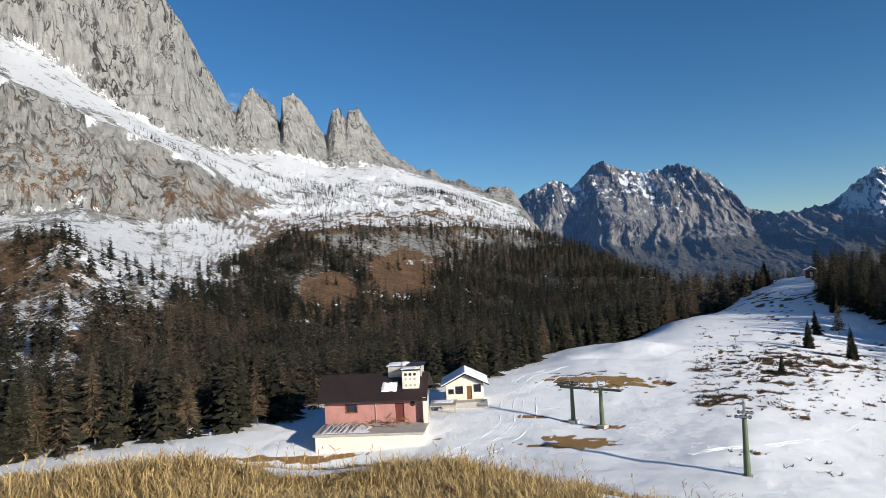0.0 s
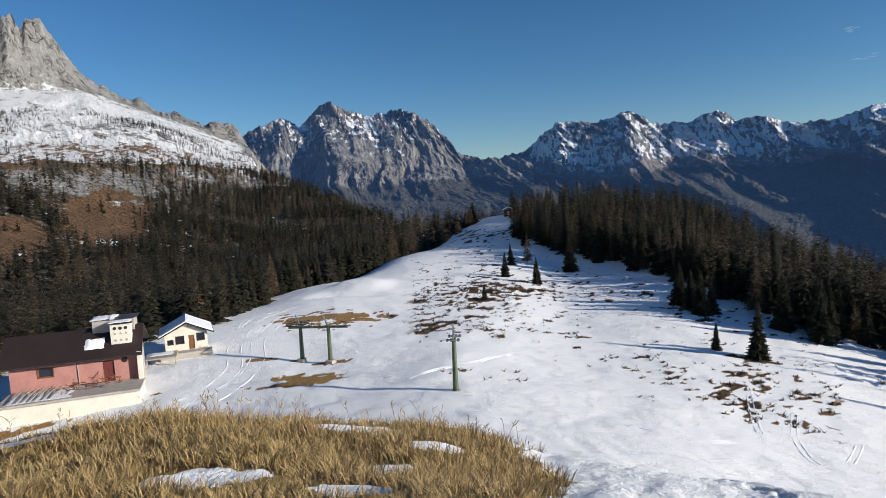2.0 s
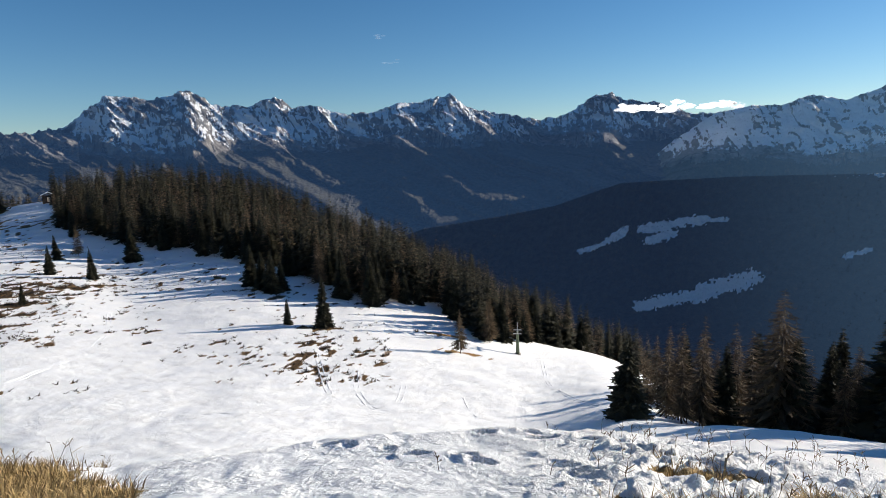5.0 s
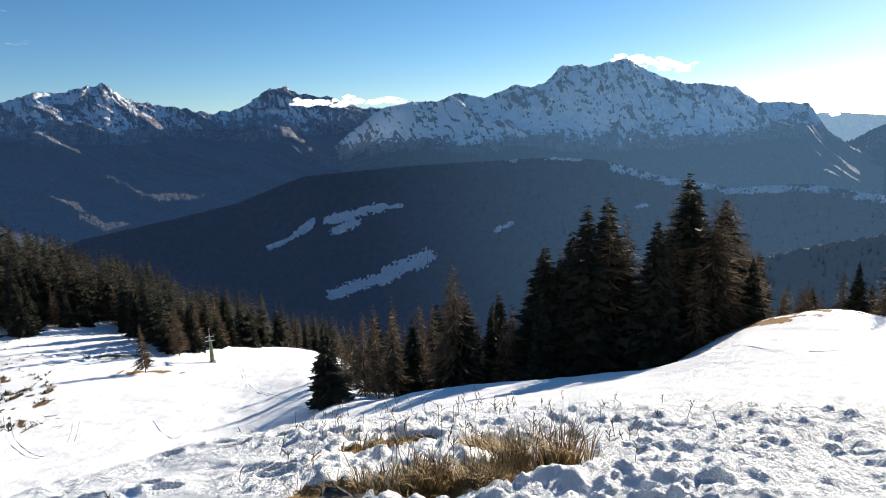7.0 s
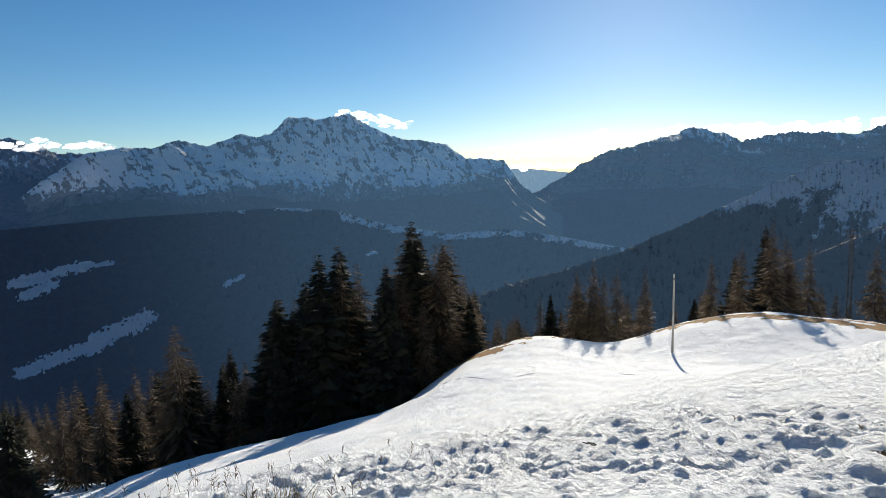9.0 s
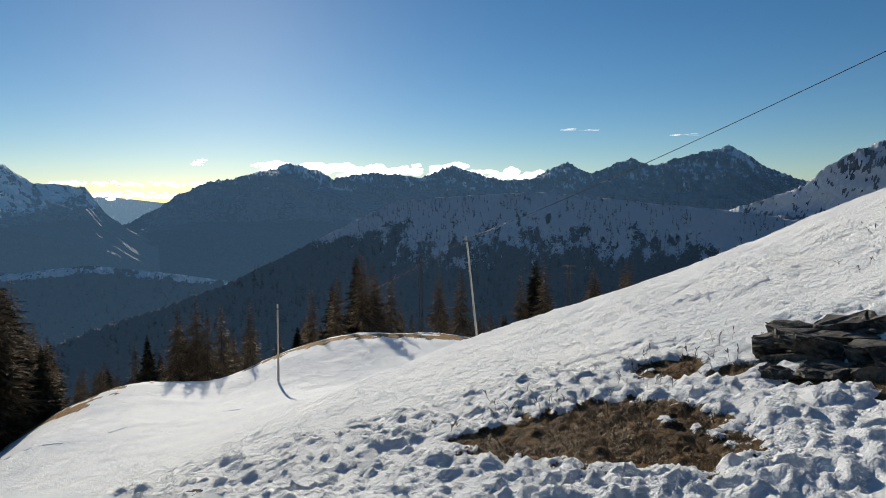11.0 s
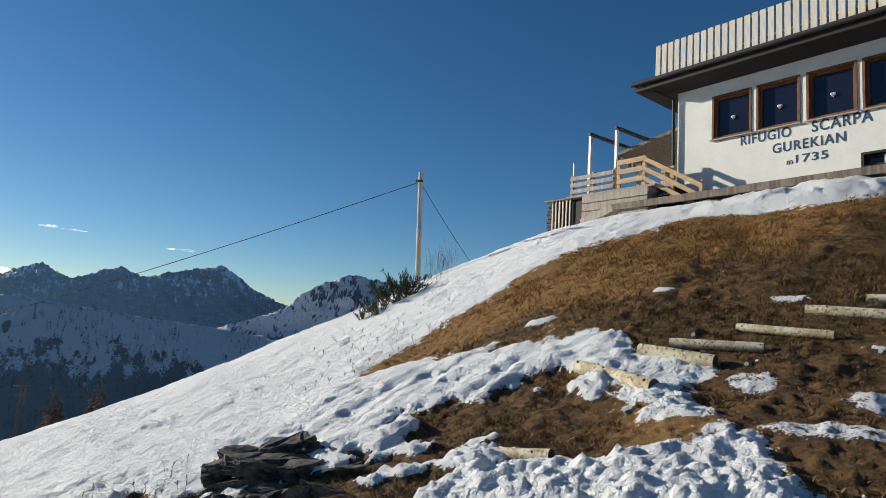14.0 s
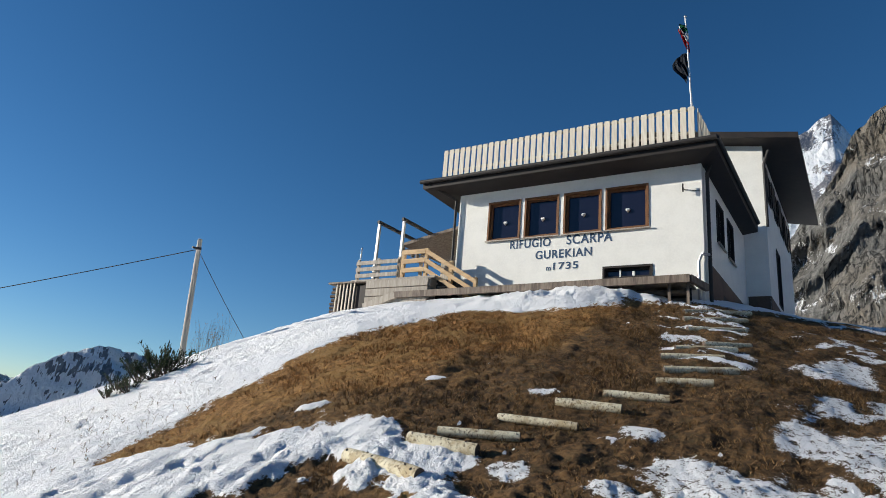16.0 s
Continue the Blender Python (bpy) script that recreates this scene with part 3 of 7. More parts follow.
RIDGE_ROCK = mountain_material("snowy_ridge_rock", (0.075, 0.075, 0.078), (0.19, 0.18, 0.17), 0.012, haze_glow=((0.006, 0.014, 0.030), (0.018, 0.038, 0.07)), speck=0.5, warm=0.2)
PALE_HILL = mountain_material("haze_paled_hills", (0.12, 0.12, 0.12), (0.24, 0.23, 0.22), 0.006, haze_glow=((0.10, 0.17, 0.27), (0.12, 0.21, 0.32)))
FAR_WOOD = mountain_material("far_woods", (0.16, 0.15, 0.14), (0.25, 0.23, 0.21), 0.006, wood_tone=(0.018, 0.02, 0.016), haze_glow=((0.005, 0.010, 0.024), (0.026, 0.052, 0.090)))
NEAR_WOOD = mountain_material("wooded_slope", (0.16, 0.15, 0.14), (0.25, 0.23, 0.21), 0.02, wood_tone=(0.02, 0.022, 0.016), haze_glow=((0.006, 0.012, 0.025), (0.016, 0.030, 0.052)))


def massif_cover(b, r, e, part_of, steep, x, y, z, cut):
    noise_a, noise_b, grain = fbm(x * 2, y * 2, z * 2, 5, 0.6), fbm(x * 7, y * 7, z * 7, 4, 0.6), fbm(x * 22, y * 22, z * 22, 3, 0.6)
    ledge = step(2.2, 0.7, steep + 0.8 * noise_a)
    # 0 foot, 1 top of the woods, 2 foot of the lower cliff, 3 its top, 4 foot of the great wall, 5 crest
    woods = step(1.25, 0.85, part_of + 0.5 * noise_a + 0.4 * noise_b)
    ramp = step(2.85, 3.15, part_of + 0.3 * noise_b) * step(4.2, 3.9, part_of + 0.25 * noise_b)
    low = step(0.9, 1.2, part_of + 0.3 * noise_b) * step(2.3, 1.95, part_of + 0.35 * noise_b)
    scree = step(0.0, 0.5, 1.15 - ((b + 25) / 9) ** 2 - ((e - 1.2) / 4.2) ** 2 + 0.5 * noise_a)
    snow = ramp * (0.72 + 0.25 * noise_a + 0.5 * noise_b + 0.45 * grain) + low * (0.42 + 0.3 * scree + 0.35 * noise_a + 0.55 * grain)
    snow = snow + step(3.95, 4.1, part_of) * (ledge * 0.5 + 0.3 * noise_a + 0.25 * noise_b - 0.22)
    cliff = step(1.85, 2.15, part_of + 0.3 * noise_b) * step(3.1, 2.85, part_of + 0.3 * noise_b)
    snow = snow + cliff * (0.04 + 0.35 * noise_a + 0.3 * noise_b)
    east = step(-20, -11, b)
    snow = snow + 0.12 * east * low + cliff * east * (0.64 + 0.6 * grain + 0.3 * noise_b)
    ochre = np.maximum(0, 1.2 - ((b + 3.6) / 3.4) ** 2 - ((e + 1.0) / 2.8) ** 2 + 0.8 * noise_b) + np.maximum(0, 1.1 - ((b + 10.5) / 3.2) ** 2 - ((e + 2.4) / 2.2) ** 2 + 0.8 * noise_b)
    turf = step(0.9, 1.1, part_of) * step(3.4, 2.6, part_of) * (0.38 + 0.16 * noise_b + 0.3 * grain + 0.12 * noise_a + 0.06 * step(-33, -20, b) + 0.12 * east + 0.3 * east * step(2.2, 1.9, part_of)) + woods * (0.5 + 0.5 * noise_a + 0.5 * ochre)
    trees = woods * np.clip(0.72 + 0.5 * noise_b - 1.3 * ochre, 0, 1)
    glades = step(-27.5, -31, b + 2 * noise_a) * step(-9, -7, e) * step(3.5, 2.0, e + 2 * noise_a)
    trees = trees * (1 - 0.8 * glades)
    turf = turf + 0.45 * glades
    knob = step(4.0, 5.0, b + 0.8 * noise_a) * step(3.9, 4.3, part_of) + step(6.8, 7.6, b) * step(2.6, 3.4, part_of)
    snow = snow - knob * (0.55 + 0.4 * noise_b)
    west = step(-95, -105, b)
    snow = np.clip(snow, 0, 1) * (1 - 0.95 * woods) + woods * np.maximum(0.7 * step(0.16, 0.45, noise_b + 0.4 * noise_a) + glades * (0.35 + 0.7 * noise_a + 0.5 * grain), scree * (0.62 + 0.5 * grain + 0.3 * noise_b))
    snow = snow * (1 - west) + west * np.clip(0.12 + 0.35 * noise_a + 0.4 * noise_b + 0.25 * ledge, 0, 1)
    return np.clip(snow, 0, 1), np.clip(turf, 0, 1) * (1 - 0.8 * west), np.clip(trees, 0, 1) * (1 - west) * (1 - 0.8 * scree)


mountain("mountain_massif", MASSIF, -106, 33, 0.09, [
    ("-119,60 -60,60 -36,72 -12,85 -3,90 4.5,102 8.7,128 15.7,172 20.5,203 25,243 28,284 33,320", "-119,-8 -60,-10 -36,-14 -24,-14.2 -12,-14 0,-12.4 4.5,-11.4 8.7,-10.3 15.7,-7.9 20.5,-6.6 25,-5.4 28,-4.6 33,-5", 1, 0.0),
    ("-119,300 -60,350 -36,420 -23.6,380 -13,600 0,750 8,900 13,800 20,560 25,400 33,360", "-119,-6 -117,2 -115,8 -60,4 -36,2 -31.5,3.5 -23.6,-1 -15.7,1.2 -13,3 -7,3.3 -1,3.1 7.3,2.4 9.4,2.0 13.3,0.4 17,-1.6 20.7,-2.9 25,-3.5 33,-4.5", 60, 0.05),
    ("-119,340 -60,500 -36,620 -22,640 -13,800 0,950 8,1100 13,1000 20,700 25,500 33,450", "-119,-5 -117,4 -115,10 -60,6 -36,5 -30,5.6 -22,4.4 -15,4.8 -7,5 0,4.7 8,3.1 9.4,1.2 13.3,-0.6 17,-2.6 20.7,-4 25,-4.5 33,-5.5", 16, 0.10),
    ("-119,380 -60,560 -36,700 -22,720 -13,880 0,1030 8,1150 13,1100 33,600", "-119,-4 -117,7 -115,14.5 -60,15 -35,14.9 -30,12.8 -27.3,11.9 -21.8,9.5 -17.3,7.2 -12,6.1 0,5.9 4,4.6 8,3.4 9.4,0 14,-3 33,-7", 50, 0.15),
    ("-119,430 -60,800 -36,1000 -22,1000 -13,1150 0,1300 8,1300 33,800", "-119,-4 -117,8 -115.4,16 -113,17 -60,19 -34.6,18.5 -31,16.8 -27.2,13.9 -23,11.8 -18.1,10.2 -13.8,10.2 -9.9,8.9 -4.2,8.9 0,7.3 3,6.2 8,4.1 9.4,-1 14,-4 33,-8", 34, 0.05),
    ("-119,470 -60,900 -36,1100 -22,1100 -13,1260 0,1400 8,1400 33,900", "-119,-4 -117,9 -115.4,18 -113,20.3 -111.5,22.5 -110.3,24.3 -108,25.7 -100,28 -60,36 -36,31 -29,26 -23.4,22.3 -21.7,20.4 -20.5,17.8 -18.8,15.2 -17.7,13.1 -17.2,14.3 -16.2,15.7 -14.3,14.1 -13.9,12.4 -13.6,14.8 -12.6,14.9 -11.4,13.8 -10.4,12.2 -9.9,11.6 -9.55,12.9 -9.1,13.9 -8.5,13.8 -8.15,12.9 -7.7,13.7 -6.8,13.8 -6.3,12.9 -5.6,12 -4.2,9.9 -1.7,8.3 -1,8.0 -0.4,8.3 0.4,7.5 1.4,7.1 2.2,7.2 3,6.6 4.2,6.2 5.2,6.3 6.2,6.3 7,5.7 7.5,4.9 8,4.0 9.2,2.2 10.2,0.6 14,-5 33,-9", 80, 0.15),
    ("-119,1200 33,1500", "-119,-4 -115,10 -36,12 8,0 33,-10", 8, 0.1),
], "pale limestone massif with towers, snow ledges and steep wooded foot", 190.0, 0.10, massif_cover, gully=0.42, tooth=0.055, butt=0.16)
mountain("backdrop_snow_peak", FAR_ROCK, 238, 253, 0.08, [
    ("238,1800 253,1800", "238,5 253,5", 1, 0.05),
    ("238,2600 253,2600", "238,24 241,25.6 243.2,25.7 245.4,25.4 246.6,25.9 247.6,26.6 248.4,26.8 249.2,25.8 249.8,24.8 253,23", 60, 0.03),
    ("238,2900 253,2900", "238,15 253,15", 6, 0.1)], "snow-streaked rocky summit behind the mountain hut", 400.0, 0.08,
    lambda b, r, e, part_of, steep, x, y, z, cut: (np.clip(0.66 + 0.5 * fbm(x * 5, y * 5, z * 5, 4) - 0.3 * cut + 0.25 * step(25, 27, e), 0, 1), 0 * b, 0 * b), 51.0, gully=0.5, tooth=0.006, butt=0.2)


def range_cover(snowy, woody, amount=0.5):
    def covering(b, r, e, part_of, steep, x, y, z, cut):
        noise_a, noise_b, noise_c = fbm(x * 2, y * 2, z * 2, 5, 0.6), fbm(x * 6, y * 6, z * 3, 5, 0.6), fbm(x * 19, y * 19, z * 7, 3, 0.65)
        high = step(snowy[0], snowy[1], e + 1.3 * noise_a)
        flutes = fbm(b * 7.0 + 1.4 * e + 0.9 * noise_a, e * 2.6, 7.0, 4, 0.62)
        shelves = fbm(b * 0.9, e * 6.5 + 1.2 * noise_a, 2.0, 4, 0.6)
        snow = high * (amount + 0.15 * noise_b + 0.2 * noise_c + 0.4 * flutes + 0.3 * shelves - 0.3 * (cut - 0.15)) - 0.12 * step(1.2, 3.0, steep)
        ribs = ridged(b * 1.9 + 1.0 * e + 0.7 * noise_a, e * 1.2 + 0.4 * noise_b, 9.0, 4, 0.6)
        snow = np.minimum(snow, 1.1) - 0.65 * step(0.42, 0.80, ribs + 0.25 * noise_b) * step(-0.5, 0.4, noise_a + 0.3)
        trees = step(woody[1], woody[0], e + 1.0 * noise_a) * (1.05 + 0.25 * noise_b)
        return np.clip(snow, 0, 1), trees * 0.0 + 0.04, np.clip(trees, 0, 1)
    return covering


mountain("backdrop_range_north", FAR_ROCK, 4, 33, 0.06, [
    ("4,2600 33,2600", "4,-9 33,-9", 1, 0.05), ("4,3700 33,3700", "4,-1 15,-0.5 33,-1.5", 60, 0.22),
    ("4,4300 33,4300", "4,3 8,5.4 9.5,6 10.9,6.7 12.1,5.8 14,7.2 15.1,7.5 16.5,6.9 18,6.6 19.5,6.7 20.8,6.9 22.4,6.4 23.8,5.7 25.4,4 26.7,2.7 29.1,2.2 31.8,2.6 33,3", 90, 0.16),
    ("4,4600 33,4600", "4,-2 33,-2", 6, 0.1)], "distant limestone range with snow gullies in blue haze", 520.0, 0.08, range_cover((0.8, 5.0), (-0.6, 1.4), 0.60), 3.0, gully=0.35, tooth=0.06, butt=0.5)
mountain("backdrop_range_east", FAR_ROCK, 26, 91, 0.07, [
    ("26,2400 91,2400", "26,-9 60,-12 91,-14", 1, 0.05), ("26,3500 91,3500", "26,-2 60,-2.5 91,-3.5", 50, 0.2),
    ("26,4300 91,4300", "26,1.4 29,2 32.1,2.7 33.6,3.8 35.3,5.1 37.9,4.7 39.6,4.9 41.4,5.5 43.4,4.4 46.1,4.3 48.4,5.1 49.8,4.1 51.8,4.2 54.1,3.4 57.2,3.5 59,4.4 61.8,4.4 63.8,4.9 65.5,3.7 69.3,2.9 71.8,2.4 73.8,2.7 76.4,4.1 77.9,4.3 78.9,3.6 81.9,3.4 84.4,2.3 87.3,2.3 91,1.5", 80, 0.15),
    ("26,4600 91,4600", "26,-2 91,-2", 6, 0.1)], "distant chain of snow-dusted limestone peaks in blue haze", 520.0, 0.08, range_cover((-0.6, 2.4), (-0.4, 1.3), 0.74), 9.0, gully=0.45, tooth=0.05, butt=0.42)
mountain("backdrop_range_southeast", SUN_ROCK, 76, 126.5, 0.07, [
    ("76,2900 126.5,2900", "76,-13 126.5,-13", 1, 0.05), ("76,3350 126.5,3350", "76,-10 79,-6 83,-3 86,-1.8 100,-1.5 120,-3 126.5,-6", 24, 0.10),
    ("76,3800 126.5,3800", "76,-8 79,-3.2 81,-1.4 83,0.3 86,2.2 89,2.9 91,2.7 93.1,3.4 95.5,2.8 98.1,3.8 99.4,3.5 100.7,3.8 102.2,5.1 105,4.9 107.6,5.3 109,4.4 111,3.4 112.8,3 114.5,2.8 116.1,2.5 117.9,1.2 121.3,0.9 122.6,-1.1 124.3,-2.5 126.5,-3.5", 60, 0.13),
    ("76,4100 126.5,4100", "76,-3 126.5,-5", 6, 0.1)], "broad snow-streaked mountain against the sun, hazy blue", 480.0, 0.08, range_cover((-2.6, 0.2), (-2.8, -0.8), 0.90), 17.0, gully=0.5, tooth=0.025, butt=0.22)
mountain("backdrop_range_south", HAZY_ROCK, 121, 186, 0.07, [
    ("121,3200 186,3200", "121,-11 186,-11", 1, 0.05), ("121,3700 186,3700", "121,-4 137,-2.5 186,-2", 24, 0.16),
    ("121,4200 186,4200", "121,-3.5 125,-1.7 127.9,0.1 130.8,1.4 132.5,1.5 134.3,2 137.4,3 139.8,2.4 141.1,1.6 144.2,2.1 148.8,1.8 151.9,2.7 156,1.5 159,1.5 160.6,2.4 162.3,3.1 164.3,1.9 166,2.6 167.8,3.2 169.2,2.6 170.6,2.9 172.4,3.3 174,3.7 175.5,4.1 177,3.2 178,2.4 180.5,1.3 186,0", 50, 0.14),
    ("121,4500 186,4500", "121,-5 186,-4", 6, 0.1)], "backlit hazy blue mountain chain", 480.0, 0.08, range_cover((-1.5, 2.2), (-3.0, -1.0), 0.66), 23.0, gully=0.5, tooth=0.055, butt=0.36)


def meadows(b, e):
    """Snowy clearings in the valley woods: 1 along the middle of each strip, 0 beyond its edge."""
    out = 0 * b
    for b0, e0, b1, e1, wide in ((75.2, -9.3, 78.8, -7.9, 0.35), (77.6, -8.3, 79.2, -7.3, 0.55), (80.6, -7.3, 85.5, -6.3, 0.65), (81.2, -8.2, 83.2, -7.6, 0.7), (85.0, -6.3, 87.3, -6.4, 0.35), (80.4, -14.0, 86.6, -12.4, 0.8), (84.8, -12.9, 89.6, -11.1, 1.1), (96.0, -9.0, 97.4, -8.4, 0.4), (108.5, -7.2, 109.3, -7.0, 0.3)):
        u = np.clip(((b - b0) * (b1 - b0) + (e - e0) * (e1 - e0)) / ((b1 - b0) ** 2 + (e1 - e0) ** 2), 0, 1)
        out = np.maximum(out, 1 - np.hypot(b - b0 - u * (b1 - b0), e - e0 - u * (e1 - e0)) / wide)
    return out


def wooded_cover(b, r, e, part_of, steep, x, y, z, cut):
    noise_a = fbm(x * 2, y * 2, z * 2, 5, 0.6)
    patchy, dots = fbm(b * 0.9, e * 2.2, 3.0, 5, 0.65), fbm(b * 5.0, e * 9.0, 6.0, 4, 0.7)
    clearing = meadows(b, e) + 0.6 * patchy + 0.75 * dots
    clearing = step(0.34, 0.5, clearing) * step(0.0, 0.15, meadows(b, e))
    rim = step(0.95, 0.985, part_of) * step(104, 107, b) * step(134, 131, b) * (0.62 + 0.9 * patchy + 0.8 * dots)
    rim = rim + step(0.985, 0.992, part_of) * step(100, 101.3, b) * step(105, 103.2, b) * (0.6 + dots) + step(0.98, 0.99, part_of) * step(94, 96, b) * step(99, 98, b) * (0.3 + patchy)
    snow = clearing + rim + (0.10 + 0.4 * fbm(x * 9, y * 9, z * 4, 4, 0.65)) * step(-8, -3.5, e)
    return np.clip(snow, 0, 1), np.zeros_like(b), np.clip(1.1 - 1.2 * clearing, 0, 1)


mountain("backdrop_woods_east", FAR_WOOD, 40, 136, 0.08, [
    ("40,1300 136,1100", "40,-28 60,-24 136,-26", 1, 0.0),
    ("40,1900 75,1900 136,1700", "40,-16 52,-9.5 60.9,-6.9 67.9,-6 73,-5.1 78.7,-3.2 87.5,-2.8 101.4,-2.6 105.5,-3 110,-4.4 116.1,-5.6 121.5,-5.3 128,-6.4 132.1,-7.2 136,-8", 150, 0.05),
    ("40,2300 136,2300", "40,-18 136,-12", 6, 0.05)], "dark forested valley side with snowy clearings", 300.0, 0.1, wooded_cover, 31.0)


def ridge_cover(b, r, e, part_of, steep, x, y, z, cut):
    noise_a, noise_b = fbm(x * 3, y * 3, z * 3, 5, 0.6), fbm(x * 11, y * 11, z * 6, 4, 0.65)
    open_ground = step(138, 148, b + 4 * noise_a) * np.clip((e + 10.5 + 3 * noise_a) / 10.5, 0, 1)
    snow = open_ground * (0.86 + 0.75 * noise_b) + step(0.93, 0.99, part_of) * step(136, 141, b) * 0.6 + step(172, 178, b) * 0.25
    return np.clip(snow, 0, 1), np.zeros_like(b) + 0.3, np.clip(1.1 - snow, 0, 1)


# ridge 620 to 1000 m out; its haze is emission in the material
mountain("hazy_wooded_ridge", NEAR_WOOD, 92, 204, 0.1, [
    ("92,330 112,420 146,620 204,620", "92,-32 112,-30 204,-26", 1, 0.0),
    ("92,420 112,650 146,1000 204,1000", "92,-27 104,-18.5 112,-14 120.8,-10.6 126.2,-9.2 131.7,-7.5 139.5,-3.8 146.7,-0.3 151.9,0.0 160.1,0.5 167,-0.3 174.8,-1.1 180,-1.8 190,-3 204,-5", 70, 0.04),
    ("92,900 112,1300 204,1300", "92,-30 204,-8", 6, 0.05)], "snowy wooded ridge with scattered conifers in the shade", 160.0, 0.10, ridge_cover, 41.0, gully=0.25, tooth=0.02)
# ridge about 1500 m out, with haze painted on as emission too
mountain("hazy_rocky_ridge", RIDGE_ROCK, 170, 206, 0.08, [
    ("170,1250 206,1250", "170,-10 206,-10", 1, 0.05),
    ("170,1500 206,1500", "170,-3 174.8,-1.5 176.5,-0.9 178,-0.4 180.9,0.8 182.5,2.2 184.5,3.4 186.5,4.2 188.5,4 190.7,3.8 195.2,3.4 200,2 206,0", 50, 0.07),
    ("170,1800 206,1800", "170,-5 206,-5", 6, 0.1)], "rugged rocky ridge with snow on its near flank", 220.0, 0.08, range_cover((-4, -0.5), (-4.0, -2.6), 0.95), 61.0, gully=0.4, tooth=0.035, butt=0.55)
# grey rock; only the painted haze glow makes these hills pale blue
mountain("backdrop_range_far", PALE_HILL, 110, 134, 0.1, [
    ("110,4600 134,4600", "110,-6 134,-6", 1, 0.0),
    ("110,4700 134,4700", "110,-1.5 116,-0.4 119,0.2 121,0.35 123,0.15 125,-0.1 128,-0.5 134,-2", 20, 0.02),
    ("110,4800 134,4800", "110,-3 134,-3", 4, 0.0)], "low hills beyond the valley gap, pale blue with painted haze", 300.0, 0.05, range_cover((4, 6), (4, 5)), 71.0)
mountain("rock_wall", WALL_ROCK, 240, 262, 0.07, [
    ("240,300 262,300", "240,-10 262,-8", 1, 0.05),
    ("240,420 262,400", "240,-4 241,-3 242.4,6 243.2,10 244.6,17 246,19 247,20.3 248.5,22.5 249.7,24.3 252,25.7 262,29", 90, 0.16),
    ("240,520 262,520", "240,-6 244,5 262,20", 8, 0.1)], "steep grey limestone wall with snow on its ledges", 60.0, 0.15,
    lambda b, r, e, part_of, steep, x, y, z, cut: (np.clip(0.27 + 0.75 * fbm(x * 1.2, y * 1.2, z * 5, 5, 0.6) + 0.3 * fbm(x * 9, y * 9, z * 9, 3), 0, 1), np.clip(0.1 + 0.6 * fbm(x * 3, y * 3, z * 3, 4, 0.6), 0, 1), 0 * b), 81.0, gully=0.28, tooth=0.05, butt=0.3)


# ---- helpers for things ----
def part(name, bm, material, parent=None, label="", smooth=False):
    """Links a bmesh as one mesh object, under a thing or under a part."""
    me = bpy.data.meshes.new(name)
    bm.to_mesh(me)
    bm.free()
    if material:
        me.materials.append(material)
    if smooth:
        me.polygons.foreach_set("use_smooth", [True] * len(me.polygons))
    ob = new(name, me)
    ob.parent = parent
    if label:
        ob["label"] = label
    return ob


def thing(name, label, category, m=None, group="", kind=""):
    ob = tagged(new(name), label, category, group, kind)
    ob.empty_display_size = 0.3
    if m is not None:
        ob.matrix_basis = m
    return ob


def box(x0, x1, y0, y1, z0, z1, bevel=0.0, bm=None):
    bm = bm or bmesh.new()
    m = Matrix.Translation(((x0 + x1) / 2, (y0 + y1) / 2, (z0 + z1) / 2)) @ Matrix.Diagonal((abs(x1 - x0), abs(y1 - y0), abs(z1 - z0), 1))
    made = bmesh.ops.create_cube(bm, size=1, matrix=m)
    if bevel:
        edges = list({e for v in made["verts"] for e in v.link_edges})
        bmesh.ops.bevel(bm, geom=edges, offset=bevel, segments=1, affect="EDGES", profile=0.5)
    return bm


def bar(a, b, wide, thick=None, bm=None, sides=0):
    """A beam from a to b: square, or round with the given sides."""
    bm = bm or bmesh.new()
    a, b = Vector(a), Vector(b)
    m = Matrix.Translation((a + b) / 2) @ (b - a).to_track_quat("Z", "Y").to_matrix().to_4x4()
    length = (b - a).length
    if sides:
        bmesh.ops.create_cone(bm, cap_ends=True, segments=sides, radius1=wide / 2, radius2=(thick or wide) / 2, depth=length, matrix=m)
    else:
        bmesh.ops.create_cube(bm, size=1, matrix=m @ Matrix.Diagonal((wide, thick or wide, length, 1)))
    return bm


# ---- trees ----
def leaf_material(name, dark, light, through=0.3, haze_glow=None):
    """Needles or twigs: part of the light comes through them from behind."""
    n = Nodes(name)
    tint = n.add("NewGeometry").outputs["Random Per Island"]
    tone = n.mix(tint, dark, light)
    tone = n.mix(n.ramp(n.noise(0.7, 3), 0.35, 0.7), tone, tuple(c * 0.6 for c in dark))
    n.finish(tone, 0.75)
    back, both = n.add("BsdfTranslucent"), n.add("MixShader")
    n.put(back.inputs[0], tone)
    both.inputs[0].default_value = through
    n.link(n.shader.outputs[0], both.inputs[1])
    n.link(back.outputs[0], both.inputs[2])
    n.link(both.outputs[0], n.out.inputs["Surface"])
    # haze over distant trees, painted on as a faint bluish emission
    if haze_glow:
        n.put(n.shader.inputs["Emission Color"], haze_glow)
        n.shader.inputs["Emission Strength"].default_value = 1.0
    return n.mat


SPRUCE = leaf_material("spruce_needles", (0.027, 0.028, 0.017), (0.088, 0.080, 0.046))
LARCH = leaf_material("bare_larch_twigs", (0.088, 0.061, 0.037), (0.275, 0.195, 0.112), 0.24)
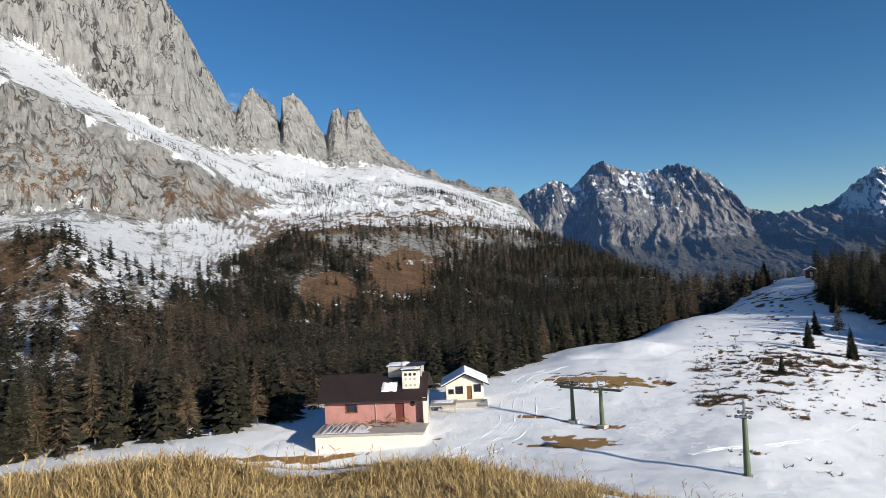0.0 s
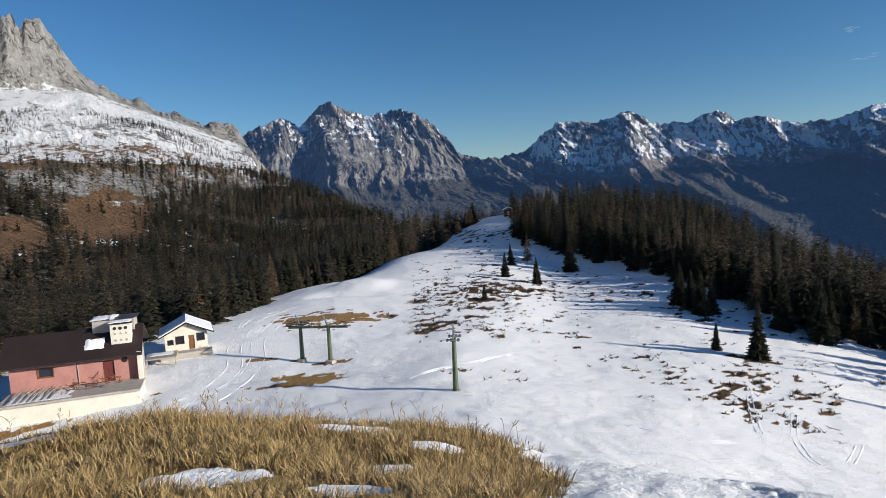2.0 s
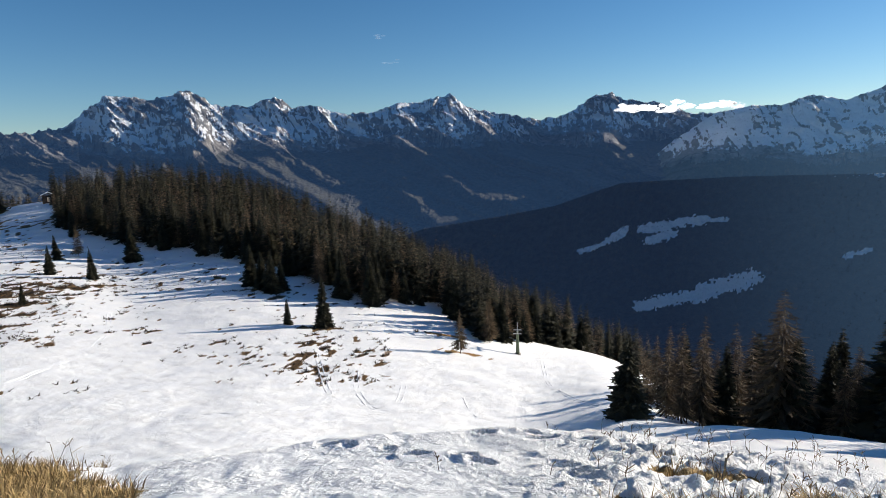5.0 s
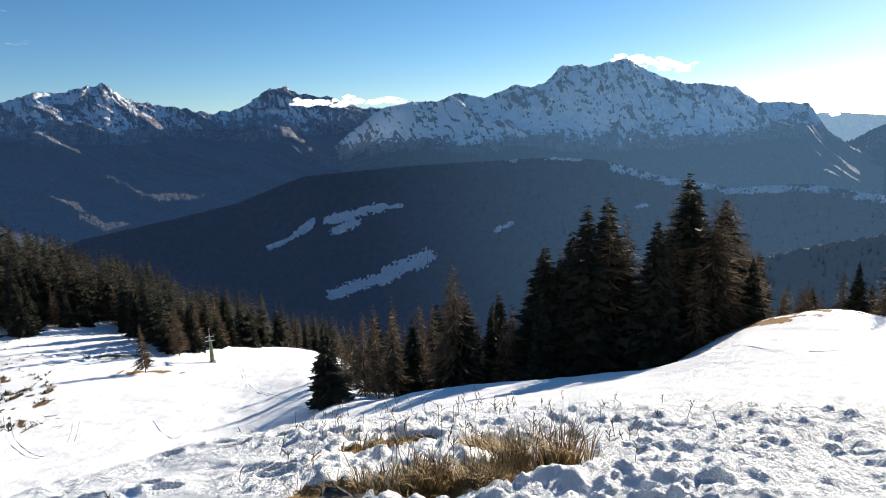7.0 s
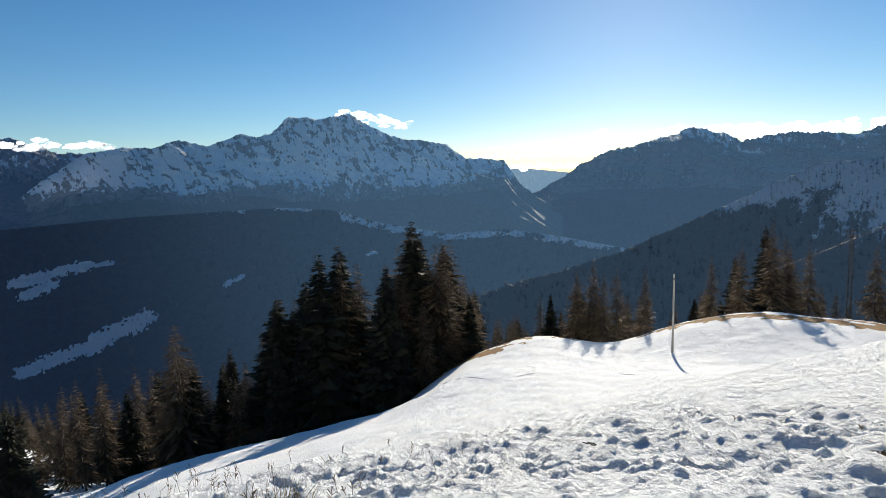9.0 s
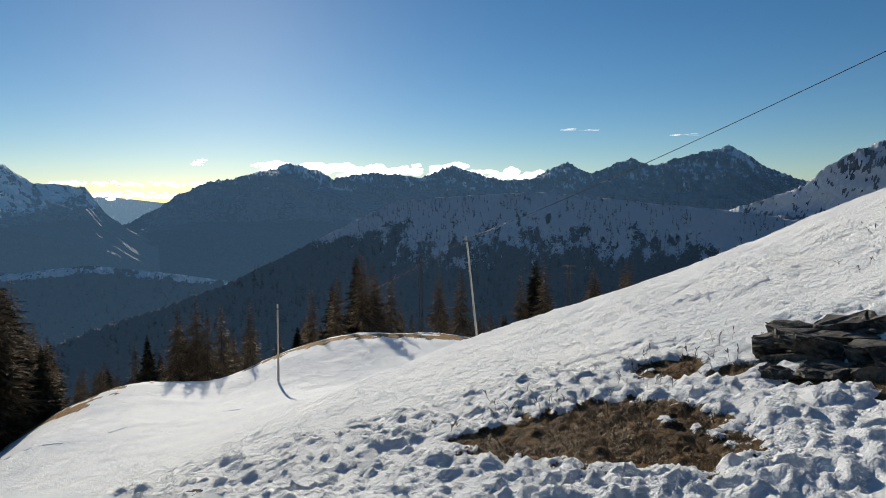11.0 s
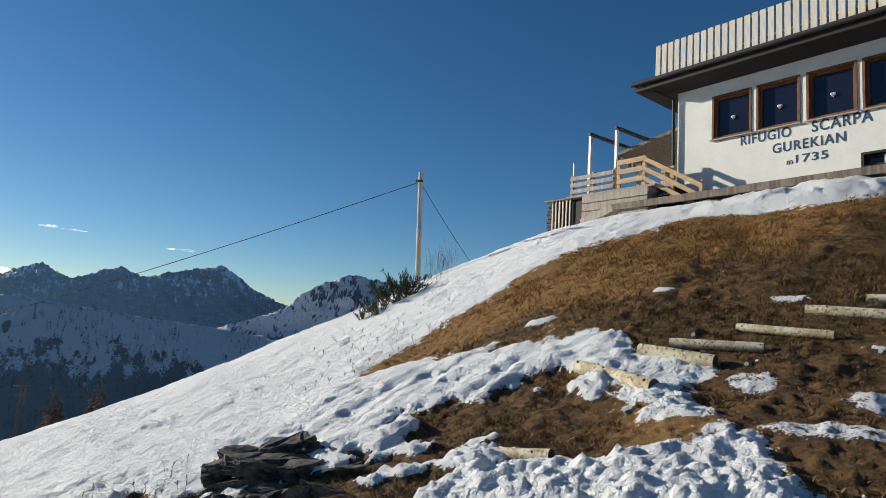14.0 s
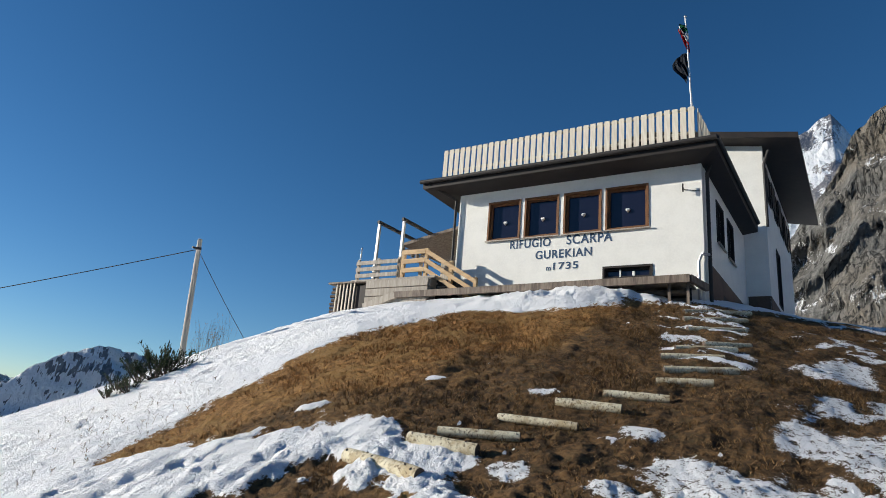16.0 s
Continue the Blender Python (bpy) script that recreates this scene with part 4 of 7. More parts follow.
# spruce again for the far slopes, with haze glow put into the needles
VALLEY = leaf_material("hazy_valley_spruce", (0.020, 0.027, 0.016), (0.05, 0.056, 0.034), 0.3, (0.008, 0.016, 0.034))
RIDGE = leaf_material("hazy_ridge_spruce", (0.020, 0.027, 0.016), (0.05, 0.056, 0.034), 0.3, (0.006, 0.011, 0.020))
PINE = leaf_material("dwarf_pine_needles", (0.02, 0.032, 0.012), (0.06, 0.08, 0.03))
BARK = wood("bark", (0.16, 0.12, 0.09), (0.06, 0.045, 0.035), (3, 3, 1.2), 0.95)


def mesh_from(name, verts, faces, material):
    me = bpy.data.meshes.new(name)
    me.from_pydata(verts, [], faces)
    me.materials.append(material)
    return me


def crown_points(rng, height, whorls, fronds, twigs, wide=0.19, base=0.06, airy=0.0):
    """Whorls of drooping fronds round a stem: points and faces of a conifer's crown."""
    verts, faces = [], []

    def face(*points):
        k = len(verts)
        verts.extend(points)
        faces.append(tuple(range(k, k + len(points))))

    for w in range(whorls):
        u = (w + rng.uniform(-0.3, 0.3)) / whorls
        u = min(max(u, 0.0), 1.0)
        z = height * (base + (0.99 - base) * u)
        reach = height * wide * (1 - u) ** 0.85 * rng.uniform(0.8, 1.15) + 0.012 * height
        spin = rng.uniform(0, 6.28)
        for f in range(fronds):
            if rng.random() < airy:
                continue
            a = spin + 6.283 * (f + rng.uniform(-0.3, 0.3)) / fronds
            long = reach * rng.uniform(0.65, 1.15)
            out, side = Vector((math.cos(a), math.sin(a), 0)), Vector((-math.sin(a), math.cos(a), 0))
            droop = rng.uniform(0.25, 0.5)
            root = Vector((0, 0, z + rng.uniform(-0.6, 0.6) * height / whorls))
            mid = root + out * long * 0.55 + Vector((0, 0, -long * droop * 0.35))
            tip = root + out * long + Vector((0, 0, -long * droop * rng.uniform(0.4, 0.9)))
            half = long * rng.uniform(0.26, 0.40) * (1 if airy < 0.1 else 0.3)
            if twigs == 0:
                face(root + Vector((0, 0, 0.05 * long)), mid + side * half - Vector((0, 0, half)), tip, mid - side * half - Vector((0, 0, half)))
                continue
            face(root, mid + side * half * 0.7 - Vector((0, 0, half * 0.5)), tip, mid - side * half * 0.7 - Vector((0, 0, half * 0.5)))
            for k in range(twigs):
                v = (k + 0.7) / (twigs + 0.4)
                p = root.lerp(mid, v * 2) if v < 0.5 else mid.lerp(tip, v * 2 - 1)
                s = side if k % 2 else -side
                spread_out = half * rng.uniform(0.9, 1.7) * (1.15 - v) * (1 if airy < 0.1 else 2.6)
                q = p + s * spread_out + out * spread_out * 0.7 - Vector((0, 0, spread_out * rng.uniform(0.3, 0.9)))
                thick = spread_out * (0.45 if airy < 0.1 else 0.12)
                face(p + out * thick, q, p - out * thick - Vector((0, 0, thick)))
    return verts, faces


def conifer(name, label, seed, height, whorls, fronds, twigs, material, wide, base, airy):
    rng = random.Random(seed)
    tree = thing(name, label, "tree")
    girth = height * 0.019
    stem = bmesh.new()
    for k in range(4):
        bar((0, 0, -0.6 + k * (height + 0.4) / 4), (0, 0, -0.6 + (k + 1) * (height + 0.4) / 4), girth * (1 - k * 0.24), girth * (1 - (k + 1) * 0.24), stem, 7)
    part("trunk", stem, BARK, tree)
    crown = new("crown", mesh_from("crown", *crown_points(rng, height, whorls, fronds, twigs, wide, base, airy), material))
    crown.parent = tree
    return tree


SPRUCE_LABEL, LARCH_LABEL = "dark green spruce standing on the snowy slope", "leafless brown larch with thin bare branches"
SPRUCES = [conifer("spruce", SPRUCE_LABEL, 10 + k, 10.0, 46, 10, 5, SPRUCE, w, 0.05, 0.04) for k, w in enumerate((0.22, 0.26, 0.19))]
LARCHES = [conifer("larch", LARCH_LABEL, 30 + k, 10.0, 30, 8, 9, LARCH, w, 0.14, 0.12) for k, w in enumerate((0.19, 0.23))]
USED = {}


def plant(kinds, b, r, height, rng, group, z=None, wide=1.0):
    """Stands one tree on the ground."""
    p = bearing(b, r)
    p.z = (float(land(b, r)) if z is None else z) - 0.1
    source = kinds[rng.randrange(len(kinds))]
    k = height / 10.0
    m = Matrix.Translation(p) @ Matrix.Rotation(rng.uniform(0, 6.28), 4, "Z") @ Matrix.Rotation(rng.gauss(0, 0.02), 4, "X") @ Matrix.Diagonal((k * wide, k * wide, k, 1))
    if source.name not in USED:
        USED[source.name] = True
        source.matrix_basis = m
        tagged(source, group=group)
        return source
    ob = copy_thing(source, Matrix.Identity(4))
    ob.matrix_basis = m
    return tagged(ob, group=group)


def stuff_forest(name, label, places, material, seed, whorls=7, fronds=5, wide=0.2, airy=0.0, twigs=0):
    """Many small trees joined into one mesh: places are rows of x, y, z, height."""
    rng = random.Random(seed)
    kinds = [crown_points(rng, 1.0, whorls, fronds, twigs, wide, 0.04, airy) for _ in range(5)]
    spots = np.array(places)
    turns = np.random.RandomState(seed).uniform(0, 6.28, len(spots))
    all_v, all_f, start = [], [], 0
    for k, (verts, faces) in enumerate(kinds):
        mine = np.arange(len(spots)) % 5 == k
        p, a = spots[mine], turns[mine]
        v = np.array([tuple(q) for q in verts])
        c, s = np.cos(a)[:, None], np.sin(a)[:, None]
        x = (v[:, 0] * c - v[:, 1] * s) * p[:, 3:] + p[:, :1]
        y = (v[:, 0] * s + v[:, 1] * c) * p[:, 3:] + p[:, 1:2]
        z = v[:, 2] * p[:, 3:] + p[:, 2:3]
        all_v.append(np.stack([x, y, z], -1).reshape(-1, 3))
        for size in (3, 4):
            f = np.array([q for q in faces if len(q) == size])
            if len(f):
                all_f.append((size, (f[None] + (np.arange(len(p)) * len(v))[:, None, None] + start).reshape(-1, size)))
        start += len(p) * len(v)
    verts = np.concatenate(all_v)
    me = bpy.data.meshes.new(name)
    me.vertices.add(len(verts))
    me.vertices.foreach_set("co", verts.astype(np.float32).ravel())
    loops = np.concatenate([f.ravel() for _, f in all_f])
    sizes = np.concatenate([np.full(len(f), n) for n, f in all_f])
    me.loops.add(len(loops))
    me.loops.foreach_set("vertex_index", loops.astype(np.int32))
    me.polygons.add(len(sizes))
    me.polygons.foreach_set("loop_start", np.concatenate([[0], np.cumsum(sizes)[:-1]]).astype(np.int32))
    me.update()
    me.validate()
    me.materials.append(material)
    return tagged(new(name, me), label, "forest", kind="stuff")


def on_slope(name, count, low, high, seed, keep=None):
    """Random places on a mountain side between two of its layers, even by area."""
    x, y, z, part_of, b, r, e = SLOPES[name]
    rng = np.random.RandomState(seed)
    area = np.abs((x[1:, :-1] - x[:-1, :-1]) * (y[:-1, 1:] - y[:-1, :-1]) - (y[1:, :-1] - y[:-1, :-1]) * (x[:-1, 1:] - x[:-1, :-1]))
    weight = area * (part_of[:-1, :-1] >= low) * (part_of[:-1, :-1] < high)
    if keep is not None:
        weight = weight * keep(b, r, e, x, y)[:-1, :-1]
    pick = rng.choice(weight.size, count, p=(weight / weight.sum()).ravel())
    i, j = np.unravel_index(pick, weight.shape)
    u, v = rng.rand(count), rng.rand(count)
    at = lambda g: (g[i, j] * (1 - u) + g[i + 1, j] * u) * (1 - v) + (g[i, j + 1] * (1 - u) + g[i + 1, j + 1] * u) * v  # noqa: E731
    return at(x), at(y), at(z), at(np.asarray(r, float)), at(np.asarray(b, float))


def massif_woods():
    def dense(b, r, e, x, y):
        scree = step(0, 1, 1.2 - ((b + 25) / 7) ** 2 - ((e - 1) / 4.5) ** 2)
        ochre = np.maximum(0, 1.2 - ((b + 3.6) / 3.4) ** 2 - ((e + 1.0) / 2.8) ** 2) + np.maximum(0, 1.1 - ((b + 10.5) / 3.2) ** 2 - ((e + 2.4) / 2.2) ** 2)
        gaps = step(-0.35, 0.1, fbm(x * 0.02, y * 0.02, 1, 4))
        return (np.where(e > 2.5, 0.5, 1.0) * (1 - 0.85 * scree) * (1 - 0.96 * np.clip(1.8 * ochre, 0, 1)) * (0.25 + gaps)) * step(-44, -42, b) * (120 / (r + 120)) ** 0.75 * (1 - 0.6 * step(-28, -31, b) * step(3.5, 2, e))
    x, y, z, r, b = on_slope("mountain_massif", 6900, 0.0, 1.12, 5, dense)
    high = (7.5 + 6 * np.random.RandomState(6).rand(len(x))) * np.interp(r, [80, 200, 600, 900], [1.15, 1.2, 1.15, 1.0])
    rows_all = np.stack([x, y, z - 0.3, high], -1)
    brown = fbm(x * 0.03, y * 0.03, 7, 3) + np.random.RandomState(8).uniform(-0.45, 0.45, len(x)) > 0.10
    hx, hy, hz, hr, hb = on_slope("mountain_massif", 1900, 0.95, 3.4, 35, lambda b, r, e, x, y: step(-30, -14, b) * step(9, 6, b) * (0.1 + step(-0.1, 0.35, fbm(x * 0.013, y * 0.013, 6, 3))))
    stuff_forest("high_conifers", "small dark conifers scattered up to the snow ramp", np.stack([hx, hy, hz - 0.3, 4 + 5 * np.random.RandomState(36).rand(len(hx))], -1), SPRUCE, 78, 7, 5, 0.19)
    near = r < 230
    brown = brown | (near & (b < -6) & (np.random.RandomState(9).rand(len(x)) < 0.35))
    stuff_forest("spruce_forest", "dense dark spruce forest on the steep mountain foot", rows_all[~brown & ~near], SPRUCE, 71, 9, 6, 0.23)
    stuff_forest("larch_forest", "bare brown larches among the spruces on the mountain foot", rows_all[brown & ~near], LARCH, 72, 9, 6, 0.2, 0.06, 1)
    stuff_forest("foot_spruces", "dark spruces along the lower edge of the mountain forest", rows_all[~brown & near], SPRUCE, 75, 18, 8, 0.19, 0.0, 2)
    stuff_forest("foot_larches", "bare olive-brown larches along the forest edge", rows_all[brown & near], LARCH, 76, 18, 7, 0.17, 0.12, 4)


massif_woods()


def hill_woods():
    """The dark wood on the hill beside the piste."""
    rng = random.Random(4)
    edge = "31.5,205 35,170 42,150 46,138 55,106 61.7,112 66,88 72,102"
    placed = []
    for k in range(62):
        b = rng.uniform(31.5, 73)
        r = float(along(edge, b)) + abs(rng.gauss(0, 9)) + 1
        placed.append(plant(SPRUCES if rng.random() < 0.62 else LARCHES, b, r, rng.uniform(5.5, 10.5) * (0.75 if b > 58 else 1), rng, "trees at the edge of the wood"))
    spots, brown = [], []
    while len(spots) < 1000:
        b = rng.uniform(30.8, 82)
        near = float(along(edge + " 82,125", b)) + 7
        r = near + (330 - near) * rng.random() ** 1.6
        h = rng.uniform(9, 15) * (1.0 if b < 60 else 0.8)
        p = bearing(b, r)
        (brown if rng.random() < 0.36 else spots).append((p.x, p.y, float(land(b, r)) - 0.3, h))
    stuff_forest("hill_wood", "dark spruce wood on the hill beside the piste", spots, SPRUCE, 81, 16, 8, 0.18, 0.0, 2)
    stuff_forest("hill_larches", "bare larches scattered through the hill wood", brown, LARCH, 82, 16, 7, 0.18, 0.12, 4)
    # the row along the other edge of the piste
    for k in range(46):
        b = rng.uniform(2, 27.5)
        r = float(along("0,94 4.5,106 8.7,132 15.7,178 20.5,208 25,250 28,288", b)) + rng.uniform(0, 9)
        plant(LARCHES if rng.random() < 0.45 else SPRUCES, b, r, rng.uniform(7, 11), rng, "trees along the piste")


hill_woods()


def slope_trees():
    """The stand below the shoulder, and the belt of larches behind the hump."""
    rng = random.Random(12)
    tops = "78,-18.9 82.6,-15.4 86.7,-13.9 89.7,-15 92,-11.4 93.9,-14.6 97.1,-14 100.2,-10.3 102.6,-9.4 104.3,-6.6 106.4,-5.9 108.4,-8.4 110.2,-8 112.3,-4 114.6,-6.1 116.5,-5.7 117.7,-7.3 119,-11"
    for b, r, h in ((79.6, 48.5, 7.2), (92, 52, 0), (100.3, 54, 0), (103, 56, 0), (104.4, 52, 0), (106.3, 54, 0), (107.8, 57, 0), (110.4, 55, 0), (112.3, 54, 0), (113.4, 57, 0), (114.8, 53, 0), (116.4, 58, 0)):
        z = float(land(b, r))
        plant(LARCHES if b in (92, 107.8, 110.4, 114.8, 116.4) else SPRUCES, b, r, h or r * math.tan(radians(float(along(tops, b)))) - z, rng, "trees below the shoulder", wide=1.3 if b > 80 else 1.05)
    for k in range(150):
        b = rng.uniform(80.5, 119) if k % 3 else rng.uniform(99, 118)
        r = rng.uniform(50, 74)
        z = float(land(b, r))
        h = (r * math.tan(radians(float(along(tops, b)))) - z) * rng.uniform(0.62, 1.0)
        bushy = rng.random() < (0.2 if b < 100 else 0.14)
        plant(SPRUCES if bushy else LARCHES, b, r, min(max(h, 5), 24), rng, "trees below the shoulder")
    tops = "115,-8 118.5,-10.8 120.4,-12.4 122.8,-12 125.5,-10.2 127.2,-10.1 128.9,-11 131.4,-10.2 132.9,-8.5 134.8,-8.9 139.4,-9.6 142.6,-4.8 144.6,-4.8 146.6,-8.8 148.7,-10.4 154.5,-10.8 157.1,-6.4 160.1,-4 162.2,-6.1 168.5,-4.6"
    for k in range(120):
        b = rng.uniform(115.5, 168)
        r = float(along("115,64 124,66 137,70 150,76 158,60 168,52", b)) + rng.uniform(0, 22)
        z = float(land(b, r))
        h = (r * math.tan(radians(float(along(tops, b)))) - z) * rng.uniform(0.6, 1.0)
        plant(LARCHES if rng.random() < 0.72 else SPRUCES, b, r, min(max(h, 5), 19), rng, "larches behind the hump")
    for b, r, h in ((127.6, 61, 7.5), (129.2, 62, 8.5), (130.0, 60, 7), (131.2, 63, 8), (133.6, 62, 7), (139.0, 63, 6.5), (141.2, 64, 7.5), (143.5, 63, 9), (144.6, 65, 8), (146.2, 64, 7), (150.5, 62, 7), (152.4, 64, 8)):
        plant(LARCHES, b, r, h, rng, "larches behind the hump")
    # single trees on the piste
    for b, r, h, kinds in ((28.1, 116, 3.4, SPRUCES), (30.1, 144, 6, SPRUCES), (30.7, 160, 6, SPRUCES), (33, 139, 6.5, SPRUCES), (32.2, 164, 8, LARCHES), (32, 192, 8, SPRUCES),
                           (36, 157, 9, SPRUCES), (48.2, 92, 4.2, SPRUCES), (51.4, 91, 8, SPRUCES), (64.1, 82.4, 6.5, LARCHES), (62.8, 109, 4, SPRUCES), (47, 116, 8, SPRUCES),
                           (46.2, 119, 7.5, SPRUCES), (66.9, 93, 7.5, LARCHES), (70.2, 106, 9, LARCHES), (70.9, 108, 9, SPRUCES), (72.4, 112, 7.5, SPRUCES), (75.4, 118, 7, SPRUCES),
                           (73.8, 116, 3.5, SPRUCES), (74.6, 117, 4, SPRUCES), (45.3, 122, 8, SPRUCES), (47.9, 118, 6, SPRUCES)):
        plant(kinds, b, r, h, rng, "single trees on the piste")
    # the foot of the mountain
    for k in range(60):
        b = rng.uniform(-41, -13)
        r = rng.uniform(78, 104)
        plant(LARCHES if rng.random() < 0.55 else SPRUCES, b, r, rng.uniform(7, 12), rng, "trees at the mountain foot", z=r * math.tan(radians(-12.6)) - 0.2)


slope_trees()


def ridge_woods():
    def dense(b, r, e, x, y):
        return np.where(e < -4, 1.2, 1.0) * step(-0.4, 0.2, fbm(x * 0.012, y * 0.012, 3, 4)) * (200 / (r + 100))
    x, y, z, r, b = on_slope("hazy_wooded_ridge", 5200, 0.05, 1.0, 15, dense)
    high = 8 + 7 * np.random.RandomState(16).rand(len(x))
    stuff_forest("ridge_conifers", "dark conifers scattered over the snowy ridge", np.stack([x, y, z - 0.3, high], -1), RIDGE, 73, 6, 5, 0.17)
    x, y, z, r, b = on_slope("hazy_wooded_ridge", 170, 0.94, 1.0, 18, lambda b, r, e, x, y: step(126, 130, b) * step(182, 176, b) * step(0.0, 0.3, fbm(b * 0.5, 0.2, 3, 3)))
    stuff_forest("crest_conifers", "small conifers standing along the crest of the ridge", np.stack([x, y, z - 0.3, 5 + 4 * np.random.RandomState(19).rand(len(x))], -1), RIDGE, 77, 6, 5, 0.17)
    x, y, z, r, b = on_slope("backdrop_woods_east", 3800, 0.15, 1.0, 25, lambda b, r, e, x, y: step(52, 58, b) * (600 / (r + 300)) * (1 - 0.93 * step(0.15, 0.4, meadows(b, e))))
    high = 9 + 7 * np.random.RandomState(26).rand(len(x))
    stuff_forest("valley_forest", "dark forest on the far valley side, blue with painted haze", np.stack([x, y, z - 0.3, high], -1), VALLEY, 74, 5, 4, 0.2)


ridge_woods()


# ---- the mountain hut ----
PLASTER = plain("white_plaster", (0.80, 0.79, 0.735), 0.85, 14, 0.08, bump=0.25)
GREY_PLASTER = plain("grey_plaster", (0.42, 0.38, 0.34), 0.9, 10, 0.2)
BROWN_BASE = plain("brown_plinth", (0.13, 0.085, 0.06), 0.9, 9, 0.3)
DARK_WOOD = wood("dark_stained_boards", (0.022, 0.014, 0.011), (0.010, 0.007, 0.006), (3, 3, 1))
WINDOW_WOOD = wood("window_wood", (0.24, 0.105, 0.035), (0.12, 0.05, 0.018), (8, 8, 3))
GREY_BOARD = wood("weathered_boards", (0.47, 0.42, 0.35), (0.27, 0.235, 0.19), (9, 9, 1.2))
PALE_BOARD = wood("pale_fence_boards", (0.80, 0.74, 0.62), (0.58, 0.50, 0.38), (9, 9, 1.2))
OLD_BOARD = wood("old_brown_boards", (0.24, 0.19, 0.145), (0.09, 0.065, 0.05), (9, 9, 1.2))
FRESH_WOOD = wood("fresh_pine", (0.62, 0.44, 0.24), (0.42, 0.27, 0.13), (1.5, 9, 9))
GLASS = Nodes("dark_window_pane").finish((0.012, 0.014, 0.03), 0.06, None, IOR=1.5)
STEEL = plain("galvanised_steel", (0.45, 0.46, 0.47), 0.45, 30, 0.2, 0.9)
DARK_METAL = plain("dark_gutter", (0.026, 0.022, 0.02), 0.65, 25, 0.3)
DULL_STEEL = plain("dull_grey_steel", (0.10, 0.10, 0.10), 0.8, 25, 0.3)
LETTER = plain("blue_lettering", (0.022, 0.06, 0.125), 0.7, 30, 0.2)
WHITE_PAINT = plain("white_paint", (0.78, 0.78, 0.76), 0.6, 20, 0.1)
SNOW = Nodes("lying_snow")
SNOW = SNOW.finish(SNOW.mix(SNOW.noise(3.0, 4), (0.80, 0.82, 0.86), (0.88, 0.88, 0.9)), 0.6, SNOW.noise(14, 6), 0.5, 0.05)


def pierced(x0, x1, z0, z1, y0, y1, holes, bm=None):
    """A wall in the x-z plane, one closed body, with rectangular openings through it."""
    bm = bm or bmesh.new()
    xs = sorted({x0, x1, *(v for h in holes for v in h[:2])})
    zs = sorted({z0, z1, *(v for h in holes for v in h[2:])})
    full = lambda i, j: 0 <= i < len(xs) - 1 and 0 <= j < len(zs) - 1 and not any(h[0] <= (xs[i] + xs[i + 1]) / 2 <= h[1] and h[2] <= (zs[j] + zs[j + 1]) / 2 <= h[3] for h in holes)  # noqa: E731
    made = {}

    def at(i, j, back):
        key = (i, j, back)
        if key not in made:
            made[key] = bm.verts.new((xs[i], y1 if back else y0, zs[j]))
        return made[key]

    for i in range(len(xs) - 1):
        for j in range(len(zs) - 1):
            if not full(i, j):
                continue
            bm.faces.new((at(i, j, 0), at(i + 1, j, 0), at(i + 1, j + 1, 0), at(i, j + 1, 0)))
            bm.faces.new((at(i, j + 1, 1), at(i + 1, j + 1, 1), at(i + 1, j, 1), at(i, j, 1)))
            for di, dj, p, q in ((-1, 0, (i, j + 1), (i, j)), (1, 0, (i + 1, j), (i + 1, j + 1)), (0, -1, (i, j), (i + 1, j)), (0, 1, (i + 1, j + 1), (i, j + 1))):
                if not full(i + di, j + dj):
                    bm.faces.new((at(*q, 0), at(*p, 0), at(*p, 1), at(*q, 1)))
    return bm


def turned(bm, m):
    bmesh.ops.transform(bm, matrix=m, verts=bm.verts)
    return bm


def window(parent, m, wide, high, deep=0.16, shutters=False, ornament=False, frame_mat=None, sill=True):
    """A window with frame, sash, pane and sill; its outside faces -y, its lower left corner is at the origin of m."""
    ob = part("window", turned(pierced(0, wide, 0, high, deep - 0.07, deep + 0.03, [(0.07, wide - 0.07, 0.07, high - 0.07)]), m), frame_mat or WINDOW_WOOD, parent)
    part("pane", turned(box(0.07, wide - 0.07, deep, deep + 0.012, 0.07, high - 0.07), m), GLASS, ob)
    jamb = pierced(-0.06, wide + 0.06, -0.05, high + 0.06, -0.03, deep - 0.072, [(0.004, wide - 0.004, 0.004, high - 0.004)])
    part("casing", turned(jamb, m), frame_mat or WINDOW_WOOD, ob)
    if sill:
        part("sill", turned(box(-0.1, wide + 0.1, -0.09, -0.032, -0.09, -0.052), m), GREY_BOARD, ob)
    if ornament:
        bm = bmesh.new()
        for dx in (-0.03, 0.03):
            bmesh.ops.create_icosphere(bm, subdivisions=2, radius=0.045, matrix=Matrix.Translation((wide / 2 + dx, deep - 0.03, high * 0.48)))
        bmesh.ops.create_cone(bm, segments=12, radius1=0.0, radius2=0.07, depth=0.1, matrix=Matrix.Translation((wide / 2, deep - 0.03, high * 0.48 - 0.07)))
        part("ornament", turned(bm, m), WHITE_PAINT, ob, "small white hanging heart", True)
    return ob


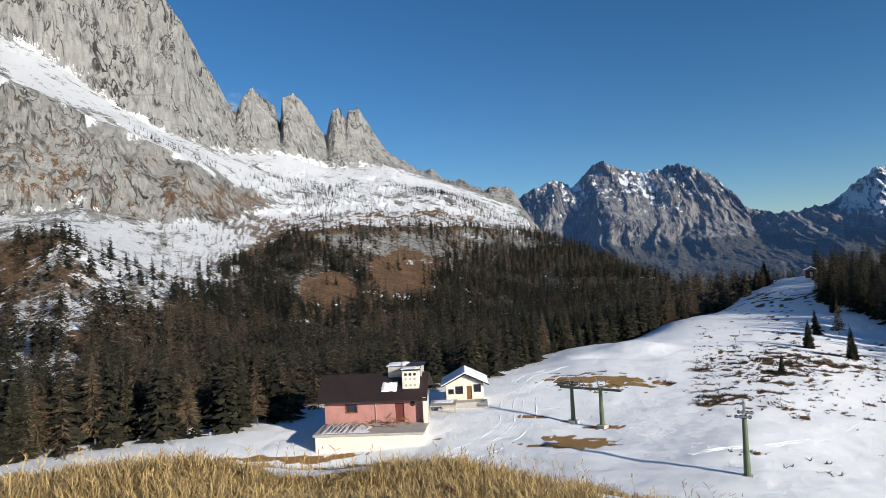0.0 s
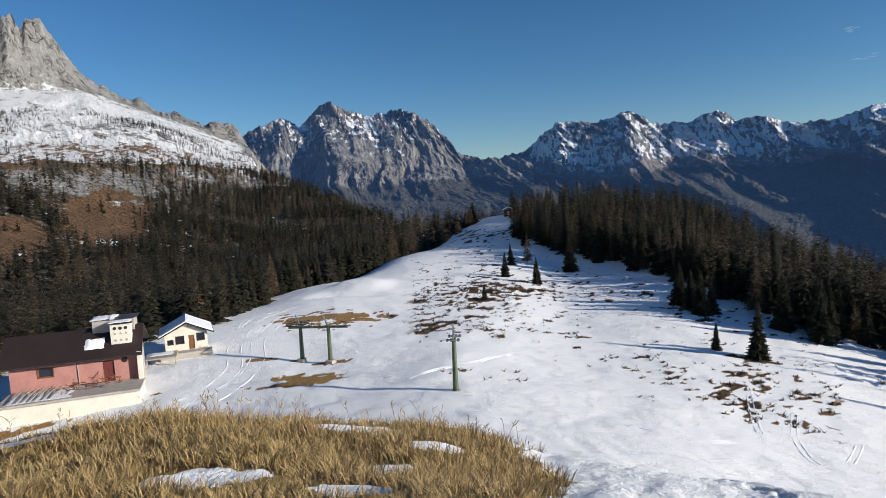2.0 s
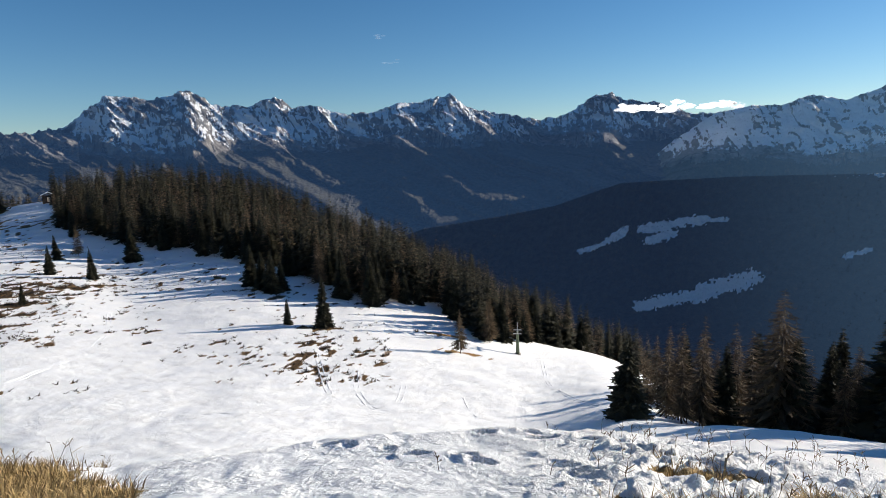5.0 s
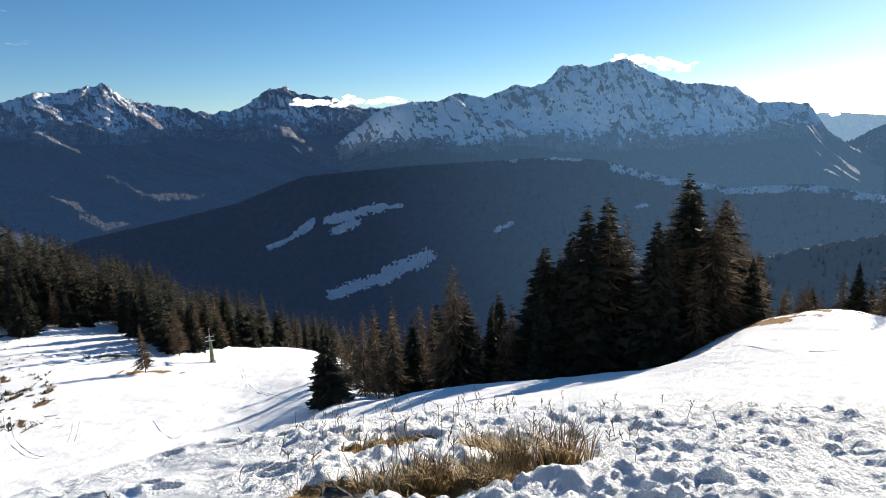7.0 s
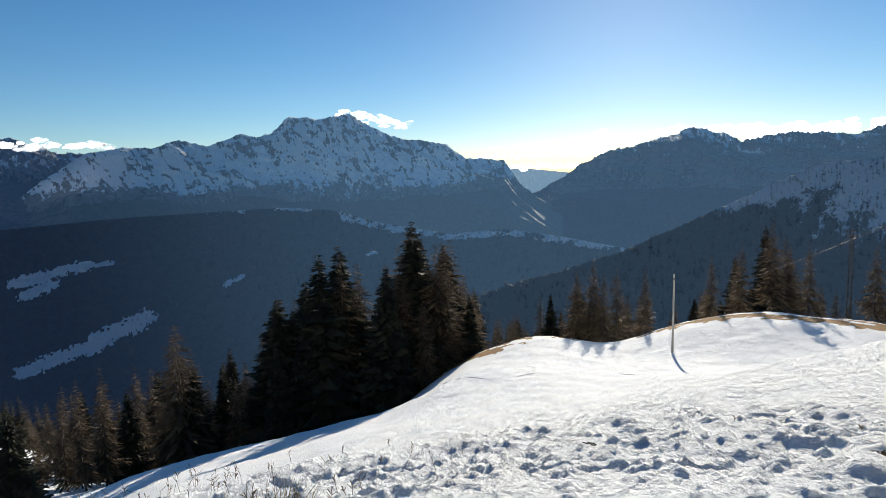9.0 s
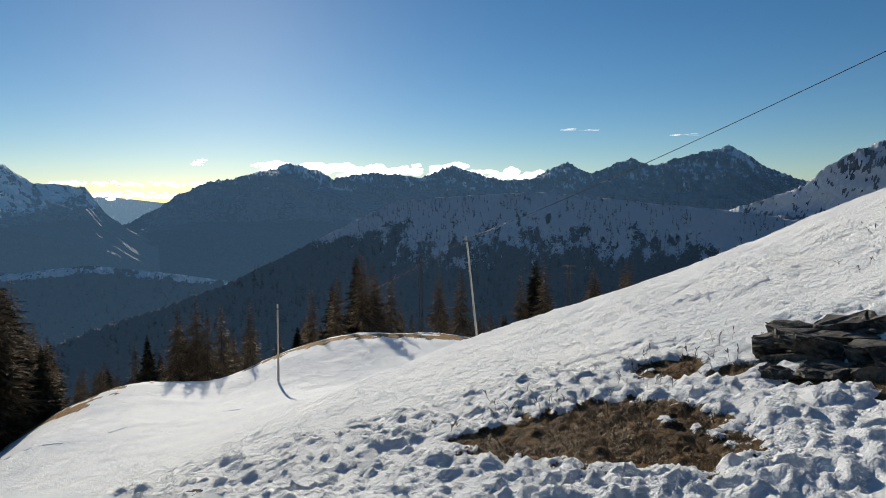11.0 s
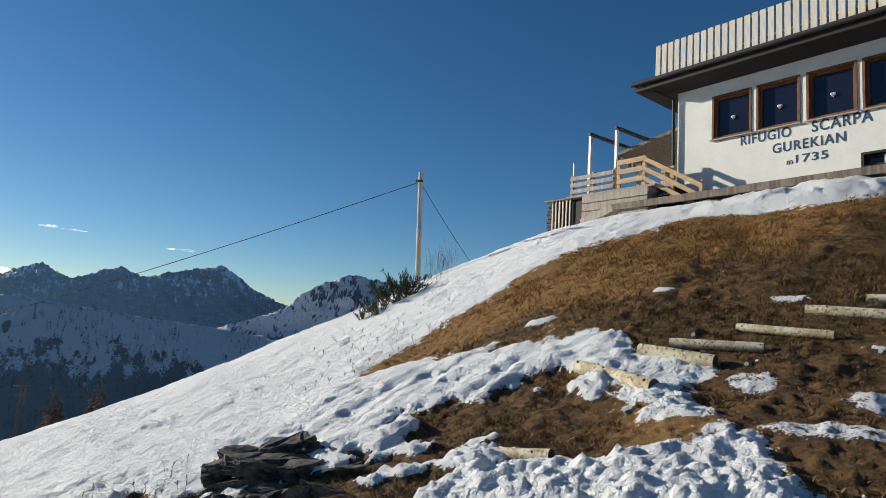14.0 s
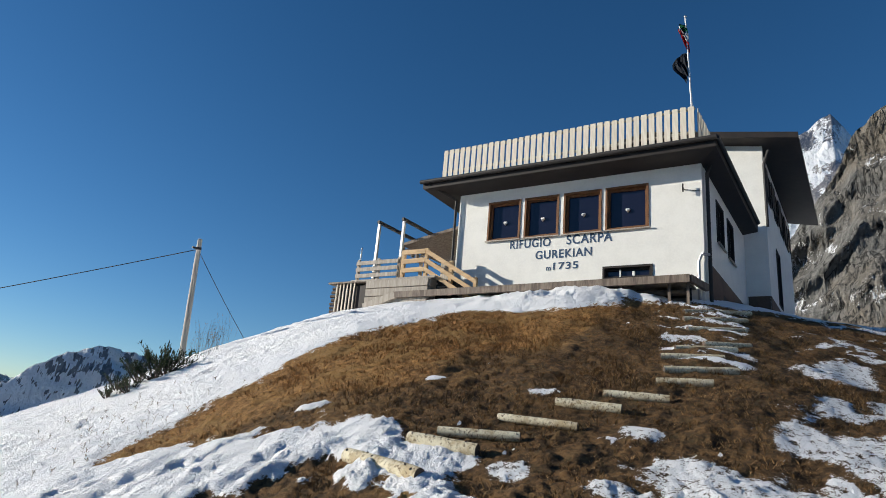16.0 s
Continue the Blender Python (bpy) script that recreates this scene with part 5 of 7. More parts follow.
def lettering(parent, text, x, z, wide, high):
    """Painted words on the wall, standing 4 mm proud."""
    data = bpy.data.curves.new("lettering", "FONT")
    data.body, data.size, data.extrude, data.space_character = text, 1.0, 0.002, 1.12
    data.offset = 0.016
    source = new("lettering", data)
    me = bpy.data.meshes.new_from_object(source.evaluated_get(bpy.context.evaluated_depsgraph_get()))
    bpy.data.objects.remove(source)
    bpy.data.curves.remove(data)
    co = np.zeros(len(me.vertices) * 3)
    me.vertices.foreach_get("co", co)
    co = co.reshape(-1, 3)
    low, size = co.min(0), np.ptp(co, 0)
    out = np.stack([x + (co[:, 0] - low[0]) / size[0] * wide, -0.006 + (low[2] - co[:, 2]) * 1.0, z + (co[:, 1] - low[1]) / size[1] * high], -1)
    me.vertices.foreach_set("co", out.ravel())
    me.materials.clear()
    me.materials.append(LETTER)
    ob = new("lettering", me)
    ob.parent = parent
    ob["label"] = "dark blue painted lettering"
    return ob


def rail(parent, name, a, b, high, wide, mat):
    """A board on edge from a to b."""
    a, b = Vector(a), Vector(b)
    along_it = (b - a).normalized()
    side = Vector((-along_it.y, along_it.x, 0)).normalized() * wide / 2
    up = Vector((0, 0, high / 2))
    bm = bmesh.new()
    q = [bm.verts.new(p + s * side + t * up) for p in (a, b) for s, t in ((-1, -1), (1, -1), (1, 1), (-1, 1))]
    for f in ((0, 1, 2, 3), (7, 6, 5, 4), (0, 4, 5, 1), (1, 5, 6, 2), (2, 6, 7, 3), (3, 7, 4, 0)):
        bm.faces.new([q[k] for k in f])
    return part(name, bm, mat, parent)


HUT_AT = pose(-12.73, -18.39, 0, 0, 0, 113.44)
SIDE = Matrix.Translation((8.5, 0, 0)) @ Matrix.Rotation(radians(87.4), 4, "Z")
WING_SIDE = Matrix.Translation((9.68, 7.7, 0)) @ Matrix.Rotation(radians(87.4), 4, "Z")


def mountain_hut():
    hut = thing("mountain_hut", "white plastered mountain hut with dark eaves and brown windows", "house", HUT_AT)
    panes = [(1.30, 2.46), (2.73, 3.88), (4.17, 5.35), (5.60, 6.86)]
    holes = [(a, b, 6.79, 8.16) for a, b in panes] + [(5.53, 6.96, 5.16, 5.48)]
    part("wall", pierced(0, 8.5, 3.2, 8.75, 0, 0.35, holes), PLASTER, hut)
    sides = [(2.1, 3.2, 6.79, 8.16), (4.0, 5.05, 6.79, 8.16)]
    part("wall", turned(pierced(0.36, 7.7, 3.2, 8.75, 0, 0.35, sides), SIDE), PLASTER, hut)
    part("wall", box(0, 0.35, 0.355, 7.7, 3.2, 8.75), PLASTER, hut)
    part("plinth", turned(pierced(0.5, 7.6, 3.2, 5.65, -0.03, -0.004, [(2.6, 4.6, 3.2, 5.1)]), SIDE), BROWN_BASE, hut)
    part("cellar_door", turned(box(2.6, 4.6, -0.02, -0.003, 3.2, 5.1), SIDE), DARK_WOOD, hut)
    for a, b in panes:
        window(hut, Matrix.Translation((a, 0, 6.79)), b - a, 1.37, ornament=True)
    cellar = window(hut, Matrix.Translation((5.53, 0, 5.16)), 1.43, 0.32, frame_mat=DARK_WOOD, sill=False)
    part("mullion", box(5.98, 6.02, 0.08, 0.15, 5.2, 5.44), WHITE_PAINT, cellar)
    part("ornament", box(6.38, 6.46, 0.09, 0.14, 5.2, 5.38, 0.01), WHITE_PAINT, cellar)
    for a, b, c, d in sides:
        window(hut, SIDE @ Matrix.Translation((a, 0, c)), b - a, d - c, frame_mat=DARK_WOOD)
    lettering(hut, "RIFUGIO", 2.18, 6.38, 1.50, 0.31)
    lettering(hut, "SCARPA", 4.24, 6.38, 1.53, 0.33)
    lettering(hut, "GUREKIAN", 3.15, 5.94, 1.96, 0.30)
    lettering(hut, "m", 3.55, 5.53, 0.17, 0.12)
    lettering(hut, "1735", 3.80, 5.54, 0.86, 0.25)
    # flat roof with boxed eaves
    eaves = bmesh.new()
    ring = lambda grow, z: [eaves.verts.new((x, y, z)) for x, y in ((-grow * 1.25, -grow), (8.5 + grow * 0.6, -grow), (8.85 + grow * 0.6, 7.4), (-grow * 1.25, 7.4))]  # noqa: E731
    rings = [ring(0.02, 8.66), ring(0.9, 8.74), ring(0.92, 9.02), ring(0.35, 9.3)]
    for low, high in zip(rings, rings[1:]):
        for k in range(4):
            eaves.faces.new((low[k], low[(k + 1) % 4], high[(k + 1) % 4], high[k]))
    eaves.faces.new(rings[-1]), eaves.faces.new(rings[0][::-1])
    part("roof", eaves, DARK_WOOD, hut, "dark brown boxed eaves")
    gutter = bmesh.new()
    bar((-1.2, -1.0, 8.98), (9.1, -1.0, 8.98), 0.15, None, gutter, 10)
    bar((9.1, -1.0, 8.98), (9.45, 7.0, 8.98), 0.15, None, gutter, 10)
    part("gutter", gutter, DARK_METAL, hut)
    pipe = bmesh.new()
    for a, b in (((-0.9, -0.95, 8.9), (-0.1, -0.12, 8.45)), ((-0.1, -0.12, 8.45), (-0.06, -0.1, 4.6))):
        bar(a, b, 0.1, None, pipe, 10)
    part("downpipe", pipe, DARK_METAL, hut)
    pipe = bmesh.new()
    for a, b in (((8.72, 0.35, 8.8), (8.62, 0.25, 8.4)), ((8.62, 0.25, 8.4), (8.62, 0.25, 4.2))):
        bar(a, b, 0.11, None, pipe, 10)
    part("downpipe", pipe, DARK_METAL, hut)
    pipe = bmesh.new()
    for a, b in (((8.62, 0.12, 5.75), (8.45, -0.1, 5.72)), ((8.45, -0.1, 5.72), (8.36, -0.1, 5.5)), ((8.36, -0.1, 5.5), (8.36, -0.1, 4.3))):
        bar(a, b, 0.09, None, pipe, 8)
    part("vent_pipe", pipe, STEEL, hut)
    bracket = bmesh.new()
    bar((7.98, -0.01, 7.85), (7.98, -0.2, 7.85), 0.03, None, bracket), bar((7.98, -0.18, 7.72), (7.98, -0.18, 7.98), 0.04, None, bracket)
    bar((7.98, -0.15, 7.80), (8.5, -0.05, 7.72), 0.015, None, bracket)
    part("lamp_bracket", bracket, DARK_METAL, hut)
    # terrace fence of upright boards
    fence = part("terrace_fence", bar((-0.7, -0.26, 9.62), (8.42, -0.26, 9.62), 0.08, 0.06), GREY_BOARD, hut, "fence of pale upright boards")
    part("rail", bar((-0.7, -0.26, 10.42), (8.42, -0.26, 10.42), 0.08, 0.06), GREY_BOARD, fence)
    rng = random.Random(3)
    board = box(0, 0.178, -0.325, -0.30, 9.36, 10.5, 0.004)
    me = bpy.data.meshes.new("board")
    board.to_mesh(me)
    board.free()
    me.materials.append(PALE_BOARD)
    for k in range(38):
        ob = new("board", me)
        ob.parent = fence
        ob.location = (-0.7 + k * 0.241, rng.uniform(-0.004, 0.004), rng.uniform(-0.012, 0.012))
    for k in range(9):
        ob = new("board", me)
        ob.parent = fence
        ob.matrix_basis = Matrix.Translation((8.45 - 0.30 + 0.011 * k, -0.1 + k * 0.241, rng.uniform(-0.02, 0.02))) @ Matrix.Rotation(radians(90), 4, "Z")
    # wing behind, one storey higher
    upper = [(0.9, 2.0, 10.55, 11.75), (3.2, 4.3, 10.5, 11.75), (5.4, 6.6, 10.5, 11.75), (7.4, 8.6, 10.5, 11.75), (2.9, 4.1, 6.5, 8.9)]
    part("wall", turned(pierced(0.36, 10, 4, 12.35, 0, 0.35, upper), WING_SIDE), PLASTER, hut)
    part("wall", box(0.36, 9.7, 7.72, 8.05, 4, 12.6), PLASTER, hut)
    part("plinth", turned(box(0.02, 10, -0.03, -0.004, 4, 6.2), WING_SIDE), BROWN_BASE, hut)
    part("plinth", box(8.9, 9.68, 7.68, 7.715, 4, 6.2), BROWN_BASE, hut)
    for a, b, c, d in upper:
        window(hut, WING_SIDE @ Matrix.Translation((a, 0, c)), b - a, d - c, frame_mat=DARK_WOOD, sill=False)
        if c > 9:
            for s in (a - 0.55, b + 0.03):
                part("shutter", turned(box(s, s + 0.5, -0.09, -0.045, c, d, 0.01), WING_SIDE), DARK_WOOD, hut)
    roof = bmesh.new()
    outline = [(5.2, 13.4), (11.05, 12.35), (11.05, 12.6), (5.2, 13.7), (-0.6, 12.6), (-0.6, 12.35)]
    front = [roof.verts.new((x, 6.9, z)) for x, z in outline]
    rear = [roof.verts.new((x + 0.45, 18, z)) for x, z in outline]
    roof.faces.new(front[::-1]), roof.faces.new(rear)
    for k in range(6):
        roof.faces.new((front[k], front[(k + 1) % 6], rear[(k + 1) % 6], rear[k]))
    part("roof", roof, DARK_WOOD, hut, "dark brown pitched roof")
    pipe = bmesh.new()
    bar((9.95, 7.45, 12.25), (9.74, 7.6, 11.7), 0.11, None, pipe, 8), bar((9.74, 7.6, 11.7), (9.74, 7.6, 9.0), 0.11, None, pipe, 8)
    part("downpipe", pipe, DARK_METAL, hut)
    gable = bmesh.new()
    tri = [(0.4, 12.58), (9.7, 12.58), (5.2, 13.38)]
    low, high = [gable.verts.new((x, 7.72, z)) for x, z in tri], [gable.verts.new((x, 8.05, z)) for x, z in tri]
    gable.faces.new(low), gable.faces.new(high[::-1])
    for k in range(3):
        gable.faces.new((low[k], high[k], high[(k + 1) % 3], low[(k + 1) % 3]))
    part("gable", gable, PLASTER, hut)
    chimney = part("chimney", box(5.3, 5.9, 9, 9.6, 12.6, 14.1, 0.02), GREY_PLASTER, hut)
    part("chimney_cap", box(5.2, 6.0, 8.9, 9.7, 14.1, 14.25, 0.02), DARK_METAL, chimney)
    part("wall", box(0, 0.35, 7.705, 17.5, 4, 12.5), PLASTER, hut)
    part("wall", box(0.36, 9.9, 17.3, 17.6, 4, 12.5), PLASTER, hut)
    return hut


mountain_hut()


def flag_cloth(bands, wide, high, seed):
    """A limp flag hanging in folds, one strip of cloth a band."""
    rng = random.Random(seed)
    out = []
    for k, mat in enumerate(bands):
        bm = bmesh.new()
        rows, cols = 12, 6
        grid = []
        for i in range(rows + 1):
            v = i / rows
            line = []
            for j in range(cols + 1):
                u = (k + j / cols) / len(bands)
                x = wide * u * (0.55 + 0.45 * math.sin(3 * v + 1)) * (1 - 0.35 * v)
                line.append(bm.verts.new((x, 0.09 * math.sin(u * 14 + v * 4 + seed) * (0.3 + v), -high * v - 0.35 * high * u * u)))
            grid.append(line)
        for i in range(rows):
            for j in range(cols):
                bm.faces.new((grid[i][j], grid[i][j + 1], grid[i + 1][j + 1], grid[i + 1][j]))
        bmesh.ops.solidify(bm, geom=bm.faces[:], thickness=0.008)
        out.append((bm, mat))
    return out


def flagpole():
    pole = thing("flagpole", "leaning white flagpole with two limp flags on the terrace corner", "flagpole", HUT_AT @ Matrix.Translation((8.35, -0.12, 9.1)) @ Matrix.Rotation(radians(-2.0), 4, "Y"))
    part("mast", bar((0, 0, 0), (0, 0, 4.85), 0.07, 0.045, None, 10), WHITE_PAINT, pole)
    knob = bmesh.new()
    bmesh.ops.create_icosphere(knob, subdivisions=2, radius=0.05, matrix=Matrix.Translation((0, 0, 4.88)))
    part("finial", knob, STEEL, pole, smooth=True)
    cloths = [plain("green_cloth", (0.0, 0.13, 0.05), 0.9), plain("white_cloth", (0.75, 0.75, 0.74), 0.9), plain("red_cloth", (0.45, 0.02, 0.025), 0.9)]
    for bm, mat in flag_cloth(cloths, 0.5, 0.9, 1):
        part("flag_band", turned(bm, Matrix.Translation((0.02, 0, 4.6)) @ Matrix.Rotation(radians(84), 4, "Y") @ Matrix.Diagonal((2.4, 1, 0.24, 1))), mat, pole)
    for bm, mat in flag_cloth([plain("dark_blue_cloth", (0.012, 0.018, 0.03), 0.9)], 0.5, 0.9, 4):
        part("flag_band", turned(bm, Matrix.Translation((-0.03, 0, 3.5)) @ Matrix.Rotation(radians(180), 4, "Z") @ Matrix.Diagonal((1.0, 1, 0.95, 1))), mat, pole, "dark blue limp flag")
    return pole


flagpole()


def wooden_deck():
    deck = thing("wooden_deck", "grey weathered timber terrace with rails beside the mountain hut", "deck", HUT_AT)
    part("boards", box(-3.9, -0.12, -1.1, 3.8, 5.22, 5.3, 0.01), GREY_BOARD, deck)
    for k in range(4):
        part("plank", box(-3.05, -0.32, -1.2 - 0.004 * (k % 2), -1.12, 4.02 + k * 0.3, 4.30 + k * 0.3, 0.012), GREY_BOARD, deck)
    for k in range(4):
        part("plank", box(-0.36, -0.3, -1.1, 0.3, 4.02 + k * 0.3, 4.30 + k * 0.3, 0.012), GREY_BOARD, deck)
    # solid dark block that stands in for the shade by the stair
    part("shadow_gap", box(-0.25, 0.55, -0.75, -0.15, 4.3, 5.2), DARK_WOOD, deck)
    for x in (-3.86, -2.9, -1.95, -0.98):
        part("post", box(x - 0.05, x + 0.05, -0.82, -0.72, 5.3, 6.18), GREY_BOARD, deck)
    for k in range(3):
        rail(deck, "rail_board", (-3.9, -0.86, 5.52 + 0.25 * k), (-1.95, -0.86, 5.52 + 0.25 * k), 0.15, 0.04, GREY_BOARD)
    for k in range(3):
        z = 5.60 + 0.34 * k
        rail(deck, "rail_board", (-1.75, -0.92, z), (-0.72, -0.92, z), 0.17, 0.05, FRESH_WOOD)
        rail(deck, "stair_rail", (-0.70, -0.93, z), (1.45 - 0.0 * k, -0.93, z - 1.28), 0.17, 0.05, FRESH_WOOD)
    for x, top in ((-1.72, 6.4), (-0.72, 6.4), (0.35, 5.85), (1.35, 5.2)):
        part("post", box(x - 0.06, x + 0.06, -0.88, -0.76, 4.6, top), FRESH_WOOD, deck)
    for k in range(5):
        part("stair_tread", box(-0.6 + k * 0.38, -0.2 + k * 0.38, -0.75, -0.02, 5.05 - k * 0.12, 5.11 - k * 0.12), GREY_BOARD, deck)
    # frame of a pergola
    for x in (-3.22, -2.05):
        part("pergola_post", bar((x, -0.6, 5.3), (x, -0.6, 7.68), 0.1, 0.1), STEEL, deck, "pale metal post")
        part("pergola_beam", bar((x, -0.7, 7.72), (x + 0.15, 3.4, 7.72), 0.1, 0.12), DARK_METAL, deck)
    roof = bmesh.new()
    pts = [(-3.2, 1.0, 7.25), (-0.02, 1.0, 7.85), (-0.02, 4.2, 7.95), (-3.2, 4.2, 7.35)]
    low, high = [roof.verts.new(p) for p in pts], [roof.verts.new((p[0], p[1], p[2] + 0.12)) for p in pts]
    roof.faces.new(low[::-1]), roof.faces.new(high)
    for k in range(4):
        roof.faces.new((low[k], low[(k + 1) % 4], high[(k + 1) % 4], high[k]))
    part("canopy", roof, OLD_BOARD, deck)
    for k in range(9):
        part("canopy_slat", box(-3.25, -3.18 + 0.001 * k, 1.0 + 0.36 * k, 1.2 + 0.36 * k, 7.0, 7.24), OLD_BOARD, deck)
    for k in range(7):
        part("plank", box(-2.9 + 0.0, -0.05, 3.6, 3.68, 5.35 + 0.28 * k, 5.61 + 0.28 * k, 0.01), GREY_BOARD, deck)
    for x in (-4.3, -3.6):
        part("thin_post", bar((x, -0.2, 5.1), (x, -0.2, 6.9 if x < -4 else 6.7), 0.06, None, None, 8), STEEL, deck)
    return deck


wooden_deck()


def boardwalk():
    walk_way = thing("boardwalk", "grey timber walkway on short posts along the hut wall", "boardwalk", HUT_AT)
    part("edge_beam", bar((-3.0, -1.25, 4.20), (-1.64, -1.25, 4.60), 0.12, 0.26), GREY_BOARD, walk_way)
    part("edge_beam", bar((-1.64, -1.25, 4.61), (8.3, -1.25, 4.70), 0.12, 0.22), OLD_BOARD, walk_way)
    part("edge_beam", bar((8.3, -1.25, 4.70), (8.55, -0.05, 4.70), 0.12, 0.2), OLD_BOARD, walk_way)
    for k in range(8):
        part("plank", box(-1.5, 8.25, -1.16 + k * 0.145, -1.03 + k * 0.145, 4.66, 4.72, 0.008), GREY_BOARD, walk_way)
    for x in (0.9, 2.7, 4.5, 6.3, 7.7, 8.2):
        part("post", bar((x, -1.0, 3.2), (x, -1.0, 4.62), 0.08, 0.08), OLD_BOARD, walk_way)
    for k in range(3):
        part("log", bar((5.6, -0.8 + 0.25 * k, 4.42 - 0.2 * (k % 2)), (8.15, -0.8 + 0.25 * k, 4.42 - 0.2 * (k % 2)), 0.2, 0.18, None, 9), BARK, walk_way)
    # dark sheet put in for the shade under the walkway
    part("skirt", box(-1.4, 8.2, -0.5, -0.46, 3.2, 4.6), DARK_WOOD, walk_way, "dark sheet standing in for the shade below")
    return walk_way


boardwalk()


def pallet_store():
    """A stack of firewood behind upright pallet slats."""
    store = thing("firewood_store", "firewood stack behind pale pallet slats beside the deck", "firewood", HUT_AT)
    part("back", box(-4.55, -3.2, -0.95, 0.4, 4.0, 5.15, 0.02), DARK_WOOD, store)
    for k in range(6):
        part("slat", box(-4.62 + k * 0.17, -4.56 + k * 0.17, -1.04, -1.0, 4.0, 5.2, 0.006), PALE_BOARD, store)
    part("cover", box(-5.0, -3.3, -1.1, 0.5, 5.2, 5.27, 0.01), OLD_BOARD, store)
    rng = random.Random(9)
    for k in range(26):
        z, y = 4.15 + (k % 7) * 0.15, -0.9 + (k // 7) * 0.2
        part("billet", bar((-4.95 + rng.uniform(0, 0.08), y, z), (-4.55, y, z), 0.13, 0.12, None, 6), BARK, store)
    return store


pallet_store()


# ---- valley station buildings ----
PINK = plain("faded_pink_plaster", (0.46, 0.22, 0.19), 0.9, 8, 0.2)
CREAM = plain("cream_plaster", (0.72, 0.685, 0.58), 0.9, 6, 0.12)
ROOF_SHEET = plain("brown_sheet_roof", (0.045, 0.03, 0.028), 0.45, 6, 0.25, 0.3)
GREEN_STEEL = plain("olive_green_steel", (0.10, 0.13, 0.075), 0.55, 10, 0.3, 0.2)
RED_DOOR = plain("dark_red_door", (0.14, 0.03, 0.025), 0.7)


def lay_snow(parent, x0, x1, y0, y1, z, seed, deep=0.12, slope=0.0):
    """A ragged sheet of snow lying on a surface."""
    n = 14
    bm = bmesh.new()
    grid = []
    for i in range(n + 1):
        line = []
        for j in range(n + 1):
            u, v = i / n, j / n
            edge = min(u, v, 1 - u, 1 - v)
            wob = noise.noise((u * 4 + seed, v * 4, seed)) * 0.12
            x, y = x0 + (x1 - x0) * (u + wob * (1 if 0 < u < 1 else 0.6)), y0 + (y1 - y0) * (v + wob * 0.7)
            line.append(bm.verts.new((x, y, z + slope * (y - y0) + deep * min(1, edge * 6) * (0.7 + noise.noise((u * 7, v * 7, seed)) * 0.4) - (0.03 if edge == 0 else 0))))
        grid.append(line)
    for i in range(n):
        for j in range(n):
            bm.faces.new((grid[i][j], grid[i + 1][j], grid[i + 1][j + 1], grid[i][j + 1]))
    return part("snow_patch", bm, SNOW, parent, "ragged patch of snow", True)


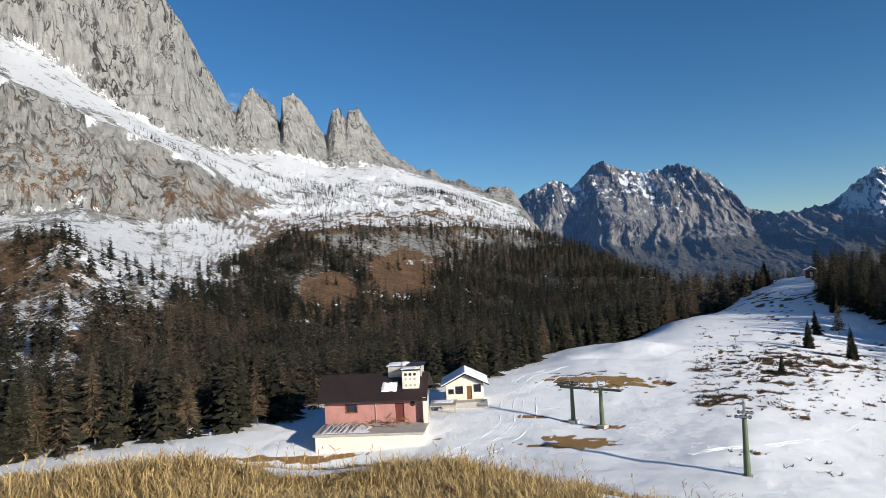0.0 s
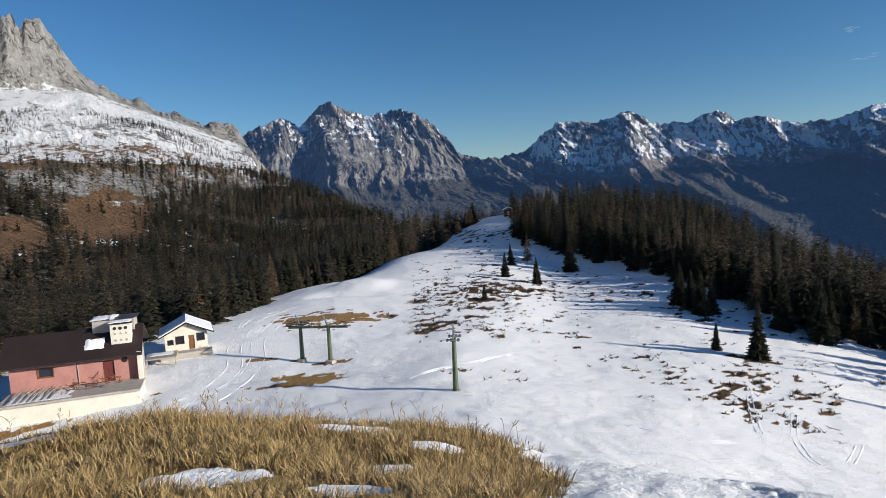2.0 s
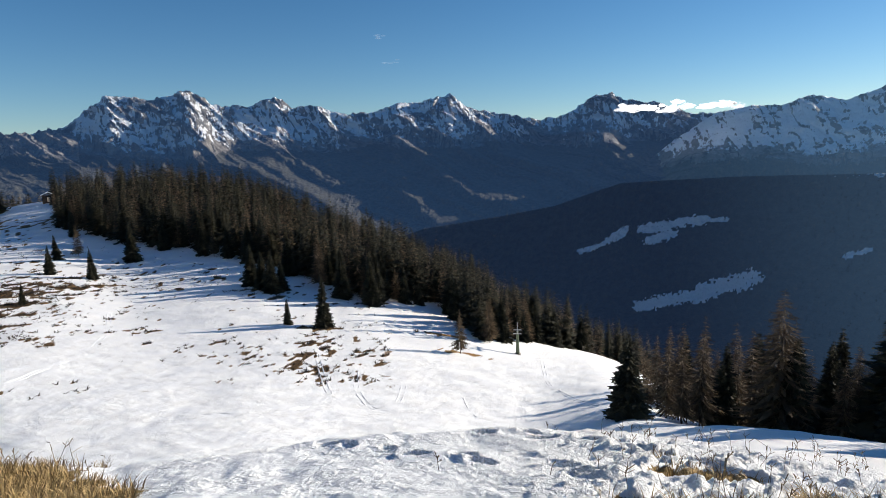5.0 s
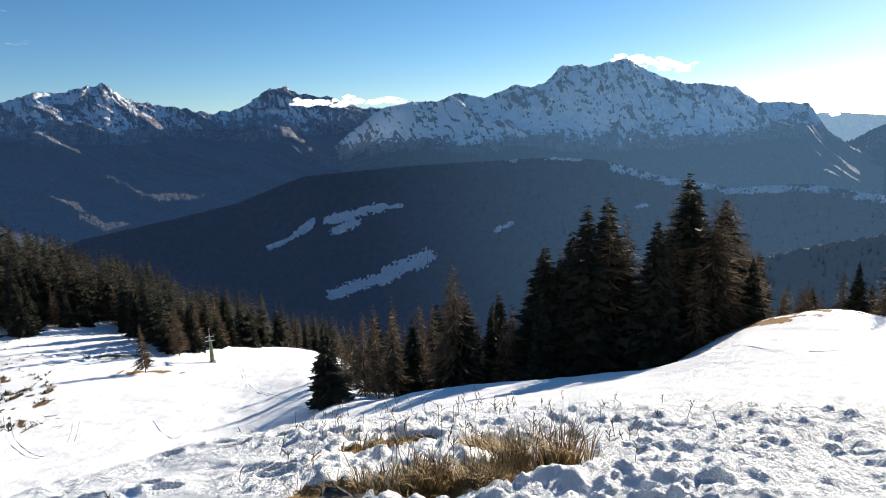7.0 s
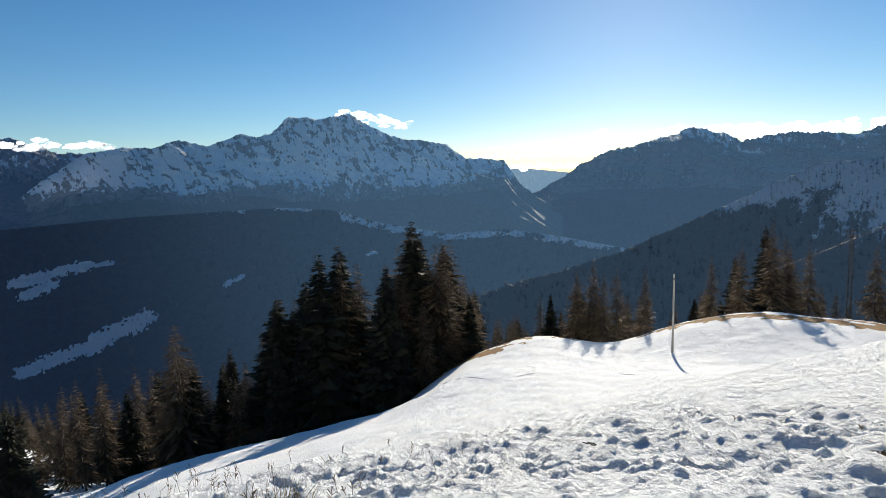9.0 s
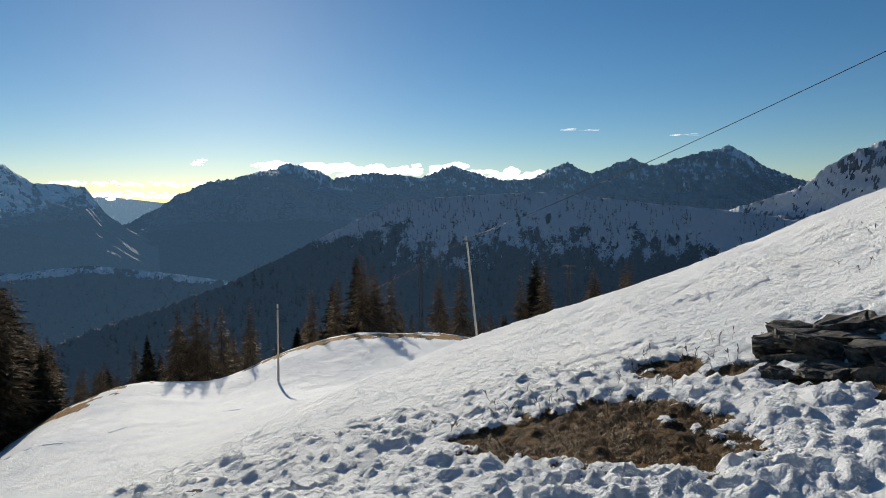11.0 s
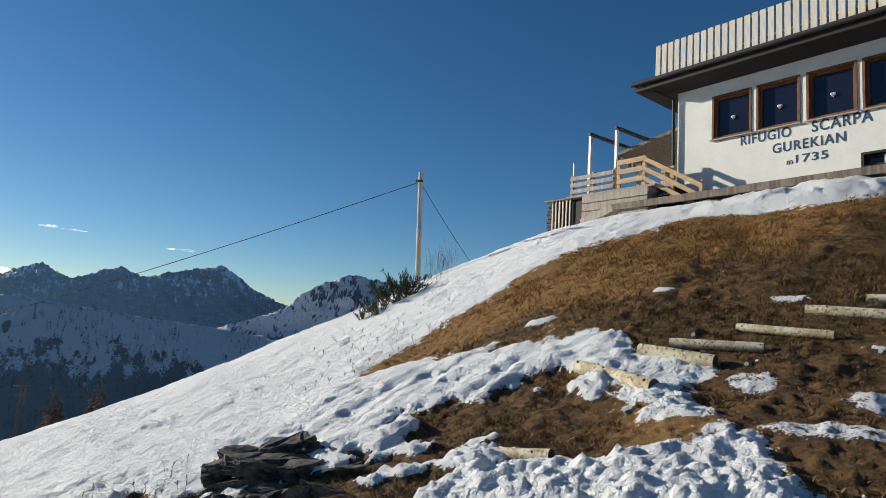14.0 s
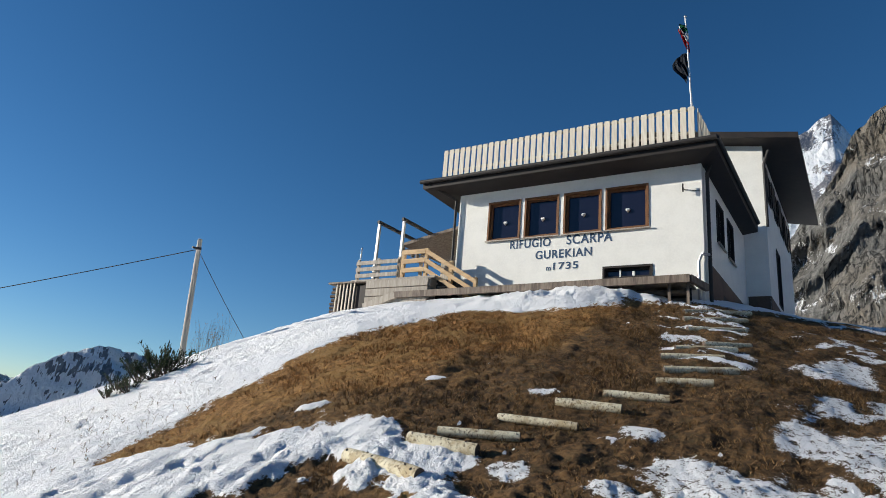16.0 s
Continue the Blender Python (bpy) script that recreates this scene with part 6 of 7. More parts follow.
def lift_house():
    """The pink building with a terrace on its cream basement."""
    house = thing("lift_house", "pink building with brown roof above a cream basement terrace", "house", pose(-14.86, 68.4, 0, 0, 0, -5.5))
    part("basement", box(0, 11.95, 0, 4.2, -23, -18.35, 0.03), CREAM, house)
    part("terrace_slab", box(-0.2, 12.1, -0.2, 4.2, -18.345, -18.1, 0.02), GREY_PLASTER, house)
    lay_snow(house, 0.1, 6.0, 0.1, 3.6, -18.1, 2)
    holes = [(2.45, 3.8, -16.85, -15.95), (8.25, 9.3, -18.1, -15.9)]
    part("wall", pierced(0, 11.5, -23, -15.3, 4.21, 4.55, holes), PINK, house)
    part("wall", box(0, 0.35, 4.56, 9.5, -23, -15.3), PINK, house)
    part("wall", box(11.15, 11.5, 4.56, 9.5, -23, -15.3), GREY_PLASTER, house)
    part("wall", box(0.36, 11.14, 9.2, 9.5, -23, -15.3), PINK, house)
    window(house, Matrix.Translation((2.45, 4.21, -16.85)), 1.35, 0.9, sill=False)
    part("door", box(8.27, 9.28, 4.33, 4.4, -18.1, -15.92, 0.01), RED_DOOR, house)
    rd = bmesh.new()
    bmesh.ops.create_cone(rd, cap_ends=True, segments=20, radius1=0.3, radius2=0.3, depth=0.06, matrix=Matrix.Translation((10.3, 4.19, -16.0)) @ Matrix.Rotation(radians(90), 4, "X"))
    part("round_window", rd, DARK_WOOD, house)
    part("downpipe", bar((6.0, 4.15, -18.1), (6.0, 4.15, -15.4), 0.08, None, None, 8), GREY_PLASTER, house)
    part("pillar", box(11.55, 12.0, 3.5, 4.1, -19.5, -15.2, 0.02), CREAM, house)
    roof = bmesh.new()
    outline = [(3.3, -15.55), (6.6, -13.0), (10.2, -15.2), (10.2, -15.05), (6.6, -12.82), (3.3, -15.4)]
    left, right = [roof.verts.new((-0.7, y, z)) for y, z in outline], [roof.verts.new((12.1, y, z)) for y, z in outline]
    roof.faces.new(left[::-1]), roof.faces.new(right)
    for k in range(6):
        roof.faces.new((left[k], left[(k + 1) % 6], right[(k + 1) % 6], right[k]))
    part("roof", roof, ROOF_SHEET, house, "dark brown sheet-metal roof")
    for x in (0.02, 11.15):
        g = bmesh.new()
        pts = [(4.56, -15.3), (9.5, -15.3), (6.7, -13.15)]
        low, high = [g.verts.new((x, y, z)) for y, z in pts], [g.verts.new((x + 0.33, y, z)) for y, z in pts]
        g.faces.new(low), g.faces.new(high[::-1])
        for k in range(3):
            g.faces.new((low[k], high[k], high[(k + 1) % 3], low[(k + 1) % 3]))
        part("gable", g, GREY_PLASTER, house)
    chimney = part("chimney", box(9.15, 11.1, 4.6, 5.6, -15.0, -12.35, 0.03), CREAM, house, "broad cream chimney with vent holes")
    for k in range(3):
        for z, s in ((-12.75, 0.17), (-13.3, 0.12), (-14.0, 0.14)):
            h = bmesh.new()
            bmesh.ops.create_cone(h, cap_ends=True, segments=14, radius1=s, radius2=s, depth=0.05, matrix=Matrix.Translation((9.6 + 0.52 * k, 4.59, z)) @ Matrix.Rotation(radians(90), 4, "X"))
            part("vent_hole", h, DARK_METAL if z > -13 else GREY_PLASTER, chimney)
    part("chimney_roof", box(8.95, 11.3, 4.4, 5.8, -12.3, -12.15, 0.02), ROOF_SHEET, chimney)
    lay_snow(chimney, 8.95, 11.3, 4.4, 5.8, -12.15, 5, 0.14)
    dormer = part("dormer", box(7.3, 11.3, 6.0, 8.2, -13.9, -11.95, 0.03), GREY_PLASTER, house)
    lay_snow(dormer, 7.1, 9.6, 5.8, 8.4, -11.93, 7, 0.2)
    part("dormer_roof", box(7.1, 11.6, 5.8, 8.4, -11.98, -11.93), ROOF_SHEET, dormer)
    lay_snow(house, 6.7, 8.5, 4.3, 5.4, -14.55, 11, 0.14, 0.77)
    # stacked junk on the terrace
    rng = random.Random(21)
    for k in range(7):
        x = 0.8 + k * 0.55 + rng.uniform(-0.1, 0.1)
        part("leaning_board", bar((x, 0.3, -18.0), (x + 0.5, 3.6, -17.7), 0.16, 0.05), GREY_BOARD, house)
    for k in range(40):
        a = Vector((rng.uniform(5.4, 10.4), rng.uniform(0.6, 3.2), rng.uniform(-18.0, -17.1)))
        part("scrap_pole", bar(a, a + Vector((rng.uniform(-1, 1), rng.uniform(-0.7, 0.7), rng.uniform(-0.2, 0.5))), 0.08, None, None, 6), WINDOW_WOOD, house)
    return house


lift_house()


def small_hut():
    hut = thing("small_hut", "small cream hut with snow-covered gable roof", "hut", pose(-0.35, 83.8, 0, 0, 0, -1.5))
    holes = [(0.05 + 0.3, 0.95, -17.75, -17.2), (1.3, 2.2, -17.75, -16.85), (2.75, 3.45, -18.6, -16.8), (3.75, 4.6, -17.6, -16.7)]
    part("wall", pierced(0, 5.0, -20.5, -16.6, 0, 0.25, holes), CREAM, hut)
    part("wall", box(0, 0.25, 0.255, 4.5, -20.5, -16.6), CREAM, hut)
    part("wall", box(4.75, 5, 0.255, 4.5, -20.5, -16.6), CREAM, hut)
    part("wall", box(0.255, 4.745, 4.25, 4.5, -20.5, -16.6), CREAM, hut)
    for a, b, c, d in (holes[0], holes[1], holes[3]):
        window(hut, Matrix.Translation((a, 0, c)), b - a, d - c, 0.1, frame_mat=DARK_WOOD, sill=False)
    part("door", box(2.76, 3.44, 0.1, 0.16, -18.6, -16.82, 0.01), WINDOW_WOOD, hut)
    g = bmesh.new()
    low, high = [g.verts.new((x, 0.0, z)) for x, z in ((0, -16.59), (5, -16.59), (2.6, -15.35))], [g.verts.new((x, 0.25, z)) for x, z in ((0, -16.59), (5, -16.59), (2.6, -15.35))]
    g.faces.new(low), g.faces.new(high[::-1])
    for k in range(3):
        g.faces.new((low[k], high[k], high[(k + 1) % 3], low[(k + 1) % 3]))
    part("gable", g, CREAM, hut)
    for name, mat, lift, grow in (("roof", DARK_WOOD, 0.0, 0.0), ("roof_snow", SNOW, 0.17, -0.08)):
        r = bmesh.new()
        outline = [(-0.75 - grow, -16.85 + lift), (2.6, -15.2 + lift), (5.8 + grow, -16.75 + lift), (5.8 + grow, -16.6 + lift), (2.6, -15.03 + lift), (-0.75 - grow, -16.7 + lift)]
        a, b = [r.verts.new((x, -0.6 - grow, z)) for x, z in outline], [r.verts.new((x, 5.1, z)) for x, z in outline]
        r.faces.new(a), r.faces.new(b[::-1])
        for k in range(6):
            r.faces.new((a[k], b[k], b[(k + 1) % 6], a[(k + 1) % 6]))
        part(name, r, mat, hut)
    part("porch_slab", box(-0.6, 5.4, -1.6, -0.03, -20.5, -18.62, 0.02), GREY_PLASTER, hut)
    return hut


small_hut()


def low_shed():
    shed = thing("low_shed", "low grey shed roof with snow between the two buildings", "shed", pose(-2.6, 79.5, 0, 0, 0, -5))
    part("roof", box(0, 3.4, 0, 3.2, -18.4, -18.2, 0.02), GREY_BOARD, shed)
    for x in (0.15, 3.25):
        for y in (0.15, 3.05):
            part("post", box(x - 0.07, x + 0.07, y - 0.07, y + 0.07, -20.6, -18.41), GREY_BOARD, shed)
    lay_snow(shed, 0.2, 3.0, 1.2, 3.0, -18.2, 14)
    return shed


low_shed()


def summit_hut():
    z = float(land(30.6, 286)) + 0.2
    p = bearing(30.6, 286)
    hut = thing("summit_hut", "dark timber cabin with a snow-covered roof on the crest", "hut", pose(p.x, p.y, z, 0, 0, -28))
    part("cabin", box(-2.0, 2.0, -1.6, 1.6, -0.8, 2.6, 0.03), DARK_WOOD, hut)
    part("door", box(-0.5, 0.5, -1.66, -1.605, 0.1, 2.0), GREY_BOARD, hut)
    for lift, mat, name in ((0, DARK_WOOD, "roof"), (0.2, SNOW, "roof_snow")):
        r = bmesh.new()
        outline = [(-2.5, 2.4 + lift), (0, 3.6 + lift), (2.5, 2.4 + lift), (2.5, 2.6 + lift), (0, 3.8 + lift), (-2.5, 2.6 + lift)]
        a, b = [r.verts.new((x, -2.1, q)) for x, q in outline], [r.verts.new((x, 2.1, q)) for x, q in outline]
        r.faces.new(a), r.faces.new(b[::-1])
        for k in range(6):
            r.faces.new((a[k], b[k], b[(k + 1) % 6], a[(k + 1) % 6]))
        part(name, r, mat, hut)
    for x in (-1.6, 1.6):
        part("post", bar((x, -2.0, -1.2), (x, -2.0, 2.5), 0.12), DARK_WOOD, hut)
    return hut


summit_hut()


# ---- ski-lift pylons ----
def pylon(b, r, high, turn, lean=0.0, big=False):
    p = bearing(b, r)
    p.z = float(land(b, r)) - 0.1
    py = thing("lift_pylon", "olive green steel drag-lift pylon standing in the snow", "pylon", Matrix.Translation(p) @ Matrix.Rotation(radians(turn), 4, "Z") @ Matrix.Rotation(radians(lean), 4, "Y"), "pylons of the drag lift")
    part("footing", box(-0.45, 0.45, -0.45, 0.45, -0.5, 0.16, 0.05), GREY_PLASTER, py)
    part("mast", bar((0, 0, 0), (0, 0, high), 0.58, 0.34, None, 12), GREEN_STEEL, py, smooth=False)
    part("crossarm", bar((-1.1, 0, high), (1.1, 0, high), 0.14, 0.18), STEEL, py)
    for x in (-1.0, 1.0):
        rocker = part("sheave_rocker", bar((x, -0.6, high - 0.12), (x, 0.6, high - 0.12), 0.09, 0.12), STEEL, py)
        for y in (-0.5, -0.17, 0.17, 0.5):
            w = bmesh.new()
            bmesh.ops.create_cone(w, cap_ends=True, segments=14, radius1=0.15, radius2=0.15, depth=0.07, matrix=Matrix.Translation((x + 0.08, y, high - 0.12)) @ Matrix.Rotation(radians(90), 4, "Y"))
            part("sheave", w, DARK_METAL, rocker)
    hoop = bmesh.new()
    for a, c in (((-0.55, 0, high), (-0.75, 0, high + 1.35)), ((0.55, 0, high), (0.75, 0, high + 1.1)), ((-0.75, 0, high + 1.35), (0.75, 0, high + 1.1)), ((-0.75, 0, high + 1.35), (0, 0, high + 0.2)), ((0.75, 0, high + 1.1), (0, 0, high + 0.2))):
        bar(a, c, 0.06, None, hoop)
    part("work_frame", hoop, STEEL, py)
    ladder = bmesh.new()
    for k in range(int(high / 0.35)):
        bar((0.3, -0.18, 0.5 + 0.35 * k), (0.3, 0.18, 0.5 + 0.35 * k), 0.03, None, ladder)
    bar((0.33, -0.18, 0.3), (0.28, -0.18, high - 0.1), 0.035, None, ladder), bar((0.33, 0.18, 0.3), (0.28, 0.18, high - 0.1), 0.035, None, ladder)
    part("ladder", ladder, STEEL, py)
    return py


pylon(25.1, 57.0, 5.2, 60, 3.0)
pylon(69.5, 89.8, 3.6, 20)


def drive_station():
    """Two posts that carry the bullwheel and hangers of the drag lift."""
    a, c = bearing(11.1, 75.2), bearing(13.6, 73.1)
    base = min(float(land(11.1, 75.2)), float(land(13.6, 73.1)))
    st = thing("lift_station", "drag-lift station with bullwheel on two olive green posts", "ski lift", Matrix.Translation((a + c) / 2 + Vector((0, 0, base))) @ Matrix.Rotation(math.atan2(c.y - a.y, c.x - a.x), 4, "Z"))
    half = (c - a).length / 2
    for x in (-half, half):
        part("footing", box(x - 0.5, x + 0.5, -0.5, 0.5, -0.6, 0.35, 0.05), GREY_PLASTER, st)
        part("mast", bar((x, 0, 0), (x, 0, 4.1 if x < 0 else 4.5), 0.56, 0.4, None, 12), GREEN_STEEL, st)
    part("girder", bar((-half - 1.6, 0, 4.05), (half + 2.6, 0, 4.45), 0.22, 0.26), GREEN_STEEL, st)
    wheel = bmesh.new()
    bmesh.ops.create_cone(wheel, cap_ends=False, segments=28, radius1=1.25, radius2=1.25, depth=0.14, matrix=Matrix.Translation((-half - 0.5, 0, 4.5)))
    bmesh.ops.solidify(wheel, geom=wheel.faces[:], thickness=0.12)
    for k in range(6):
        d = Vector((math.cos(k * 1.047), math.sin(k * 1.047), 0)) * 1.2
        bar(Vector((-half - 0.5, 0, 4.5)), Vector((-half - 0.5, 0, 4.5)) + d, 0.09, None, wheel)
    part("bullwheel", wheel, DARK_METAL, st)
    rng = random.Random(5)
    for k in range(34):
        x = rng.uniform(-half - 2.0, half + 2.4)
        p = Vector((x, rng.uniform(-0.9, 0.9), 4.5 + rng.uniform(0.1, 0.5)))
        part("tow_hanger", bar(p, p + Vector((rng.uniform(-0.9, 0.9), rng.uniform(-0.3, 0.3), rng.uniform(-0.6, 0.3))), 0.06, None, None, 5), DARK_METAL if k % 3 else STEEL, st)
    for x in (-half, half):
        part("antenna", bar((x, 0, 4.4), (x - 0.6, 0, 5.6), 0.08), STEEL, st)
        part("cross_piece", bar((x - 1.0, 0, 5.0), (x + 0.8, 0, 5.5), 0.07), STEEL, st)
    return st


drive_station()


# ---- utility poles and their cable ----
POLE_WOOD = wood("pole_wood", (0.56, 0.53, 0.46), (0.34, 0.32, 0.27), (6, 6, 0.8))


def utility_pole(foot, top, label, width=0.2, ground_z=None):
    pole = thing("utility_pole", label, "pole", Matrix.Translation(foot), "poles of the overhead cable")
    d = Vector(top) - Vector(foot)
    part("mast", bar(-d.normalized() * 0.6, d, width, width * 0.72, None, 12), POLE_WOOD, pole)
    n = d.normalized()
    part("insulator", bar(d - n * 0.32 + Vector((-0.02, 0, 0)), d - n * 0.32 + Vector((0.2, 0.05, 0)), 0.07, None, None, 8), DARK_METAL, pole)
    part("band", bar(d - n * 0.36, d - n * 0.28, width * 0.9, None, None, 12), DARK_METAL, pole)
    return pole


TOP_A, TOP_B = Vector((-4.39, -20.94, 5.36)), Vector((17.5, -34.3, -2.4))
utility_pole((-4.55, -20.9, land_xy(-4.55, -20.9)), TOP_A, "pale weathered wooden pole with a cable on the slope")
utility_pole((16.8, -34.66, land_xy(16.8, -34.66)), TOP_B, "leaning thin wooden pole below the slope edge", 0.16)
utility_pole((31.67, -32.72, land_xy(31.67, -32.72)), (31.63, -32.76, land_xy(31.67, -32.72) + 5.5), "short weathered wooden pole in the snow", 0.17)


def cable(a, b, sag, name="overhead_cable", thick=0.028):
    bm = bmesh.new()
    pts = [Vector(a).lerp(Vector(b), k / 16) - Vector((0, 0, sag * 4 * (k / 16) * (1 - k / 16))) for k in range(17)]
    for p, q in zip(pts, pts[1:]):
        bar(p, q, thick, None, bm, 5)
    return tagged(part(name, bm, DARK_METAL), "thin dark sagging cable hung between wooden poles", "cable", "overhead cables")


cable(TOP_A - Vector((0, 0, 0.34)), TOP_B - Vector((0, 0, 0.2)), 0.25)
cable(TOP_B - Vector((0, 0, 0.2)), (38.0, -46.0, -10.5), 0.3)
cable(TOP_A - Vector((0, 0, 0.34)), bearing(197.2, 24.5, float(land(197.2, 24.5)) - 0.05), 0.05, "guy_wire", 0.022)


def lattice_tower(b, r, high):
    p = bearing(b, r)
    z = float(land(b, r))
    t = thing("cable_tower", "grey lattice lift tower standing in the shaded trees", "tower", Matrix.Translation((p.x, p.y, z)) @ Matrix.Rotation(radians(-b), 4, "Z"), "towers in the shaded trees")
    for x in (-0.28, 0.28):
        part("leg", bar((x, 0, -0.5), (x * 0.5, 0, high), 0.14), DULL_STEEL, t)
    brace = bmesh.new()
    n = max(4, int(high / 1.4))
    for k in range(n):
        u, v = k / n, (k + 1) / n
        s = 1 if k % 2 else -1
        bar((s * 0.28 * (1 - 0.5 * u), 0, high * u), (-s * 0.28 * (1 - 0.5 * v), 0, high * v), 0.07, None, brace)
    part("bracing", brace, DULL_STEEL, t)
    for k, w in ((0.0, 0.7), (0.7, 0.5)):
        part("crossarm", bar((-w, 0, high - k), (w, 0, high - k), 0.09), DULL_STEEL, t)
    return t


lattice_tower(148.9, 90, 90 * math.tan(radians(-5.5)) - float(land(148.9, 90)))
lattice_tower(162.3, 60, 60 * math.tan(radians(-6.2)) - float(land(162.3, 60)))


# ---- near things on the hillside ----
STONE = Nodes("dark_schist")
STONE = STONE.finish(STONE.mix(STONE.ramp(STONE.noise(6, 7, 0.65), 0.35, 0.7), (0.028, 0.025, 0.022), (0.19, 0.165, 0.135)), 0.85, STONE.noise(18, 8), 0.9, 0.04)
BIRCH = Nodes("peeled_log")
BIRCH = BIRCH.finish(BIRCH.mix(BIRCH.ramp(BIRCH.noise(26, 7, 0.7), 0.5, 0.66), BIRCH.mix(BIRCH.ramp(BIRCH.noise(4, 5, 0.7), 0.42, 0.62), (0.76, 0.69, 0.50), (0.50, 0.40, 0.24)), (0.16, 0.11, 0.06)), 0.85, BIRCH.noise(34, 7, 0.7), 0.7, 0.015)


def rock(b, r, wide, deep, high, seed, label, lift=0.0, turn=0.0, dip=0.0, group="rocks of the outcrop"):
    """A block with broken faces: a ball cut flat by chance planes and by its bedding."""
    rng = random.Random(seed)
    bm = bmesh.new()
    bmesh.ops.create_icosphere(bm, subdivisions=3, radius=1.25)
    cuts = [Vector((0, 0, 1)), Vector((0, 0, -1))] + [Vector((rng.gauss(0, 1), rng.gauss(0, 1), rng.gauss(0, 0.35))).normalized() for _ in range(9)]
    for d in cuts:
        geom = bm.verts[:] + bm.edges[:] + bm.faces[:]
        made = bmesh.ops.bisect_plane(bm, geom=geom, dist=0.001, plane_co=d * rng.uniform(0.6, 0.92), plane_no=d, clear_outer=True)
        bmesh.ops.holes_fill(bm, edges=[e for e in made["geom_cut"] if isinstance(e, bmesh.types.BMEdge)])
    bmesh.ops.triangulate(bm, faces=[f for f in bm.faces if len(f.verts) > 4])
    bmesh.ops.subdivide_edges(bm, edges=[e for e in bm.edges if e.calc_length() > 0.35], cuts=2)
    for v in bm.verts:
        p = v.co.copy()
        v.co = p + p.normalized() * (0.30 * noise.fractal(p * 2.6 + Vector((seed, 0, 0)), 0.8, 2.0, 5) + 0.06 * noise.cell(Vector((seed, 0, p.z * 4))))
        v.co = Vector((v.co.x * wide, v.co.y * deep, v.co.z * high))
    p = bearing(b, r)
    ob = part("rock", bm, STONE)
    ob.matrix_basis = Matrix.Translation((p.x, p.y, float(land(b, r)) + lift)) @ Matrix.Rotation(radians(-b + turn), 4, "Z") @ Matrix.Rotation(radians(dip), 4, "Y") @ Matrix.Rotation(radians(rng.uniform(-9, 9)), 4, "X")
    return tagged(ob, label, "rock", group)


for n, (b, r, w, d, h, lift) in enumerate(((177.0, 8.0, 0.34, 0.3, 0.16, 0.12), (179.2, 8.2, 0.40, 0.3, 0.17, 0.20), (181.6, 8.3, 0.42, 0.3, 0.2, 0.26), (184.0, 8.2, 0.36, 0.3, 0.15, 0.18), (186.4, 8.0, 0.36, 0.24, 0.10, 0.08),
                                           (178.2, 7.5, 0.40, 0.24, 0.12, 0.10), (180.8, 7.6, 0.44, 0.25, 0.13, 0.16), (183.4, 7.5, 0.42, 0.25, 0.12, 0.14), (186.2, 7.3, 0.3, 0.2, 0.09, 0.05), (177.4, 7.0, 0.2, 0.16, 0.09, 0.03),
                                           (180.2, 6.95, 0.3, 0.2, 0.11, 0.05), (182.6, 6.8, 0.26, 0.17, 0.10, 0.04), (184.6, 6.7, 0.22, 0.16, 0.12, 0.03), (181.3, 7.9, 0.5, 0.2, 0.05, 0.34), (188.0, 7.7, 0.2, 0.14, 0.07, 0.04), (176.2, 7.5, 0.16, 0.12, 0.08, 0.03))):
    rock(b, r, w * 0.95, d, h * 1.0, n * 3 + 1, "dark layered schist rock jutting from the snow", lift * 0.5, n * 37 % 130 - 65, (n * 29) % 44 - 30)
rock(129.3, 6.6, 0.15, 0.11, 0.045, 40, "flat dark stone lying on the snow", 0.045, 0, 0, "")
rock(82.6, 3.75, 0.2, 0.15, 0.11, 44, "low brown mossy rock among dry grass", -0.03, 0, 0, "")


